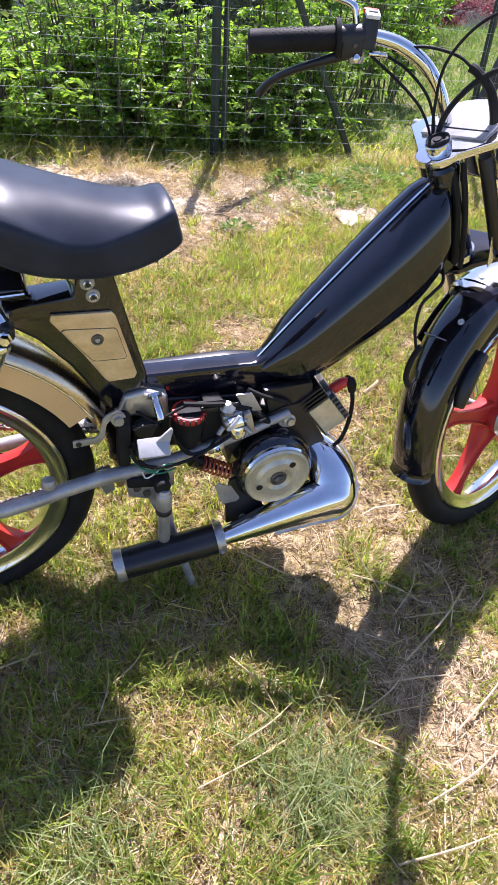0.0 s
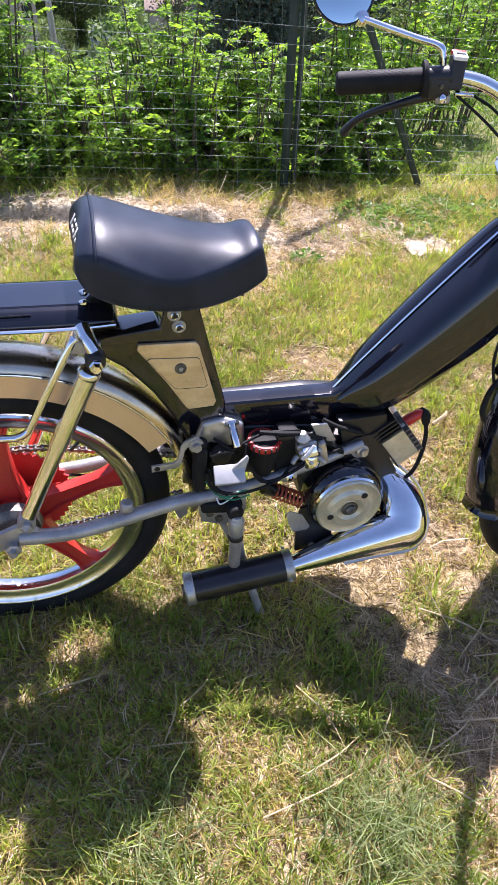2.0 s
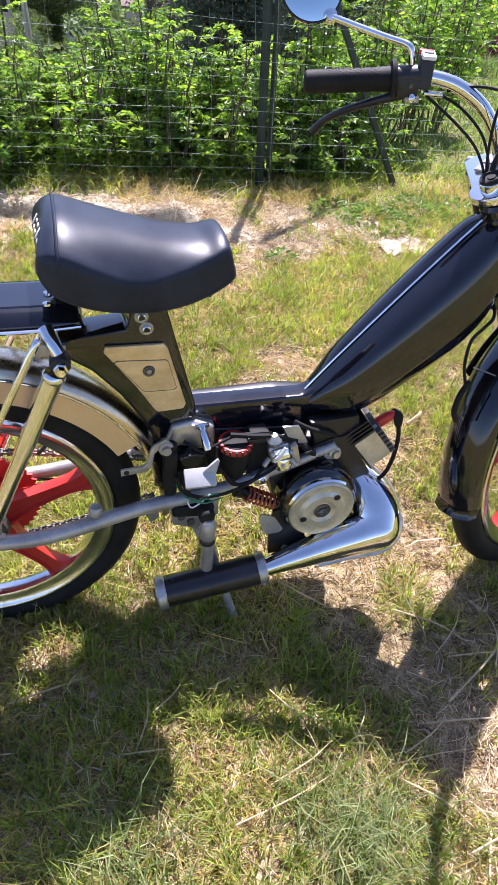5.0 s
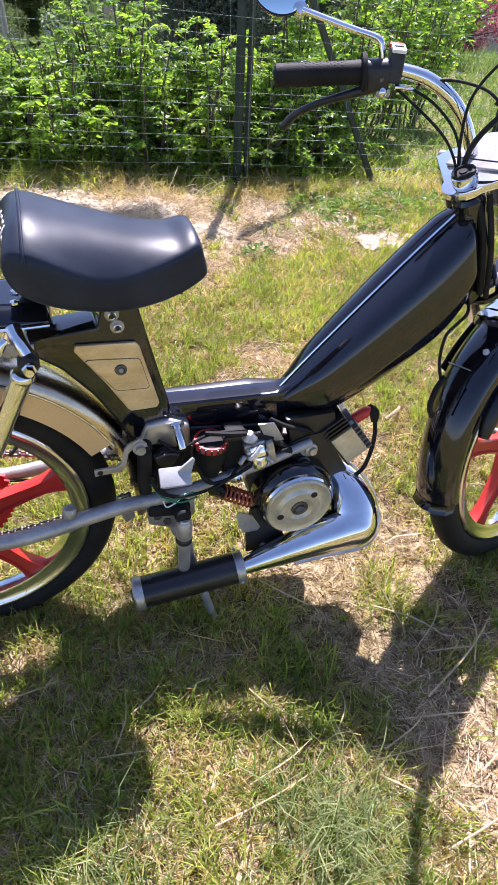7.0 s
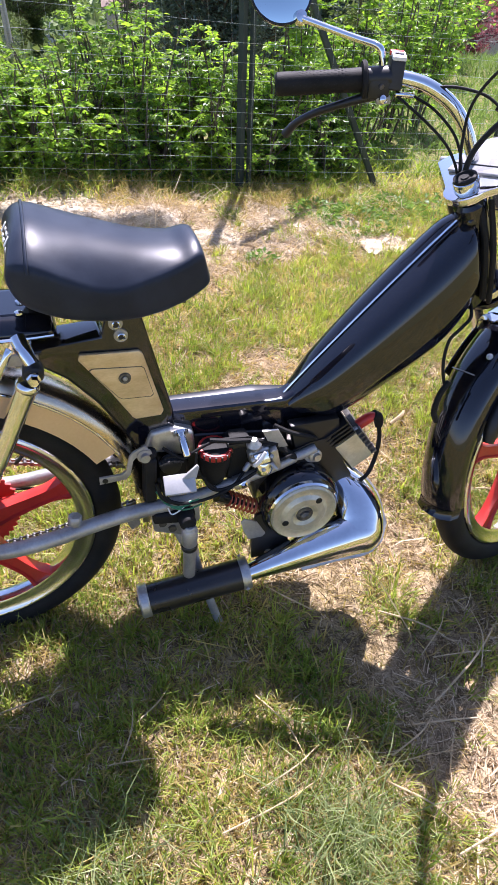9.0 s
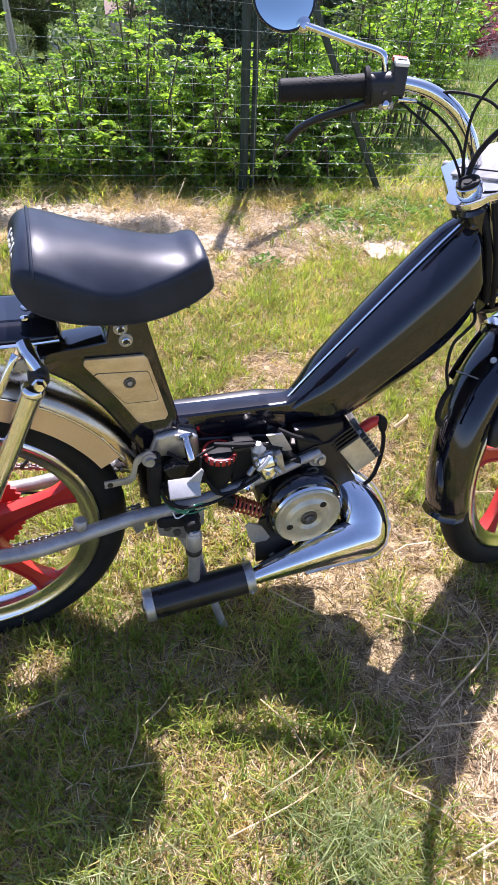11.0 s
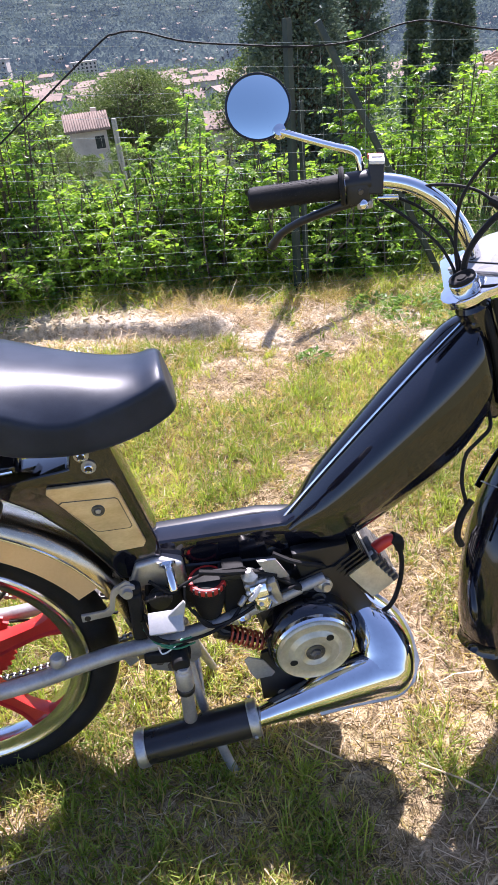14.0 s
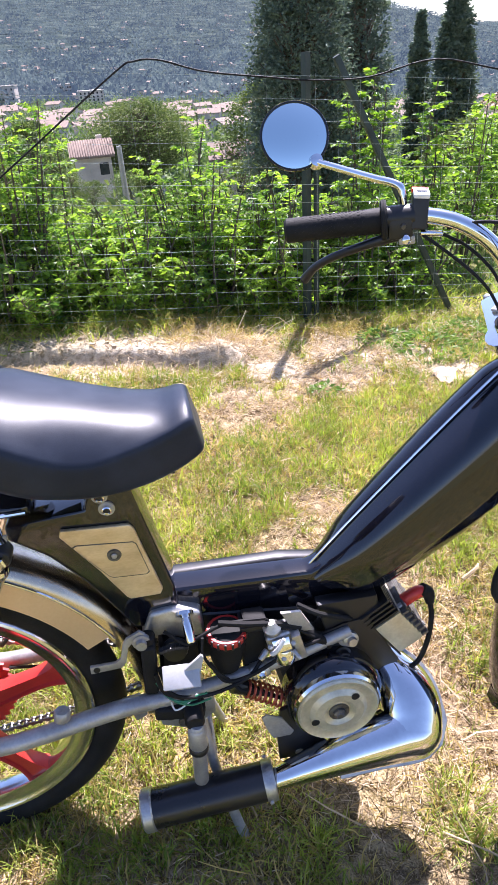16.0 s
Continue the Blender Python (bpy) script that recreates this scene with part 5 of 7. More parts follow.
def dee(half_w, back, front, along, thick):
    """A flat cover with a rounded front edge, square to the steering axis."""
    out = [(back, -half_w), (back, half_w)]
    for a in range(80, -81, -20):
        out.append((front - 0.035 + 0.035 * math.cos(radians(a)), half_w * math.sin(radians(a))))
    own = bmesh.new()
    vs = [own.verts.new(S + down * along + fwd * u + Vector((0, v, 0))) for u, v in out]
    f = own.faces.new(vs)
    ex = bmesh.ops.extrude_face_region(own, geom=[f])
    bmesh.ops.translate(own, verts=[v for v in ex["geom"] if isinstance(v, bmesh.types.BMVert)], vec=-down * thick)
    bmesh.ops.recalc_face_normals(own, faces=own.faces)
    bmesh.ops.bevel(own, geom=list(own.edges), offset=0.002, segments=2, profile=0.6, affect="EDGES", clamp_overlap=True)
    bmesh.ops.transform(own, matrix=TURN, verts=own.verts)
    return own


lamp = part("headlamp", dee(0.060, 0.030, 0.130, -0.0122, 0.005), LAMPTOP, moped, "white-topped headlamp unit between the fork tubes")
part("lamp_seam", fork_block((0.0025, 0.114, 0.003), -0.0170, 0.048, 0.0, 0.001), SATIN, lamp)
part("lamp_body", fork_block((0.050, 0.085, 0.08), 0.060, 0.108, 0.0, 0.012), CHROME, lamp)
part("lens", lathe([(0, 0.001), (0, 0.05), (0.008, 0.047), (0.015, 0.03), (0.018, 0.001)], TURN @ fork_pt(0.060, 0.133, 0), TURN.to_3x3() @ fwd, 32), CHROME, lamp)
for s in (-1, 1):
    part("lamp_bracket", plate([(0.0, 0.0), (0.045, 0.006), (0.055, -0.06), (0.03, -0.13), (0.012, -0.06)], -0.002, 0.002, 0.001, xf=TURN @ Matrix.Translation(fork_pt(-0.005, 0.066, s * 0.088))), CHROME, lamp, "bright fork side plate")

# cables
def cable(pts, r=0.0042, m=RUBBER):
    return part("cable", tube(pts, r, 10, 7), m, moped, "black control cable")


cable([(0.205, 0.096, 0.897), (0.235, 0.08, 0.880), (0.262, 0.055, 0.850), (0.275, 0.04, 0.815), (0.275, 0.035, 0.79)], 0.0022)
cable([(0.175, 0.103, 0.900), (0.215, 0.070, 0.868), (0.245, 0.045, 0.838), (0.262, 0.032, 0.808), (0.268, 0.026, 0.785)], 0.0022)
cable([(0.345, -0.015, 0.785), (0.345, -0.018, 0.825), (0.332, -0.008, 0.868), (0.314, 0.010, 0.890), (0.306, 0.020, 0.896)], 0.0072)
cable([(0.310, 0.015, 0.893), (0.290, 0.040, 0.908), (0.250, 0.070, 0.914), (0.208, 0.092, 0.905)], 0.0024)
cable([(0.272, 0.02, 0.79), (0.278, 0.018, 0.83), (0.298, 0.01, 0.865), (0.325, -0.005, 0.892), (0.345, -0.05, 0.915), (0.345, -0.10, 0.93)], 0.0046)
cable([(0.270, 0.026, 0.79), (0.264, 0.03, 0.84), (0.268, 0.03, 0.90), (0.290, 0.0, 0.955), (0.318, -0.05, 0.985), (0.335, -0.10, 0.985)], 0.0024)
cable([(0.310, -0.02, 0.60), (0.300, -0.052, 0.580), (0.278, -0.062, 0.565), (0.258, -0.065, 0.545), (0.250, -0.075, 0.505), (0.256, -0.085, 0.465)], 0.003)
cable([(0.262, -0.088, 0.475), (0.246, -0.092, 0.452), (0.238, -0.098, 0.420), (0.246, -0.10, 0.398)], 0.0055)
cable([(0.286, -0.015, 0.77), (0.300, -0.030, 0.72), (0.315, -0.034, 0.66), (0.330, -0.03, 0.60)], 0.006)
cable([(0.305, -0.02, 0.77), (0.318, -0.038, 0.70), (0.330, -0.04, 0.64), (0.345, -0.03, 0.59)], 0.005)

# front wheel and mudguard
wheel("front_wheel", FWC, 18, TURN, "red cast five-spoke front wheel turned to one side")
part("hub_cover", lathe([(-0.052, 0.001), (-0.052, 0.030), (-0.046, 0.042), (-0.034, 0.046), (-0.034, 0.001)], TURN @ FWC, TURN.to_3x3() @ Vector((0, 1, 0)), 36), ALU, moped)
part("front_axle", rod(TURN @ (FWC + Vector((0, -0.105, 0))), TURN @ (FWC + Vector((0, 0.105, 0))), 0.0075, 12), STEEL, moped)
FG = FWC + Vector((0.006, 0, 0.032))
HI = 0.3275
gcrown = [(-0.049, 0.270), (-0.0515, 0.300), (-0.044, 0.316), (-0.024, 0.3255), (0, HI), (0.024, 0.3255), (0.044, 0.316), (0.0515, 0.300), (0.049, 0.270), (0.0475, 0.270), (0.0495, 0.298), (0.042, 0.313), (0, 0.324), (-0.042, 0.313), (-0.0495, 0.298), (-0.0475, 0.270)]


def guard_band(a0, a1, profile, steps):
    """A length of the front mudguard, drawn in a little towards its tail."""
    rows = []
    for k in range(steps + 1):
        deg = a0 + (a1 - a0) * k / steps
        t = max(0.0, min(1.0, (deg - 132) / 44))
        t = t * t * (3 - 2 * t)
        a = radians(deg)
        rows.append([TURN @ (FG + Vector(((r - 0.012 * t) * math.cos(a), y * (1 - 0.10 * t), (r - 0.012 * t) * math.sin(a)))) for y, r in profile])
    return grid_mesh(rows, close=True)


fguard = part("front_mudguard", guard_band(40, 150, gcrown, 40), BLACK, moped, "glossy black front mudguard with a chromed band", angle=50)
tailp = [(y, r if r > 0.29 else 0.288) for y, r in gcrown]
part("tail", guard_band(149.7, 190, tailp, 24), BLACK, fguard, angle=50)
rows = []
for k in range(9):
    a, out = radians(188.6 + 0.42 * k), -0.0113 + 0.0095 * (k / 8) ** 1.8
    rows.append([TURN @ (FG + Vector(((r + out) * math.cos(a), y * (0.904 + 0.035 * k / 8), (r + out) * math.sin(a)))) for y, r in tailp[1:8] + [(q[0] * 0.98, q[1] - 0.003) for q in reversed(tailp[1:8])]])
part("flap", grid_mesh(rows, close=True), BLACK, fguard, "short flared lip of the mudguard")
band = [(y * 1.02, r + 0.0022) for y, r in gcrown[:9]] + [(y * 0.98, r + 0.001) for y, r in reversed(gcrown[:9])]
part("band", arc_band(FG, 114, 117.5, band, 4, xf=TURN), CHROME, fguard)
tongue = [(-0.036, 0.324), (-0.020, 0.3305), (0, 0.3325), (0.020, 0.3305), (0.036, 0.324), (0.034, 0.322), (0, 0.3295), (-0.034, 0.322)]
part("stay_tongue", arc_band(FG, 96, 114, tongue, 8, xf=TURN), CHROME, fguard, "polished crown bracket on the mudguard")
for y in (-0.022, 0.008):
    ta = radians(111.5)
    part("bracket_screw", lathe([(0, 0.001), (0, 0.007), (0.003, 0.0065), (0.004, 0.0005)], TURN @ (FG + Vector((0.331 * math.cos(ta), y, 0.331 * math.sin(ta)))), TURN.to_3x3() @ Vector((math.cos(ta), 0, math.sin(ta))), 12), WHITE, fguard)
part("stay", tube([tuple(FG + Vector((0.322 * math.cos(radians(116)), -0.046, 0.318 * math.sin(radians(116))))), tuple(fork_pt(0.30, 0.030, -0.070)), tuple(fork_pt(0.38, 0.045, -0.084)), tuple(fork_pt(0.50, 0.050, -0.090))], 0.0055, 10, 4, xf=TURN), CHROME, fguard)
ra = radians(130)
part("rivet", lathe([(0, 0.001), (0, 0.0065), (0.002, 0.006), (0.004, 0.003), (0.0045, 0.0004)], TURN @ (FG + Vector((0.3255 * math.cos(ra), -0.016, 0.3255 * math.sin(ra)))), TURN.to_3x3() @ Vector((0.97 * math.cos(ra), -0.22, 0.97 * math.sin(ra))), 16), ALU, fguard)
part("tie_wire", arc_band(FG, 137.3, 137.7, [(y * 1.012, r + 0.0012) for y, r in gcrown[1:6]] + [(y * 1.005, r + 0.0002) for y, r in reversed(gcrown[1:6])], 2, xf=TURN), STEEL, fguard)
for s in (-1, 1):
    deep = [(s * 0.0505, 0.300), (s * 0.0525, 0.300), (s * 0.0515, 0.246), (s * 0.0495, 0.246)]
    part("side_skirt", arc_band(FG, 104, 139, deep, 14, xf=TURN), BLACK, fguard)
part("stay_cover", tube([tuple(FG + Vector((r * math.cos(radians(a)), -0.056, r * math.sin(radians(a))))) for r, a in ((0.262, 134), (0.265, 142), (0.262, 151), (0.258, 158))], [0.011, 0.015, 0.015, 0.011], 12, 4, xf=TURN), SATIN, fguard, "black plastic cover beside the tyre")

# ---- fence ----
FY = 1.89


def fence_z(x):
    return soil(x, FY)


fence = thing("wire_fence", "green wire mesh fence on dark steel posts", "fence", at=(0.46, FY, fence_z(0.46)))


def angle_post(x, top, lean=0.0, w=0.042):
    """An L-section steel post."""
    z0 = fence_z(x) - 0.12
    h = top - z0
    t = 0.004
    out = [(0, 0), (w, 0), (w, t), (t, t), (t, w), (0, w)]
    bm = bmesh.new()
    vs = [bm.verts.new((u, v, 0)) for u, v in out]
    f = bm.faces.new(vs)
    ex = bmesh.ops.extrude_face_region(bm, geom=[f])
    bmesh.ops.translate(bm, verts=[v for v in ex["geom"] if isinstance(v, bmesh.types.BMVert)], vec=(0, 0, h))
    bmesh.ops.bevel(bm, geom=list(bm.edges), offset=0.0008, segments=1, affect="EDGES")
    bmesh.ops.transform(bm, matrix=pose(x, FY, z0, 0, lean, 30), verts=bm.verts)
    return bm


part("post", angle_post(0.450, 1.13, 1.2, 0.026), POST, fence, smooth=False)
part("post", angle_post(0.490, 0.86, 1.2, 0.017), POST, fence, smooth=False)
part("post", angle_post(1.70, 1.20, 0.6, 0.022), POST, fence, smooth=False)
part("post", angle_post(-1.75, 1.14), POST, fence, smooth=False)
part("post", angle_post(3.6, 1.10), POST, fence, smooth=False)
for a, b in (((0.585, FY + 0.02, 1.11), (1.15, FY + 0.03, 0.02)),):
    d = Vector(b) - Vector(a)
    part("brace", block((0.024, 0.024, d.length), Matrix.Translation((Vector(a) + Vector(b)) / 2) @ d.to_track_quat("Z", "Y").to_matrix().to_4x4(), 0.003), POST, fence)
# a broad perforated angle iron leans against the end post
lo, hi = Vector((1.62, 1.84, 0.0)), Vector((1.93, 1.93, 0.71))
run_d = (hi - lo).normalized()
wide = run_d.cross(Vector((0, 1, 0))).normalized()
deep = wide.cross(run_d)
iron = bmesh.new()
pitch, half, hole = 0.062, 0.026, 0.007
for k in range(int((hi - lo).length / pitch)):
    c = lo + run_d * (k + 0.5) * pitch
    outer = [c + run_d * u * pitch / 2 + wide * v * half for u, v in ((-1, -1), (1, -1), (1, 1), (-1, 1))]
    inner = [c + run_d * u * hole + wide * (0.004 + v * hole) for u, v in ((-1, -1), (1, -1), (1, 1), (-1, 1))]
    for e in (0.0, 0.004):
        vo = [iron.verts.new(q + deep * e) for q in outer]
        vi = [iron.verts.new(q + deep * e) for q in inner]
        for q in range(4):
            iron.faces.new((vo[q], vo[(q + 1) % 4], vi[(q + 1) % 4], vi[q]))
    leg = [c + run_d * u * pitch / 2 + wide * half + deep * v for u, v in ((-1, 0.0), (1, 0.0), (1, 0.04), (-1, 0.04))]
    iron.faces.new([iron.verts.new(q) for q in leg])
bmesh.ops.remove_doubles(iron, verts=iron.verts, dist=1e-5)
part("perforated_brace", iron, SATIN, fence, "leaning black perforated angle iron", smooth=False)
for k, h in enumerate((0.02, 0.07, 0.12, 0.175, 0.23, 0.285, 0.345, 0.40, 0.46, 0.525, 0.59, 0.66, 0.735, 0.81, 0.885, 0.965)):
    pts = []
    for i in range(24):
        x = -3.2 + i * 0.31
        pts.append((x, FY - 0.006 + 0.010 * noise.noise((x * 1.7, k * 3.1, 0)), fence_z(0.4) - 0.02 + h - 0.085 * (x - 0.4) + 0.012 * noise.noise((x * 1.4, k * 1.7, 9)) + 0.004 * noise.noise((x * 6.0, k * 2.3, 4))))
    part("horizontal_wire", tube(pts, 0.0008, 4, 2, False), WIRE, fence)
for i in range(72):
    x = -2.9 + i * 0.085
    lean = 0.03 * noise.noise((x * 2.1, 0.4, 7))
    pts = [(x + lean * z + 0.008 * noise.noise((x * 5, z * 3, 1)), FY - 0.007 + 0.008 * noise.noise((x * 3, z * 4, 5)), fence_z(0.4) - 0.085 * (x - 0.4) + z) for z in (0.0, 0.25, 0.5, 0.75, 0.95)]
    part("vertical_wire", tube(pts, 0.0005, 4, 2, False), WIRE, fence)
slack = thing("slack_cable", "black cable hung loosely along the fence top", "cable", at=(-0.14, FY - 0.01, 1.143))
part("cable_run", tube([(-1.3, FY - 0.012, 0.40), (-0.62, FY - 0.012, 0.842), (-0.22, FY - 0.014, 1.105), (-0.14, FY - 0.014, 1.140), (-0.05, FY - 0.014, 1.138), (0.10, FY - 0.014, 1.094), (0.33, FY - 0.014, 1.06), (0.49, FY - 0.014, 1.040), (0.70, FY - 0.014, 1.035), (0.96, FY - 0.014, 1.075), (1.28, FY - 0.014, 1.015), (1.75, FY - 0.014, 0.99), (3.0, FY - 0.014, 0.99)], 0.0032, 8, 5), RUBBER, slack)

# ---- leaves and shrubs ----


def leaf_cloud(name, points, dirs, length, width, material, parent, seed, kind="", flat=0.0):
    """Many folded ovate leaves at given places and directions, one mesh."""
    g = np.random.default_rng(seed)
    P, D = np.array(points), np.array(dirs)
    n = len(P)
    D = D / np.linalg.norm(D, axis=1)[:, None]
    R = g.normal(size=(n, 3))
    if flat:
        R = R * (1 - flat) + flat * 2.2 * np.cross(np.array([0.0, 0.0, 1.0]), D)
    N = np.cross(D, R)
    N /= np.linalg.norm(N, axis=1)[:, None] + 1e-9
    up = np.where(N[:, 2:3] < 0, -1, 1)
    N = N * up
    T = np.cross(N, D)
    L = (length * g.uniform(0.65, 1.25, n))[:, None]
    Wd = (width * g.uniform(0.75, 1.2, n))[:, None]
    droop = g.uniform(0.02, 0.22, n)[:, None]
    b = P
    m = P + D * L * 0.45 - N * Wd * 0.10
    l = P + D * L * 0.42 + T * Wd * 0.5 + N * Wd * 0.10
    r = P + D * L * 0.42 - T * Wd * 0.5 + N * Wd * 0.10
    t = P + D * L - N * L * droop
    V = np.stack([b, l, m, r, t], 1).reshape(-1, 3)
    k = np.arange(n)[:, None] * 5
    F = np.concatenate([k + np.array([[0, 2, 1]]), k + np.array([[0, 3, 2]]), k + np.array([[1, 2, 4]]), k + np.array([[2, 3, 4]])])
    ob = raw_object(name, V.tolist(), F.tolist(), material)
    if parent is not None:
        ob.parent = parent
        ob.matrix_parent_inverse = parent.matrix_basis.inverted()
    if kind:
        ob["kind"] = kind
    return ob


def shrub(name, label, category, x, y, height, spread_r, n_stems, n_leaves, leaf, leaf_mat, seed, group="", open_top=False, z=None):
    """A bush of forked stems, each twig carrying sprays of leaves."""
    g = random.Random(seed)
    z0 = soil(x, y) if z is None else z
    root = thing(name, label, category, at=(x, y, z0), group=group)
    stems = bmesh.new()
    twigs = []
    for i in range(n_stems):
        a = g.uniform(0, 2 * math.pi)
        lean = g.uniform(0.15, 1.0)
        top = Vector((x + spread_r * lean * math.cos(a), y + spread_r * lean * math.sin(a), z0 + height * g.uniform(0.72, 1.0) * (1.08 - 0.32 * lean)))
        base = Vector((x + 0.05 * math.cos(a), y + 0.05 * math.sin(a), z0 - 0.03))
        mid = base.lerp(top, 0.5) + Vector((g.uniform(-1, 1), g.uniform(-1, 1), 0)) * height * 0.06
        tube([tuple(base), tuple(mid), tuple(top)], [0.008 * height + 0.003, 0.006 * height + 0.001, 0.0015], 5, 4, False, stems)
        line = spline([tuple(base), tuple(mid), tuple(top)], 8)
        lo = 3 if open_top else 2
        for p in line[lo - 1:]:
            for _ in range(3):
                b = g.uniform(0, 2 * math.pi)
                reach = height * g.uniform(0.10, 0.24)
                d = Vector((math.cos(b), math.sin(b), g.uniform(-0.15, 0.9))).normalized()
                twigs.append((Vector(p), d, reach))
    per = max(1, int(n_leaves / max(1, len(twigs))))
    pts, dirs = [], []
    for p, d, reach in twigs:
        tube([tuple(p), tuple(p + d * reach)], [0.0018, 0.0008], 3, 1, False, stems)
        for k in range(per):
            t = (k + g.random()) / per
            q = p + d * reach * t
            s = 1 if k % 2 else -1
            side = d.cross(Vector((0, 0, 1))).normalized() * s
            dd = d * 0.7 + side * g.uniform(0.4, 1.1) + Vector((g.uniform(-0.3, 0.3), g.uniform(-0.3, 0.3), g.uniform(-0.45, 0.35)))
            pts.append(tuple(q))
            dirs.append(tuple(dd))
    part("branchwork", stems, BARK, root)
    leaf_cloud("foliage", pts, dirs, leaf, leaf * 0.56, leaf_mat, root, seed)
    return root


def frond_shrub(name, label, category, x, y, height, spread_r, n_shoots, leaf, leaf_mat, seed, group="", low=0.12):
    """A clump of upright shoots whose long leaves each carry pairs of pointed leaflets, close and drooping, in a rosette at the tip."""
    g = random.Random(seed)
    z0 = soil(x, y)
    root = thing(name, label, category, at=(x, y, z0), group=group)
    stems = bmesh.new()
    pts, dirs = [], []
    for i in range(n_shoots):
        a = g.uniform(0, 2 * math.pi)
        reach = spread_r * math.sqrt(g.random())
        tall = height * (1.0 if i == 0 else g.uniform(0.45, 1.0))
        base = Vector((x + 0.25 * reach * math.cos(a), y + 0.25 * reach * math.sin(a), z0 - 0.03))
        top = Vector((x + reach * math.cos(a), y + reach * math.sin(a), z0 + tall))
        mid = base.lerp(top, 0.5) + Vector((g.uniform(-1, 1), g.uniform(-1, 1), 0)) * 0.03
        tube([tuple(base), tuple(mid), tuple(top)], [0.0065, 0.005, 0.002], 5, 3, False, stems)
        line = spline([tuple(base), tuple(mid), tuple(top)], 12)
        turn = g.uniform(0, 6.28)
        n_nodes = max(5, int(tall / 0.040))
        for k in range(n_nodes):
            t = low + (1 - low) * (k + g.random() * 0.6) / n_nodes
            q = Vector(line[min(len(line) - 1, int(t * (len(line) - 1)))])
            turn += 2.4
            rise = 0.15 + 0.75 * t ** 3 + g.uniform(-0.2, 0.25)
            d = Vector((math.cos(turn), math.sin(turn), rise)).normalized()
            length = g.uniform(0.08, 0.145) * (1.0 if t < 0.85 else 0.72)
            pairs = g.randint(6, 8)
            side = d.cross(Vector((0, 0, 1))).normalized()
            spine = [q + d * length * u - Vector((0, 0, 1)) * length * 0.30 * u * u for u in (0.0, 0.35, 0.7, 1.0)]
            tube([tuple(v) for v in spine], [0.0016, 0.0013, 0.001, 0.0007], 3, 1, False, stems)
            for m in range(pairs):
                u = 0.28 + 0.62 * m / pairs
                c = q + d * length * u - Vector((0, 0, 1)) * length * 0.30 * u * u
                for sg in (-1, 1):
                    pts.append(tuple(c))
                    v = side * sg + d * g.uniform(0.35, 0.75) - Vector((0, 0, 1)) * g.uniform(0.0, 0.9)
                    dirs.append(tuple(v))
            pts.append(tuple(spine[-1]))
            dirs.append(tuple(d - Vector((0, 0, 0.5))))
    part("branchwork", stems, BARK, root)
    leaf_cloud("foliage", pts, dirs, leaf, leaf * 0.46, leaf_mat, root, seed, flat=0.30)
    return root


HL = "leafy green hedge shrub behind the wire fence"
hedge = [(-1.90, 2.30, 0.90, 16), (-1.55, 2.42, 0.92, 16), (-1.22, 2.22, 0.80, 16), (-0.95, 2.44, 0.92, 18), (-0.74, 2.24, 0.84, 16), (-0.60, 2.48, 0.78, 10), (-0.42, 2.20, 0.46, 12), (-0.22, 2.24, 0.48, 14), (-0.02, 2.46, 0.78, 9),
         (0.08, 2.26, 0.66, 14), (0.26, 2.42, 0.58, 14), (0.38, 2.18, 0.54, 14), (0.60, 2.36, 0.56, 14), (0.82, 2.20, 0.50, 14), (1.06, 2.36, 0.54, 14), (1.28, 2.5, 0.42, 12), (-0.80, 2.10, 0.44, 12), (-0.28, 2.08, 0.36, 10), (0.12, 2.08, 0.36, 10), (0.56, 2.08, 0.34, 10), (0.96, 2.10, 0.30, 10)]
for i, (x, y, h, n) in enumerate(hedge):
    frond_shrub("hedge_shrub", HL, "shrub", x, y, h, 0.25, int(n * 1.4), 0.031, LEAF, 100 + i, "hedge behind the fence")
for i, (x, y, h) in enumerate([(-1.15, 2.04, 0.26), (-0.62, 2.03, 0.24), (-0.10, 2.03, 0.22), (0.34, 2.03, 0.22), (0.80, 2.04, 0.24), (-0.40, 2.02, 0.18), (-0.90, 2.30, 0.6), (-0.35, 2.34, 0.45), (0.18, 2.34, 0.45), (0.70, 2.34, 0.42)]):
    shrub("hedge_shrub", HL, "shrub", x, y, h, 0.28, 10, 1700 if h < 0.3 else 3000, 0.029, LEAF, 150 + i, "hedge behind the fence")
for i, (x, y, h, r, n) in enumerate([(0.84, 2.36, 0.95, 0.13, 4), (1.16, 2.42, 0.90, 0.11, 4), (1.48, 2.60, 0.84, 0.15, 5), (1.80, 2.9, 0.98, 0.18, 6)]):
    frond_shrub("young_tree", "young tree with bright green leaves beyond the fence", "tree", x, y, h, r, int(n * 1.5), 0.033, YOUNG, 200 + i, "young trees beyond the fence", 0.3)
for i, (x, y, h, r) in enumerate([(2.9, 4.6, 0.75, 0.55), (3.5, 5.6, 0.8, 0.6), (2.2, 5.4, 0.7, 0.6)]):
    shrub("low_bush", "low dense green bush at the edge of the meadow", "bush", x, y, h, r, 9, 1300, 0.065, LEAF, 240 + i, "bushes at the meadow edge")

# ---- grass, straw and weeds ----


def lattice(seed):
    return np.random.default_rng(seed).random((64, 64))


LAT = [lattice(s) for s in (1, 2, 3, 4)]


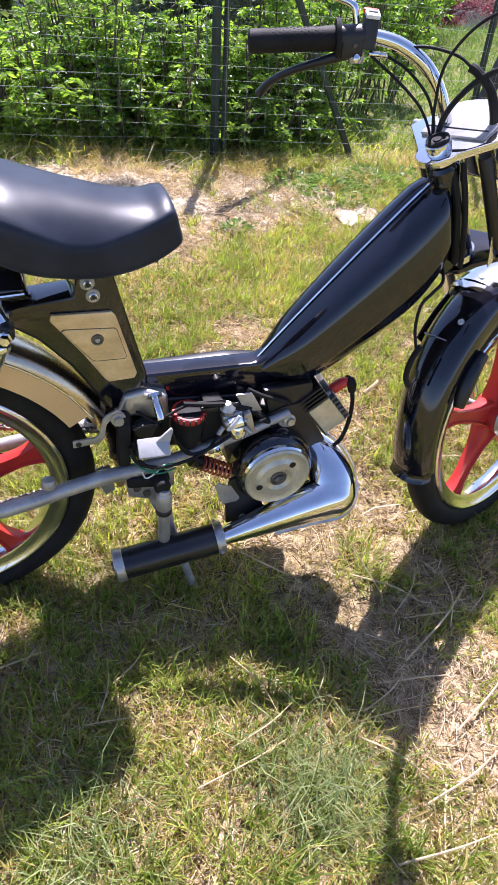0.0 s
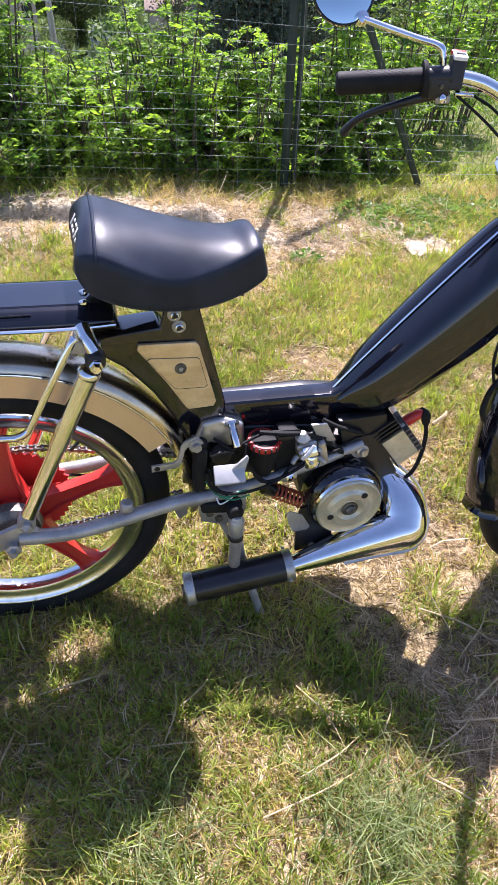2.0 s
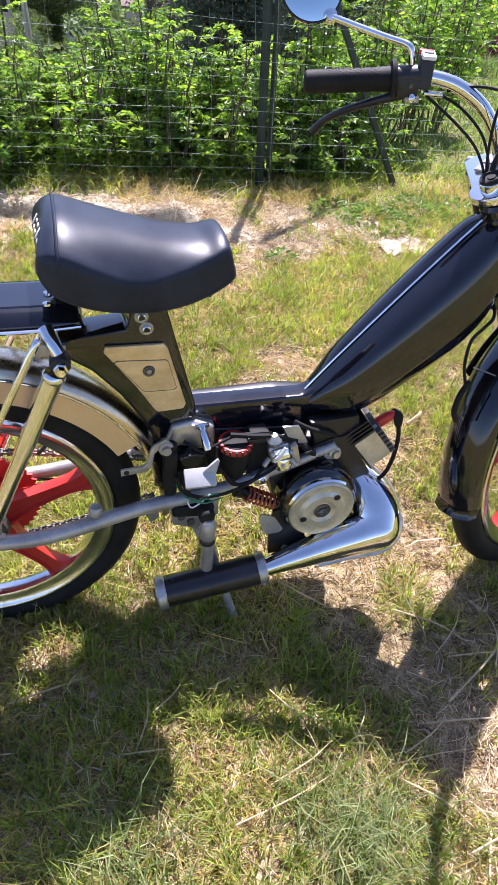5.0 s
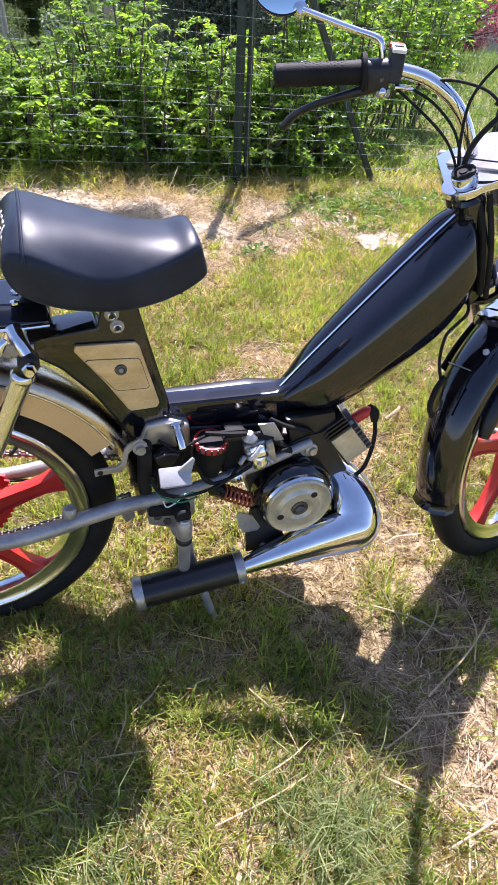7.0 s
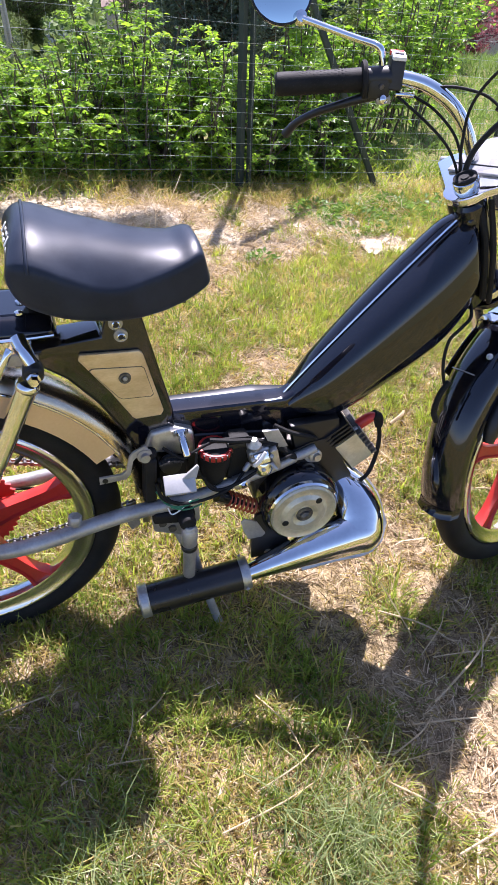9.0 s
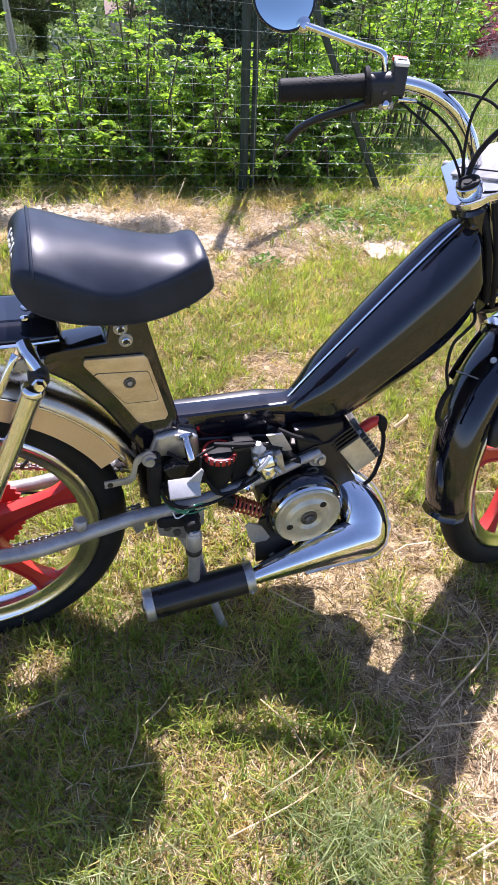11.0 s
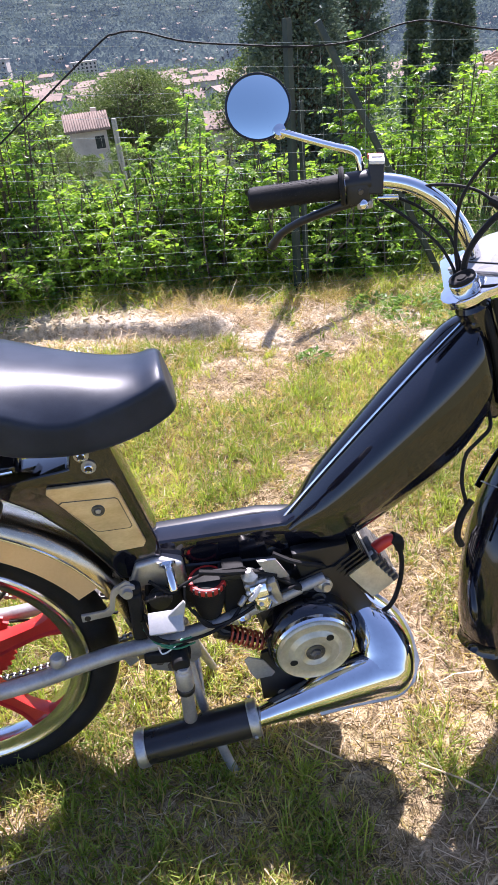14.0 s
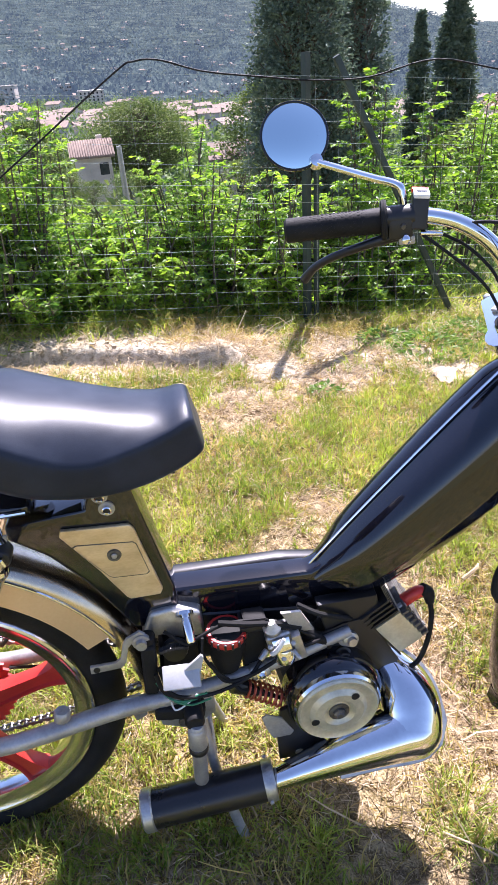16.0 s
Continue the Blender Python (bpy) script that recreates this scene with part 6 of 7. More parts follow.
def field(x, y, scale, k):
    """Smooth values between 0 and 1 over the plan."""
    u, v = (x * scale) % 64, (y * scale) % 64
    i, j = np.floor(u).astype(int), np.floor(v).astype(int)
    f, g = u - i, v - j
    f, g = f * f * (3 - 2 * f), g * g * (3 - 2 * g)
    A = LAT[k]
    return (A[i % 64, j % 64] * (1 - f) + A[(i + 1) % 64, j % 64] * f) * (1 - g) + (A[i % 64, (j + 1) % 64] * (1 - f) + A[(i + 1) % 64, (j + 1) % 64] * f) * g


# where the turf is lush (plus) or worn to straw (minus): x, y, radius, weight
LUSH_SPOTS = [(0.094, -0.054, 0.07, -0.3), (0.12, -0.27, 0.06, -0.35), (-0.09, -0.24, 0.12, 0.15), (-0.08, -0.58, 0.13, 0.25), (-0.43, -0.53, 0.14, 0.22), (0.14, -0.66, 0.18, -0.10), (0.27, -0.52, 0.14, -0.12), (-0.29, -0.57, 0.07, -0.2), (-0.16, -0.41, 0.09, 0.15),
              (-0.03, 0.74, 0.16, 0.25), (-0.26, 0.87, 0.13, 0.4), (-0.17, 0.63, 0.10, 0.35), (-0.006, 1.10, 0.05, -0.2), (0.42, 0.80, 0.12, 0.3), (0.03, 0.57, 0.08, -0.25), (0.22, 0.90, 0.10, 0.2), (0.63, 1.33, 0.10, 0.3), (0.17, 0.91, 0.14, 0.15), (0.06, 1.25, 0.14, -0.2), (0.34, 0.25, 0.16, -0.28), (0.56, 1.16, 0.10, 0.25), (0.52, 0.53, 0.18, 0.15), (0.45, 1.12, 0.08, -0.15), (0.30, 1.35, 0.2, -0.12)]


def green_share(x, y):
    """How green the turf is: 0 is bare or dry, 1 is lush."""
    v = 0.55 * field(x + 9, y + 9, 2.3, 0) + 0.3 * field(x + 3, y + 7, 6.0, 1) + 0.15 * field(x, y, 14.0, 2)
    v = v - 0.13 * np.exp(-((y - 1.45) / 0.33) ** 2) + 0.15 * np.exp(-((y - 0.70) / 0.45) ** 2)
    v = v + 0.10 * ((y > -0.6) & (y < -0.25)) * (x < -0.1)
    v = v - 0.45 * np.exp(-((y - 1.68) / 0.17) ** 2) * (x < 0.3)
    for px, py, r, w in LUSH_SPOTS:
        v = v + w * np.exp(-((x - px) ** 2 + (y - py) ** 2) / r ** 2)
    return np.clip((v - 0.315) / 0.20, 0, 1)


def bare(x, y):
    """Where pale clay shows: the ledge, a mound, a flat slab and worn spots in the lawn."""
    f = 1.545 - 0.25 * x
    ledge = (x < 0.12) * (y > f - 0.02) * (y < f + np.where(x < -0.12, 0.24, 0.06) + 0.08 * field(x, y, 9.0, 2))
    mound = np.exp(-(((x - 0.20) / 0.12) ** 2 + ((y - 1.43) / 0.08) ** 2)) > 0.45
    strip = np.exp(-(((x - 0.02) / 0.11) ** 2 + ((y - 1.12 + 0.15 * x) / 0.030) ** 2)) > 0.3 + 0.5 * field(x, y, 13.0, 0)
    foot = np.exp(-(((x + 0.25) / 0.10) ** 2 + ((y - 0.44) / 0.10) ** 2)) > 0.45
    slab = np.exp(-(((x - 0.87) / 0.13) ** 2 + ((y - 1.30) / 0.06) ** 2)) > 0.45
    # pale worn spots are left out over the moped's shadow to keep it dark
    worn = (field(x + 4, y + 2, 3.4, 3) * 0.7 + field(x, y, 11, 1) * 0.3 > 0.70) * (np.hypot((x - 0.05) / 0.6, (y + 0.25) / 0.25) > 1)
    return np.clip(1.0 * ledge + mound + slab + strip + 0.8 * foot + 0.55 * worn, 0, 1)


def edge_fade(x, y, box, band=0.3):
    """Thins a patch out towards its open edges, so that it has no outline."""
    e = np.minimum(np.minimum(x - box[0], box[1] - x), y - box[2])
    return np.clip(e / band, 0.0, 1.0)


def blades(name, label, n, box, size, wid, upright, chance, material, seed, lift=0.0, category="grass"):
    """Grass as one mesh: bent, tapering blades; upright 1 stands, 0 lies flat."""
    g = np.random.default_rng(seed)
    x = g.uniform(box[0], box[1], n)
    y = g.uniform(box[2], box[3], n)
    keep = g.random(n) < chance(x, y) * edge_fade(x, y, box)
    x, y = x[keep], y[keep]
    n = len(x)
    tx, ty = field(x, y, 24, 3) - 0.5, field(x + 30, y, 24, 2) - 0.5
    x, y = x + tx * 0.035, y + ty * 0.035
    z = np.array([soil(a, b) for a, b in zip(x, y)]) - 0.003 + lift * g.random(n)
    a = g.uniform(0, 2 * np.pi, n)
    L = size * g.lognormal(0.0, 0.38, n)
    w = wid * g.uniform(0.6, 1.3, n)
    e = np.clip(upright + g.normal(0, 0.22, n), 0.02, 1.0) * np.pi / 2
    d0 = np.stack([np.cos(a) * np.cos(e), np.sin(a) * np.cos(e), np.sin(e)], 1)
    e2 = e * g.uniform(0.15, 0.75, n)
    a2 = a + g.normal(0, 0.35, n)
    d1 = np.stack([np.cos(a2) * np.cos(e2), np.sin(a2) * np.cos(e2), np.sin(e2)], 1)
    roll = g.uniform(0, 2 * np.pi, n)
    s = np.stack([-np.sin(a), np.cos(a), np.zeros(n)], 1)
    q = np.cross(d0, s)
    s = s * np.cos(roll)[:, None] + q * np.sin(roll)[:, None]
    P = np.stack([x, y, z], 1)
    M = P + d0 * (L * 0.55)[:, None]
    T = M + d1 * (L * 0.45)[:, None]
    h = s * (w / 2)[:, None]
    V = np.stack([P - h, P + h, M + h * 0.85, M - h * 0.85, T], 1).reshape(-1, 3)
    k = (np.arange(n) * 5)[:, None]
    F = (k + np.array([[0, 1, 2, 3]])).tolist() + (k + np.array([[3, 2, 4]])).tolist()
    ob = raw_object(name, V.tolist(), F, material)
    return tagged(ob, label, category, kind="stuff")


def tufts(name, label, n, box, per, size, wid, chance, material, seed):
    """Clumps of grass: blades that fan out of one root, tallest in the middle; one mesh."""
    g = np.random.default_rng(seed)
    cx, cy = g.uniform(box[0], box[1], n), g.uniform(box[2], box[3], n)
    keep = g.random(n) < chance(cx, cy) * edge_fade(cx, cy, box)
    cx, cy = cx[keep], cy[keep]
    cz = np.array([soil(a, b) for a, b in zip(cx, cy)]) - 0.004
    m = len(cx)
    big = g.lognormal(0.0, 0.35, m)
    own = np.repeat(np.arange(m), per)
    n = m * per
    a = g.uniform(0, 2 * np.pi, n)
    out = np.abs(g.normal(0, 0.5, n)).clip(0, 1.15)
    r = 0.012 * big[own] * np.sqrt(g.random(n))
    P = np.stack([cx[own] + r * np.cos(a), cy[own] + r * np.sin(a), cz[own]], 1)
    L = size * big[own] * g.uniform(0.6, 1.2, n)
    w = wid * g.uniform(0.7, 1.3, n)
    d0 = np.stack([np.cos(a) * np.sin(out), np.sin(a) * np.sin(out), np.cos(out)], 1)
    o2 = out + g.uniform(0.3, 0.9, n)
    d1 = np.stack([np.cos(a) * np.sin(o2), np.sin(a) * np.sin(o2), np.cos(o2)], 1)
    t = a + np.pi / 2 + g.normal(0, 0.7, n)
    s = np.stack([np.cos(t), np.sin(t), np.zeros(n)], 1) * (w / 2)[:, None]
    M = P + d0 * (L * 0.55)[:, None]
    T = M + d1 * (L * 0.45)[:, None]
    V = np.stack([P - s, P + s, M + s * 0.8, M - s * 0.8, T], 1).reshape(-1, 3)
    k = (np.arange(n) * 5)[:, None]
    F = (k + np.array([[0, 1, 2, 3]])).tolist() + (k + np.array([[3, 2, 4]])).tolist()
    return tagged(raw_object(name, V.tolist(), F, material), label, "grass", kind="stuff")


SOFT = leafy("fine_grey_grass", (0.13, 0.18, 0.06), (0.36, 0.40, 0.18), 0.4, 0.55, 8.0)
blades("long_tuft", "soft tuft of long fine grey-green grass", 15000, (-0.42, 0.25, -0.92, -0.25), 0.085, 0.0022, 0.55, lambda x, y: np.exp(-(((x + 0.08) / 0.085) ** 2 + ((y + 0.57) / 0.075) ** 2)), SOFT, 15)
blades("long_tuft", "soft tuft of long fine grey-green grass", 7000, (-0.75, -0.15, -0.85, -0.25), 0.075, 0.0022, 0.55, lambda x, y: np.exp(-(((x + 0.45) / 0.10) ** 2 + ((y + 0.54) / 0.09) ** 2)), SOFT, 16)
NEAR = (-1.35, 1.65, -1.1, 1.86)
blades("turf", "short green turf grass, unevenly mown", 165000, NEAR, 0.034, 0.0026, 0.50, lambda x, y: (0.10 + 0.80 * green_share(x, y)) * (1 - 0.92 * bare(x, y)), GRASSM, 1)
tufts("grass_tufts", "bright tufts of longer grass", 23000, NEAR, 14, 0.036, 0.0028, lambda x, y: (0.06 + 0.80 * green_share(x, y) ** 1.7) * (1 - bare(x, y)), LUSH, 2)
# pale straw thins out over the moped's shadow, which darkens it
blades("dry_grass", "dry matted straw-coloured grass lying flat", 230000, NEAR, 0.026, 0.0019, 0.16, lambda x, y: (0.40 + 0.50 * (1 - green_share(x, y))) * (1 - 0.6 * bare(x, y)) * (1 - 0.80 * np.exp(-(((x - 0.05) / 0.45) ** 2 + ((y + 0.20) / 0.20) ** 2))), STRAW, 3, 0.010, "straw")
# brown thatch lies all over, massed on the moped's shadow to deepen it
blades("brown_thatch", "withered brown thatch between the grass, massed to deepen the moped's shadow", 150000, NEAR, 0.022, 0.0020, 0.22, lambda x, y: (0.35 + 0.6 * np.exp(-(((x - 0.05) / 0.5) ** 2 + ((y + 0.25) / 0.22) ** 2))) * (1 - 0.7 * bare(x, y)), THATCH, 14, 0.006)
blades("straw_stalks", "long loose straw stalks scattered on the lawn", 850, NEAR, 0.10, 0.0030, 0.05, lambda x, y: 0.35 + 0.5 * (1 - green_share(x, y)), STRAW, 4, 0.022, "straw")
blades("straw_heap", "raked dry straw along the fence line", 15000, (-1.3, 1.7, 1.25, 1.86), 0.060, 0.0022, 0.20, lambda x, y: np.clip(field(x, y, 3.1, 1) * 2.2 - 0.9, 0, 1) * (1 - 0.8 * bare(x, y)), STRAW, 5, 0.03, "straw")
blades("straw_clump", "shaggy clump of dry straw hanging over the cut edge of the clay", 5200, (-0.42, 0.44, 1.22, 1.98), 0.075, 0.0019, 0.42, lambda x, y: np.exp(-(((x - 0.02) / 0.13) ** 2 + ((y - 1.60) / 0.055) ** 2)), STRAW, 10, 0.015, "straw")
blades("fence_grass", "thin yellow-green grass along the foot of the fence", 34000, (-1.7, 2.0, 1.56, 2.04), 0.055, 0.0026, 0.50, lambda x, y: np.clip(field(x, y, 3.4, 0) * 1.8 - 0.25, 0.10, 1) * np.clip((y - 1.60 - 0.22 * (x < -0.15)) / 0.08, 0, 1), GRASSM, 9)
blades("fence_weeds", "rough green grass and weeds under the fence", 24000, (-1.9, 2.4, 1.72, 2.20), 0.060, 0.0042, 0.62, lambda x, y: np.clip(field(x, y, 4.0, 2) * 1.6 - 0.15, 0.15, 1), LUSH, 6)
blades("meadow_grass", "green meadow grass beyond the fence", 60000, (1.0, 6.5, 1.95, 8.5), 0.085, 0.0055, 0.6, lambda x, y: 0.5 + 0.5 * field(x, y, 1.5, 0), MEADOW, 7)
blades("side_turf", "short green turf grass", 120000, (-4.0, 4.4, -3.6, 1.86), 0.045, 0.006, 0.5, lambda x, y: (0.35 + 0.6 * field(x, y, 2.3, 1)) * ((x < -1.0) | (x > 1.28) | (y < -0.76)), GRASSM, 8)

# broad-leaved weeds in patches
g = np.random.default_rng(21)
for i, (cx, cy, r, n) in enumerate([(0.86, 1.52, 0.16, 300), (1.05, 1.62, 0.16, 380), (0.70, 1.62, 0.10, 200), (1.25, 1.55, 0.18, 300), (0.35, 1.25, 0.05, 60), (-0.4, 1.35, 0.05, 50)]):
    root = thing("weed_patch", "low patch of broad-leaved green weeds in the dry grass", "weeds", at=(cx, cy, soil(cx, cy)), group="weed patches")
    rr = r * np.sqrt(g.random(n))
    aa = g.uniform(0, 2 * np.pi, n)
    px, py = cx + rr * np.cos(aa), cy + rr * np.sin(aa)
    pz = np.array([soil(a, b) for a, b in zip(px, py)]) + g.uniform(0.0, 0.045, n) * (1.2 - rr / r)
    dd = np.stack([np.cos(aa) + g.normal(0, 0.6, n), np.sin(aa) + g.normal(0, 0.6, n), g.uniform(0.0, 0.9, n)], 1)
    leaf_cloud("weed_leaves", np.stack([px, py, pz], 1), dd, 0.026, 0.014, WEED, root, 300 + i)

# long pale stalks and twigs that stand out singly
STALK = surface("pale_stalk", (0.34, 0.25, 0.13), (0.54, 0.42, 0.25), rough=0.7, scale=15, fine=120, bump=0.2)
for a, b, r in [((0.175, -0.40), (0.40, -0.265), 0.0035), ((0.435, 0.34), (0.49, 0.375), 0.007), ((0.20, -0.55), (0.40, -0.44), 0.003), ((0.16, -0.18), (0.28, -0.29), 0.0025), ((-0.20, -0.47), (-0.07, -0.42), 0.002), ((-0.02, -0.42), (0.02, -0.33), 0.002), ((-0.37, -0.30), (-0.30, -0.24), 0.002), ((0.05, -0.47), (0.16, -0.42), 0.0025), ((0.22, -0.31), (0.35, -0.33), 0.002), ((-0.62, -0.22), (-0.47, -0.20), 0.002), ((-0.15, -0.30), (-0.10, -0.44), 0.0018), ((0.28, -0.62), (0.45, -0.56), 0.003), ((0.02, -0.508), (0.109, -0.608), 0.0026), ((0.079, -0.644), (0.247, -0.603), 0.0032), ((-0.007, -0.709), (0.168, -0.715), 0.003), ((-0.273, -0.518), (-0.087, -0.474), 0.0022), ((0.111, -0.428), (0.236, -0.451), 0.0026), ((-0.434, -0.362), (-0.348, -0.372), 0.0018), ((-0.411, -0.365), (-0.372, -0.251), 0.0018), ((0.30, -0.36), (0.36, -0.22), 0.002), ((0.20, -0.30), (0.31, -0.20), 0.0018), ((0.52, 0.10), (0.63, 0.06), 0.002)]:
    za, zb = soil(*a) + 0.02, soil(*b) + 0.02
    m = ((a[0] + b[0]) / 2 + 0.01, (a[1] + b[1]) / 2 - 0.006, (za + zb) / 2 + 0.012)
    st = thing("dry_stalk", "pale dry plant stalk lying on the grass", "stalk", at=(a[0], a[1], za), group="dry stalks")
    part("stalk", tube([(a[0], a[1], za), m, (b[0], b[1], zb)], [r * 0.72, r * 0.66, r * 0.35], 6, 5), STALK, st)

# stones and clods along the bank
ROCK = surface("pale_stone", (0.30, 0.235, 0.16), (0.52, 0.43, 0.32), rough=0.9, scale=14, fine=90, bump=0.5)


def stone(x, y, sx, sy, sz, seed):
    bm = bmesh.new()
    bmesh.ops.create_icosphere(bm, subdivisions=3, radius=1.0)
    for v in bm.verts:
        k = 1 + 0.28 * noise.noise(v.co * 1.6 + Vector((seed, 0, 0))) + 0.10 * noise.noise(v.co * 5 + Vector((0, seed, 0)))
        v.co = Vector((v.co.x * sx, v.co.y * sy, max(v.co.z, -0.5) * sz)) * k
    bmesh.ops.transform(bm, matrix=pose(x, y, soil(x, y) + sz * 0.15, 0, 0, seed * 37), verts=bm.verts)
    ob = new("stone", mesh_of(bm, "stone", ROCK, True, 50))
    return tagged(ob, "pale lump of stony soil lying on the bank", "stone", group="stones on the bank")


for i, q in enumerate([(-0.62, 1.80, 0.04, 0.03, 0.008), (0.82, 1.31, 0.08, 0.045, 0.008), (0.91, 1.26, 0.05, 0.035, 0.008), (0.60, 1.27, 0.03, 0.02, 0.009), (1.00, 1.33, 0.03, 0.02, 0.009), (0.47, 1.30, 0.02, 0.018, 0.008), (-0.22, 1.45, 0.022, 0.018, 0.008)]):
    stone(*q, i + 1)

# small clods of clay strewn over the ledge and the bare spots
g = np.random.default_rng(58)
cv, cf = [], []
while len(cf) < 260 * 6:
    x, y = g.uniform(-1.2, 1.2), g.uniform(-0.8, 1.85)
    if g.random() > (1.0 if y > 1.5 - 0.32 * x and x < 0.15 else 0.12 * float(bare(np.array(x), np.array(y)) > 0.5) + 0.05 * (y > 1.2)):
        continue
    r = 0.0034 * g.lognormal(0, 0.45)
    m = np.array([x, y, soil(x, y) + r * 0.3])
    k = len(cv)
    for sx, sy, sz in [(i, j, q) for i in (-1, 1) for j in (-1, 1) for q in (-1, 1)]:
        cv.append(tuple(m + np.array([sx, sy, sz * 0.7]) * r * g.uniform(0.5, 1.1, 3)))
    cf += [(k, k + 1, k + 3, k + 2), (k + 4, k + 6, k + 7, k + 5), (k, k + 4, k + 5, k + 1), (k + 2, k + 3, k + 7, k + 6), (k, k + 2, k + 6, k + 4), (k + 1, k + 5, k + 7, k + 3)]
tagged(raw_object("clods", cv, cf, ROCK), "small clods of dry clay strewn on the bank", "clods", kind="stuff")

# ---- trees in the middle distance ----


def polar(az, d):
    a = radians(az)
    return d * math.sin(a), d * math.cos(a)


def crown_tree(name, label, category, az, d, top, width, shape, n, leaf, material, seed, trunk_r=0.15, base=None, group=""):
    """A tree whose crown is many small sprays about limbs: shape gives the crown's width from its foot to its top."""
    g = random.Random(seed)
    x, y = polar(az, d)
    z0 = soil(x, y) if base is None else base
    root = thing(name, label, category, at=(x, y, z0), group=group)
    h = top - z0
    part("trunk", tube([(x, y, z0 - 0.2), (x + 0.02 * h, y, z0 + h * 0.4), (x, y, z0 + h * 0.92)], [trunk_r, trunk_r * 0.7, trunk_r * 0.15], 10, 4), BARK, root)
    limbs = bmesh.new()
    pts, dirs = [], []
    clumps = []
    m = max(12, n // 45)
    for i in range(m):
        t = g.random()
        w = width * float(np.interp(t, *shape))
        a = g.uniform(0, 2 * math.pi)
        rr = w * math.sqrt(g.uniform(0.15, 1.0))
        c = Vector((x + rr * math.cos(a), y + rr * math.sin(a), z0 + h * t))
        clumps.append((c, max(0.12 * width, w * 0.30)))
        if i % 3 == 0:
            tube([(x, y, z0 + h * max(0.1, t - 0.12)), tuple(c)], [trunk_r * 0.3, trunk_r * 0.06], 4, 1, False, limbs)
    for c, r in clumps:
        for _ in range(n // m):
            v = Vector((g.gauss(0, 1), g.gauss(0, 1), g.gauss(0, 0.7)))
            pts.append(tuple(c + v * r * 0.5))
            o = (c + v - Vector((x, y, c.z))).normalized()
            dirs.append((o.x + g.gauss(0, 0.5), o.y + g.gauss(0, 0.5), g.gauss(0.25, 0.5)))
    part("branchwork", limbs, BARK, root)
    leaf_cloud("crown", pts, dirs, leaf, leaf * 0.5, material, root, seed)
    return root


CONE = ([0, 0.12, 0.3, 0.6, 0.85, 1.0], [0.5, 0.9, 1.0, 0.75, 0.4, 0.05])
COLUMN = ([0, 0.1, 0.3, 0.6, 0.85, 1.0], [0.55, 0.9, 1.0, 0.9, 0.6, 0.08])
UMBRELLA = ([0, 0.42, 0.5, 0.65, 0.85, 1.0], [0.05, 0.1, 0.8, 1.0, 0.85, 0.3])
ROUND = ([0, 0.2, 0.35, 0.6, 0.85, 1.0], [0.1, 0.4, 0.9, 1.0, 0.75, 0.2])
crown_tree("conifer", "tall dark conifer below the fence", "tree", 13.6, 17, 5.4, 1.25, CONE, 62000, 0.10, CYPRESS, 401, 0.2)
crown_tree("conifer", "tall dark conifer below the fence", "tree", 18.0, 20, 5.4, 1.0, CONE, 32000, 0.115, CYPRESS, 402, 0.2)
crown_tree("cypress", "slender dark green cypress tree", "tree", 22.6, 27, 2.15, 0.42, COLUMN, 22000, 0.14, CYPRESS, 403, 0.15)
crown_tree("cypress", "slender dark green cypress tree", "tree", 25.2, 24, 2.7, 0.68, COLUMN, 32000, 0.14, CYPRESS, 404, 0.15)
crown_tree("pine", "broad-crowned green pine tree above the rooftops", "tree", 0.9, 66, -1.6, 4.7, UMBRELLA, 48000, 0.21, PINE, 405, 0.3)
crown_tree("pine", "broad-crowned green pine tree above the rooftops", "tree", 10.5, 60, -0.6, 3.2, ROUND, 9000, 0.32, PINE, 406, 0.3)
crown_tree("pine", "broad-crowned green pine tree above the rooftops", "tree", -7.5, 70, -2.6, 3.6, ROUND, 8000, 0.36, PINE, 407, 0.3)
crown_tree("pine", "broad-crowned green pine tree above the rooftops", "tree", -14.0, 40, -0.6, 3.2, ROUND, 9000, 0.30, PINE, 408, 0.3)
crown_tree("plum_tree", "red-leaved ornamental plum tree", "tree", 34.2, 9.6, 0.34, 0.46, ROUND, 5200, 0.044, PLUM, 409, 0.06)
crown_tree("plum_tree", "red-leaved ornamental plum tree", "tree", 38.4, 10.4, 0.44, 0.56, ROUND, 5200, 0.046, PLUM, 410, 0.06)
for i, (az, d, top) in enumerate([(4.0, 21, -2.2), (-3.4, 24, -3.0), (-8.0, 26, -2.6), (8.5, 26, -2.2), (27.5, 18, -0.6), (-12.5, 22, -2.0), (0.5, 28, -3.8), (-5.1, 52, -4.9), (-3.4, 53, -6.0), (-0.6, 52, -5.4)]):
    crown_tree("garden_tree", "leafy garden tree down the slope", "tree", az, d, top, 1.5, ROUND, 6000, 0.12, PINE, 420 + i, 0.1, group="garden trees down the slope")

# ---- houses ----


def window_part(root, x, y, z, w, h, ang, parent_name="window"):
    m = pose(x, y, z, 0, 0, ang)
    win = part(parent_name, block((w, 0.05, h), m, 0.0), GLASS_DARK, root, smooth=False)
    part("frame", block((w + 0.16, 0.03, 0.10), m @ pose(0, 0.01, -h / 2 - 0.03), 0.0), STUCCO, win, smooth=False)
    return win


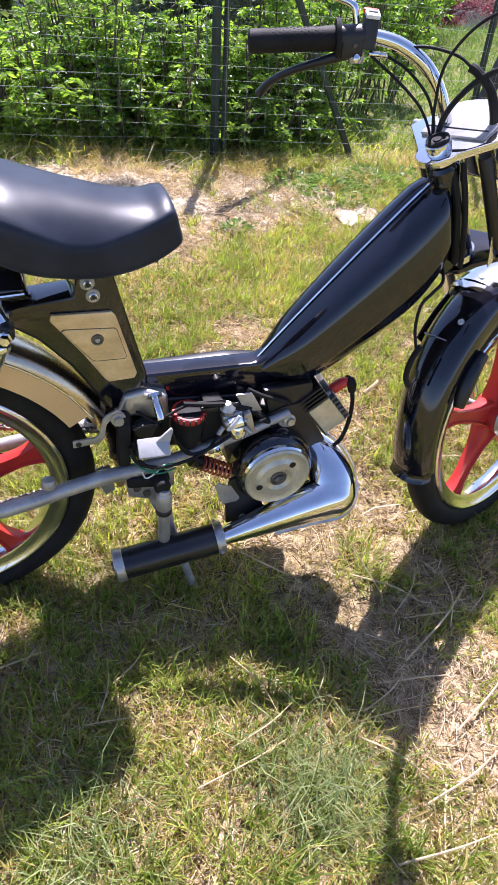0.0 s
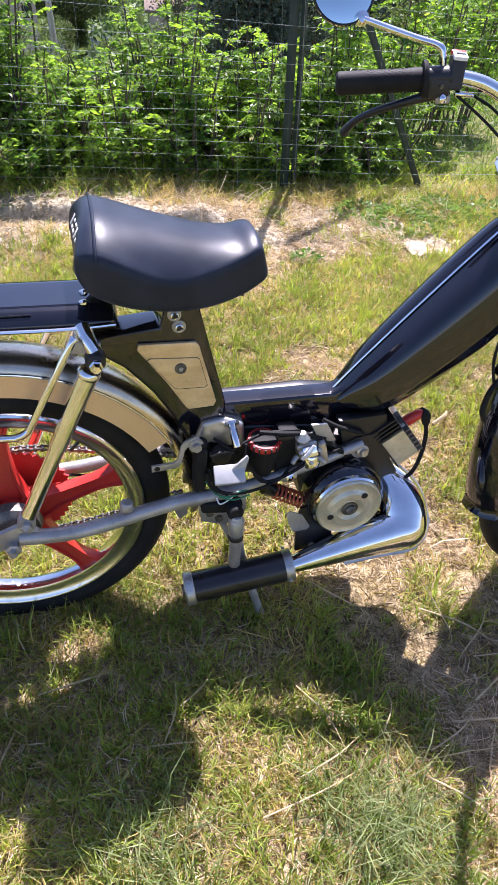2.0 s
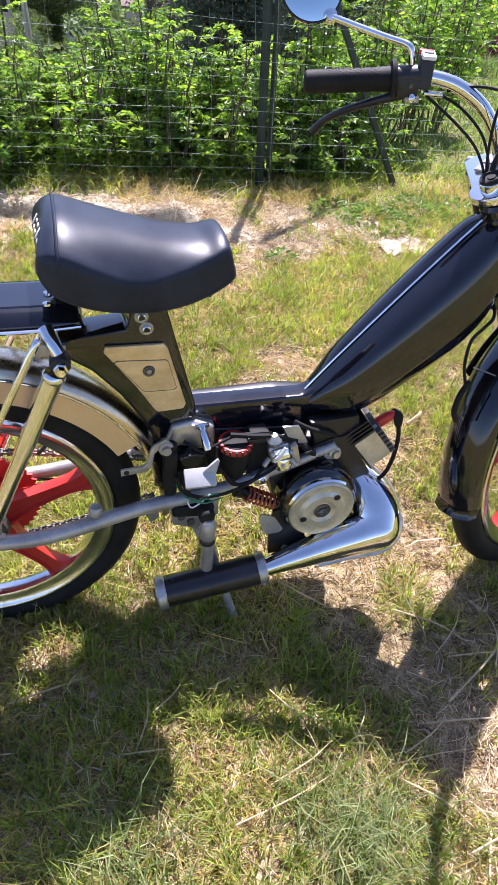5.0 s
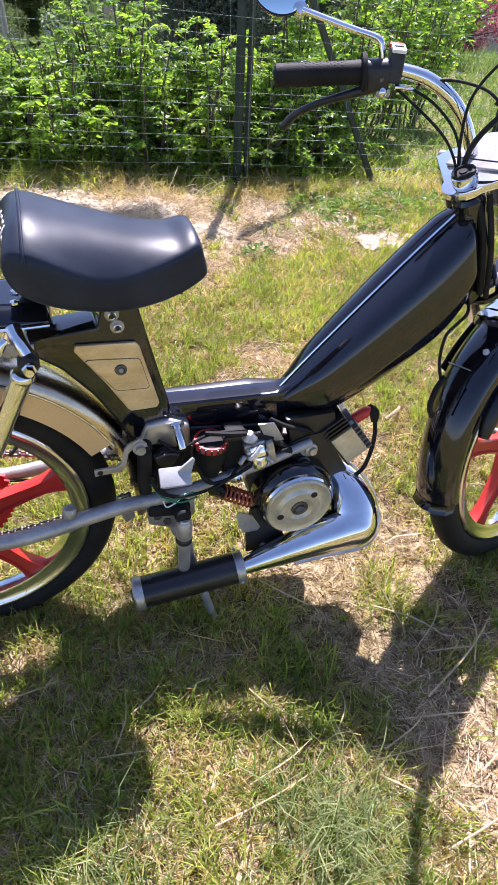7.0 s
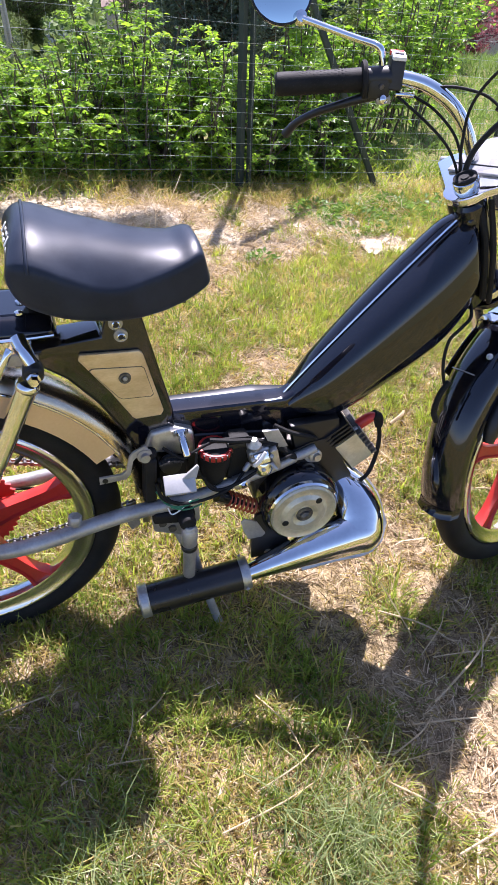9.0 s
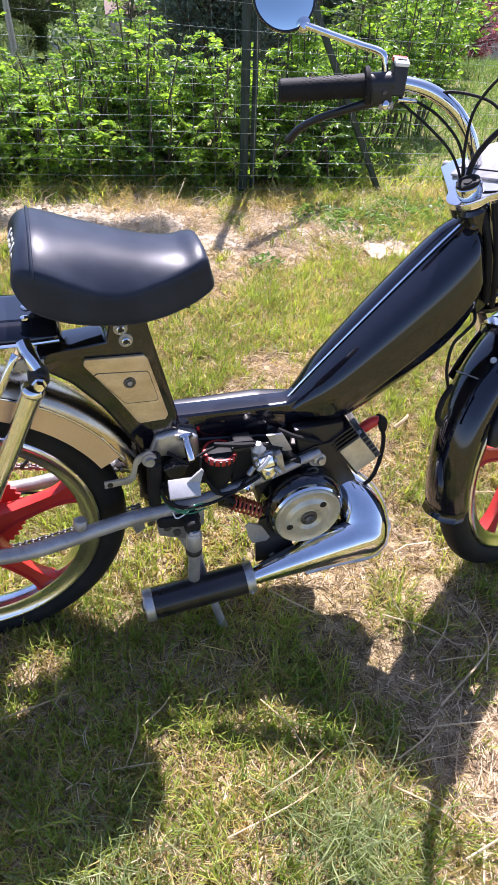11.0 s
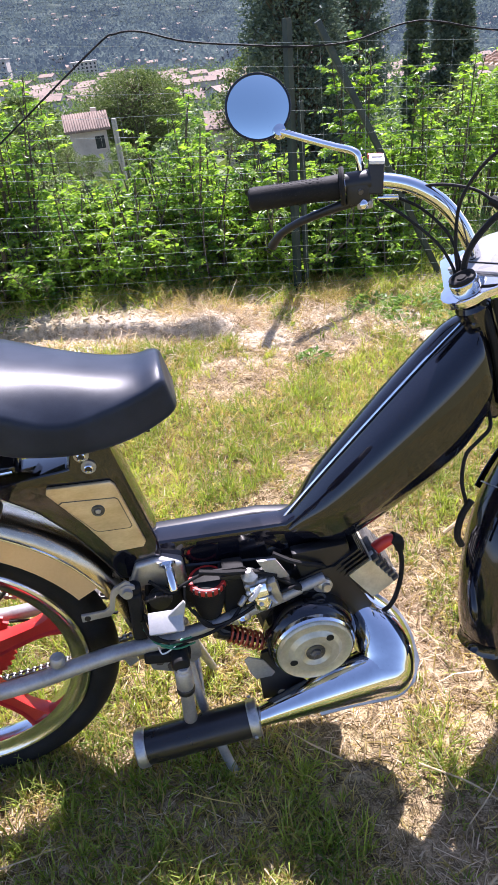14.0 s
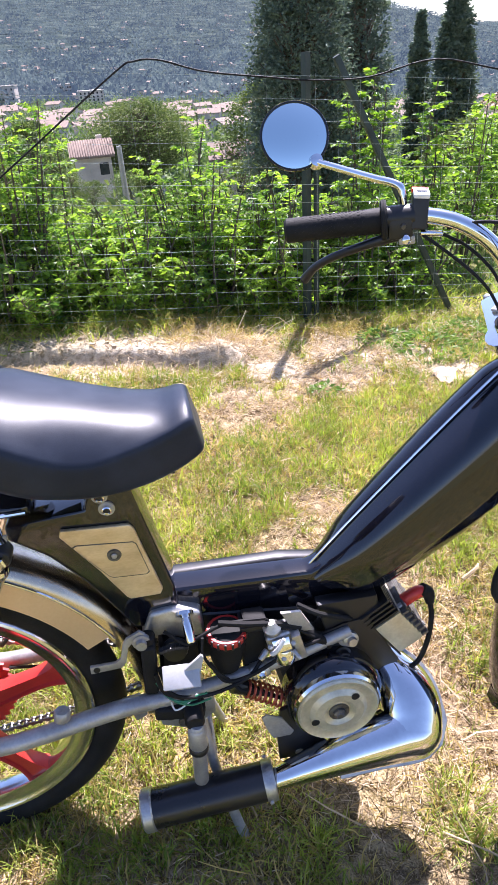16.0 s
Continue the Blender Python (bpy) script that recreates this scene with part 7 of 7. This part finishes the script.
def gable_house(name, label, az, d, w, deep, eave, rise, turn, windows=2, group="", base=None):
    """A rendered house with a tiled pitched roof; eave is the wall's height."""
    x, y = polar(az, d)
    z0 = (soil(x, y) if base is None else base) - 0.5
    root = thing(name, label, "house", at=(x, y, z0), group=group)
    M = pose(x, y, z0, 0, 0, turn)
    bm = bmesh.new()
    pr = [(-deep / 2, 0), (deep / 2, 0), (deep / 2, eave), (0, eave + rise), (-deep / 2, eave)]
    ends = []
    for s in (-1, 1):
        ends.append([bm.verts.new(M @ Vector((s * w / 2, v, z))) for v, z in pr])
    bm.faces.new(ends[0])
    bm.faces.new(ends[1][::-1])
    for k in range(5):
        bm.faces.new((ends[0][k], ends[0][(k + 1) % 5], ends[1][(k + 1) % 5], ends[1][k]))
    part("wall", bm, STUCCO, root, smooth=False)
    roof = bmesh.new()
    o, th = 0.35, 0.18
    sl = rise / (deep / 2)
    for s in (-1, 1):
        a = [(s * (deep / 2 + o), eave - o * sl + 0.03), (0, eave + rise + 0.03), (0, eave + rise + 0.03 + th), (s * (deep / 2 + o), eave - o * sl + 0.03 + th)]
        e = [[roof.verts.new(M @ Vector((q * (w / 2 + o), v, z))) for v, z in a] for q in (-1, 1)]
        roof.faces.new(e[0])
        roof.faces.new(e[1][::-1])
        for k in range(4):
            roof.faces.new((e[0][k], e[0][(k + 1) % 4], e[1][(k + 1) % 4], e[1][k]))
    part("roof", roof, TILE, root, smooth=False)
    for i in range(windows):
        u = (i - (windows - 1) / 2) * w / (windows + 0.5)
        q = M @ Vector((u, -deep / 2 - 0.02, eave * 0.62))
        window_part(root, q.x, q.y, q.z, 0.75, 0.95, turn)
    chim = M @ Vector((w * 0.28, deep * 0.2, eave + rise * 0.9))
    part("chimney", block((0.5, 0.5, 1.1), Matrix.Translation(chim) @ pose(0, 0, 0, 0, 0, turn), 0.02), STUCCO, root, smooth=False)
    return root


def ridge_house(root, az, d, w, deep, eave, rise, turn, step=0.19):
    """Rows of barrel tiles down the near slope of a pitched roof."""
    x, y = polar(az, d)
    M = pose(x, y, soil(x, y) - 0.5, 0, 0, turn)
    n = int((w + 0.6) / step)
    for k in range(n):
        u = -w / 2 - 0.3 + (k + 0.5) * (w + 0.6) / n
        sl = rise / (deep / 2)
        a, b = M @ Vector((u, -deep / 2 - 0.33, eave - 0.33 * sl + 0.22)), M @ Vector((u, 0, eave + rise + 0.22))
        part("roof_rib", rod(a, b, 0.06, 8), TILE, root)


near_left = gable_house("house", "pale rendered house with a terracotta tiled roof down the slope", -3.05, 62, 3.0, 3.4, 6.2, 0.9, 4, 0)
ridge_house(near_left, -3.05, 62, 3.0, 3.4, 6.2, 0.9, 4)
wx, wy = polar(-3.05, 62)
pane_at = pose(wx, wy, soil(wx, wy) - 0.5, 0, 0, 4) @ Vector((0.85, -1.72, 5.15))
window_part(near_left, pane_at.x, pane_at.y, pane_at.z, 0.75, 0.95, 4)
gable_house("house", "pale rendered house with a terracotta tiled roof down the slope", 7.9, 62, 3.2, 4.0, 6.0, 1.0, -6, 2)
pole_x, pole_y = polar(-1.06, 31)
pole = thing("utility_pole", "plain grey concrete utility pole", "pole", at=(pole_x, pole_y, soil(pole_x, pole_y)))
part("shaft", tube([(pole_x, pole_y, soil(pole_x, pole_y) - 0.3), (pole_x, pole_y, -1.75)], [0.16, 0.11], 10, 1), STEEL, pole)

# the near house with its barrel tiles
hx, hy = 6.80, 12.9
hz = soil(hx, hy) - 0.6
nh = thing("tiled_house", "pink rendered house with a pale barrel-tiled roof beyond the meadow", "house", at=(hx, hy, hz))
eave_z = 0.02
part("wall", block((6.0, 7.6, eave_z + 0.1 - hz), pose(hx + 3.45, hy - 4.2, (eave_z + 0.1 + hz) / 2), 0.03), STUCCO, nh, smooth=False)
HM = pose(hx, hy, eave_z, 0, 0, -90)
slope = radians(21)
deckr = bmesh.new()
block((8.2, 7.0, 0.10), HM @ pose(4.05, 0, 0) @ Matrix.Rotation(slope, 4, "X") @ pose(0, 3.45, -0.02), 0.01, deckr)
nroof = part("roof", deckr, PALE_TILE, nh, smooth=False)
tb = bmesh.new()
rows = []
for v, r in ((0.0, 0.105), (0.46, 0.088)):
    rows.append([(r * math.cos(radians(a)), v, r * 0.42 * math.sin(radians(a)) + (0.02 if v == 0 else 0)) for a in range(0, 181, 30)])
grid_mesh(rows, tb)
ex = bmesh.ops.solidify(tb, geom=list(tb.faces), thickness=0.016)
tile_me = mesh_of(tb, "tile", PALE_TILE, True, 40)
for i in range(24):
    for j in range(12):
        tm = HM @ Matrix.Rotation(slope, 4, "X") @ pose(0.05 + i * 0.215, -0.12 + j * 0.40, 0.055)
        t = new("tile", tile_me)
        t.parent = nroof
        t.matrix_parent_inverse = Matrix.Identity(4)
        t.matrix_basis = tm
part("downpipe", rod((hx + 0.36, hy - 0.7, hz), (hx + 0.36, hy - 0.7, eave_z), 0.05, 10), DIRTY, nh)

# the town in the valley
g = random.Random(77)
proto = [gable_house("town_house", "small pale house with a terracotta roof in the valley town", -30 + 3 * k, 180, 7 + 1.5 * k, 6.5, 4.8 + 1.6 * (k % 2), 1.3, 10 - 14 * k, 3, "valley town houses") for k in range(3)]
placed = 0
while placed < 250:
    az, d = g.uniform(-22, 36), 190 + 260 * g.random() ** 0.9
    x, y = polar(az, d)
    src = proto[placed % 3]
    c = copy_thing(src, Matrix.Translation((x, y, soil(x, y) - 0.5)) @ pose(0, 0, 0, 0, 0, g.uniform(-40, 40)))
    placed += 1
placed = 0
far_house = gable_house("hill_house", "small pale house among the woods on the far hillside", -20, 900, 7, 6, 6.0, 1.2, 20, 0, "hillside houses")
while placed < 290:
    az, d = g.uniform(-22, 36), 520 + 1500 * g.random() ** 1.5
    x, y = polar(az, d)
    c = copy_thing(far_house, Matrix.Translation((x, y, soil(x, y) - 0.5)) @ pose(0, 0, 0, 0, 0, g.uniform(-40, 40)))
    placed += 1


def block_of_flats(az, d, w, h, turn):
    x, y = polar(az, d)
    z0 = soil(x, y)
    root = thing("apartment_block", "pale four-storey apartment block in the valley", "building", at=(x, y, z0), group="apartment blocks")
    M = pose(x, y, z0, 0, 0, turn)
    part("wall", block((w, 11, h), M @ pose(0, 0, h / 2), 0.1), STUCCO, root, smooth=False)
    part("roof", block((w + 0.8, 11.8, 0.5), M @ pose(0, 0, h + 0.25), 0.05), STUCCO, root, smooth=False)
    for f in range(4):
        for i in range(6):
            q = M @ Vector((-w / 2 + (i + 0.5) * w / 6, -5.52, 1.8 + f * (h - 1) / 4))
            window_part(root, q.x, q.y, q.z, 1.1, 1.2, turn)


for q in [(-2.2, 500, 16, 9, 8), (-8.5, 520, 20, 12, -6), (-4.0, 560, 10, 11, 4), (9.0, 600, 26, 8, 2), (4.5, 640, 20, 8, -10)]:
    block_of_flats(*q)

# woods on the slopes: sprays of foliage clumped tree by tree


def woods(name, label, n, az, dist, size, sprays, leaf, material, seed, power=1.0):
    g = np.random.default_rng(seed)
    a = np.radians(g.uniform(az[0], az[1], n))
    d = dist[0] + (dist[1] - dist[0]) * g.random(n) ** power
    x, y = d * np.sin(a), d * np.cos(a)
    s = size * g.uniform(0.5, 1.3, n)
    z = np.array([soil(u, v) for u, v in zip(x, y)]) + s * 0.6
    C = np.repeat(np.stack([x, y, z], 1), sprays, 0)
    R = np.repeat(s, sprays)[:, None]
    v = g.normal(size=(n * sprays, 3)) * np.array([0.42, 0.42, 0.38])
    ob = leaf_cloud(name, C + v * R, v + g.normal(size=v.shape) * 0.25, leaf, leaf * 0.7, material, None, seed)
    return tagged(ob, label, "trees", kind="stuff")


woods("town_trees", "green trees between the houses of the valley town", 2600, (-24, 38), (75, 520), 4.2, 60, 0.9, TOWNLEAF, 31, 1.0)
woods("slope_scrub", "green scrub down the slope below the fence", 150, (-30, 23), (12, 55), 0.9, 160, 0.24, PINE, 33, 1.0)
woods("hill_woods", "dark woods on the far hillside, hazed by colour and faint glow", 20000, (-32, 48), (500, 2900), 8.5, 7, 4.6, WOODS, 32, 1.0)
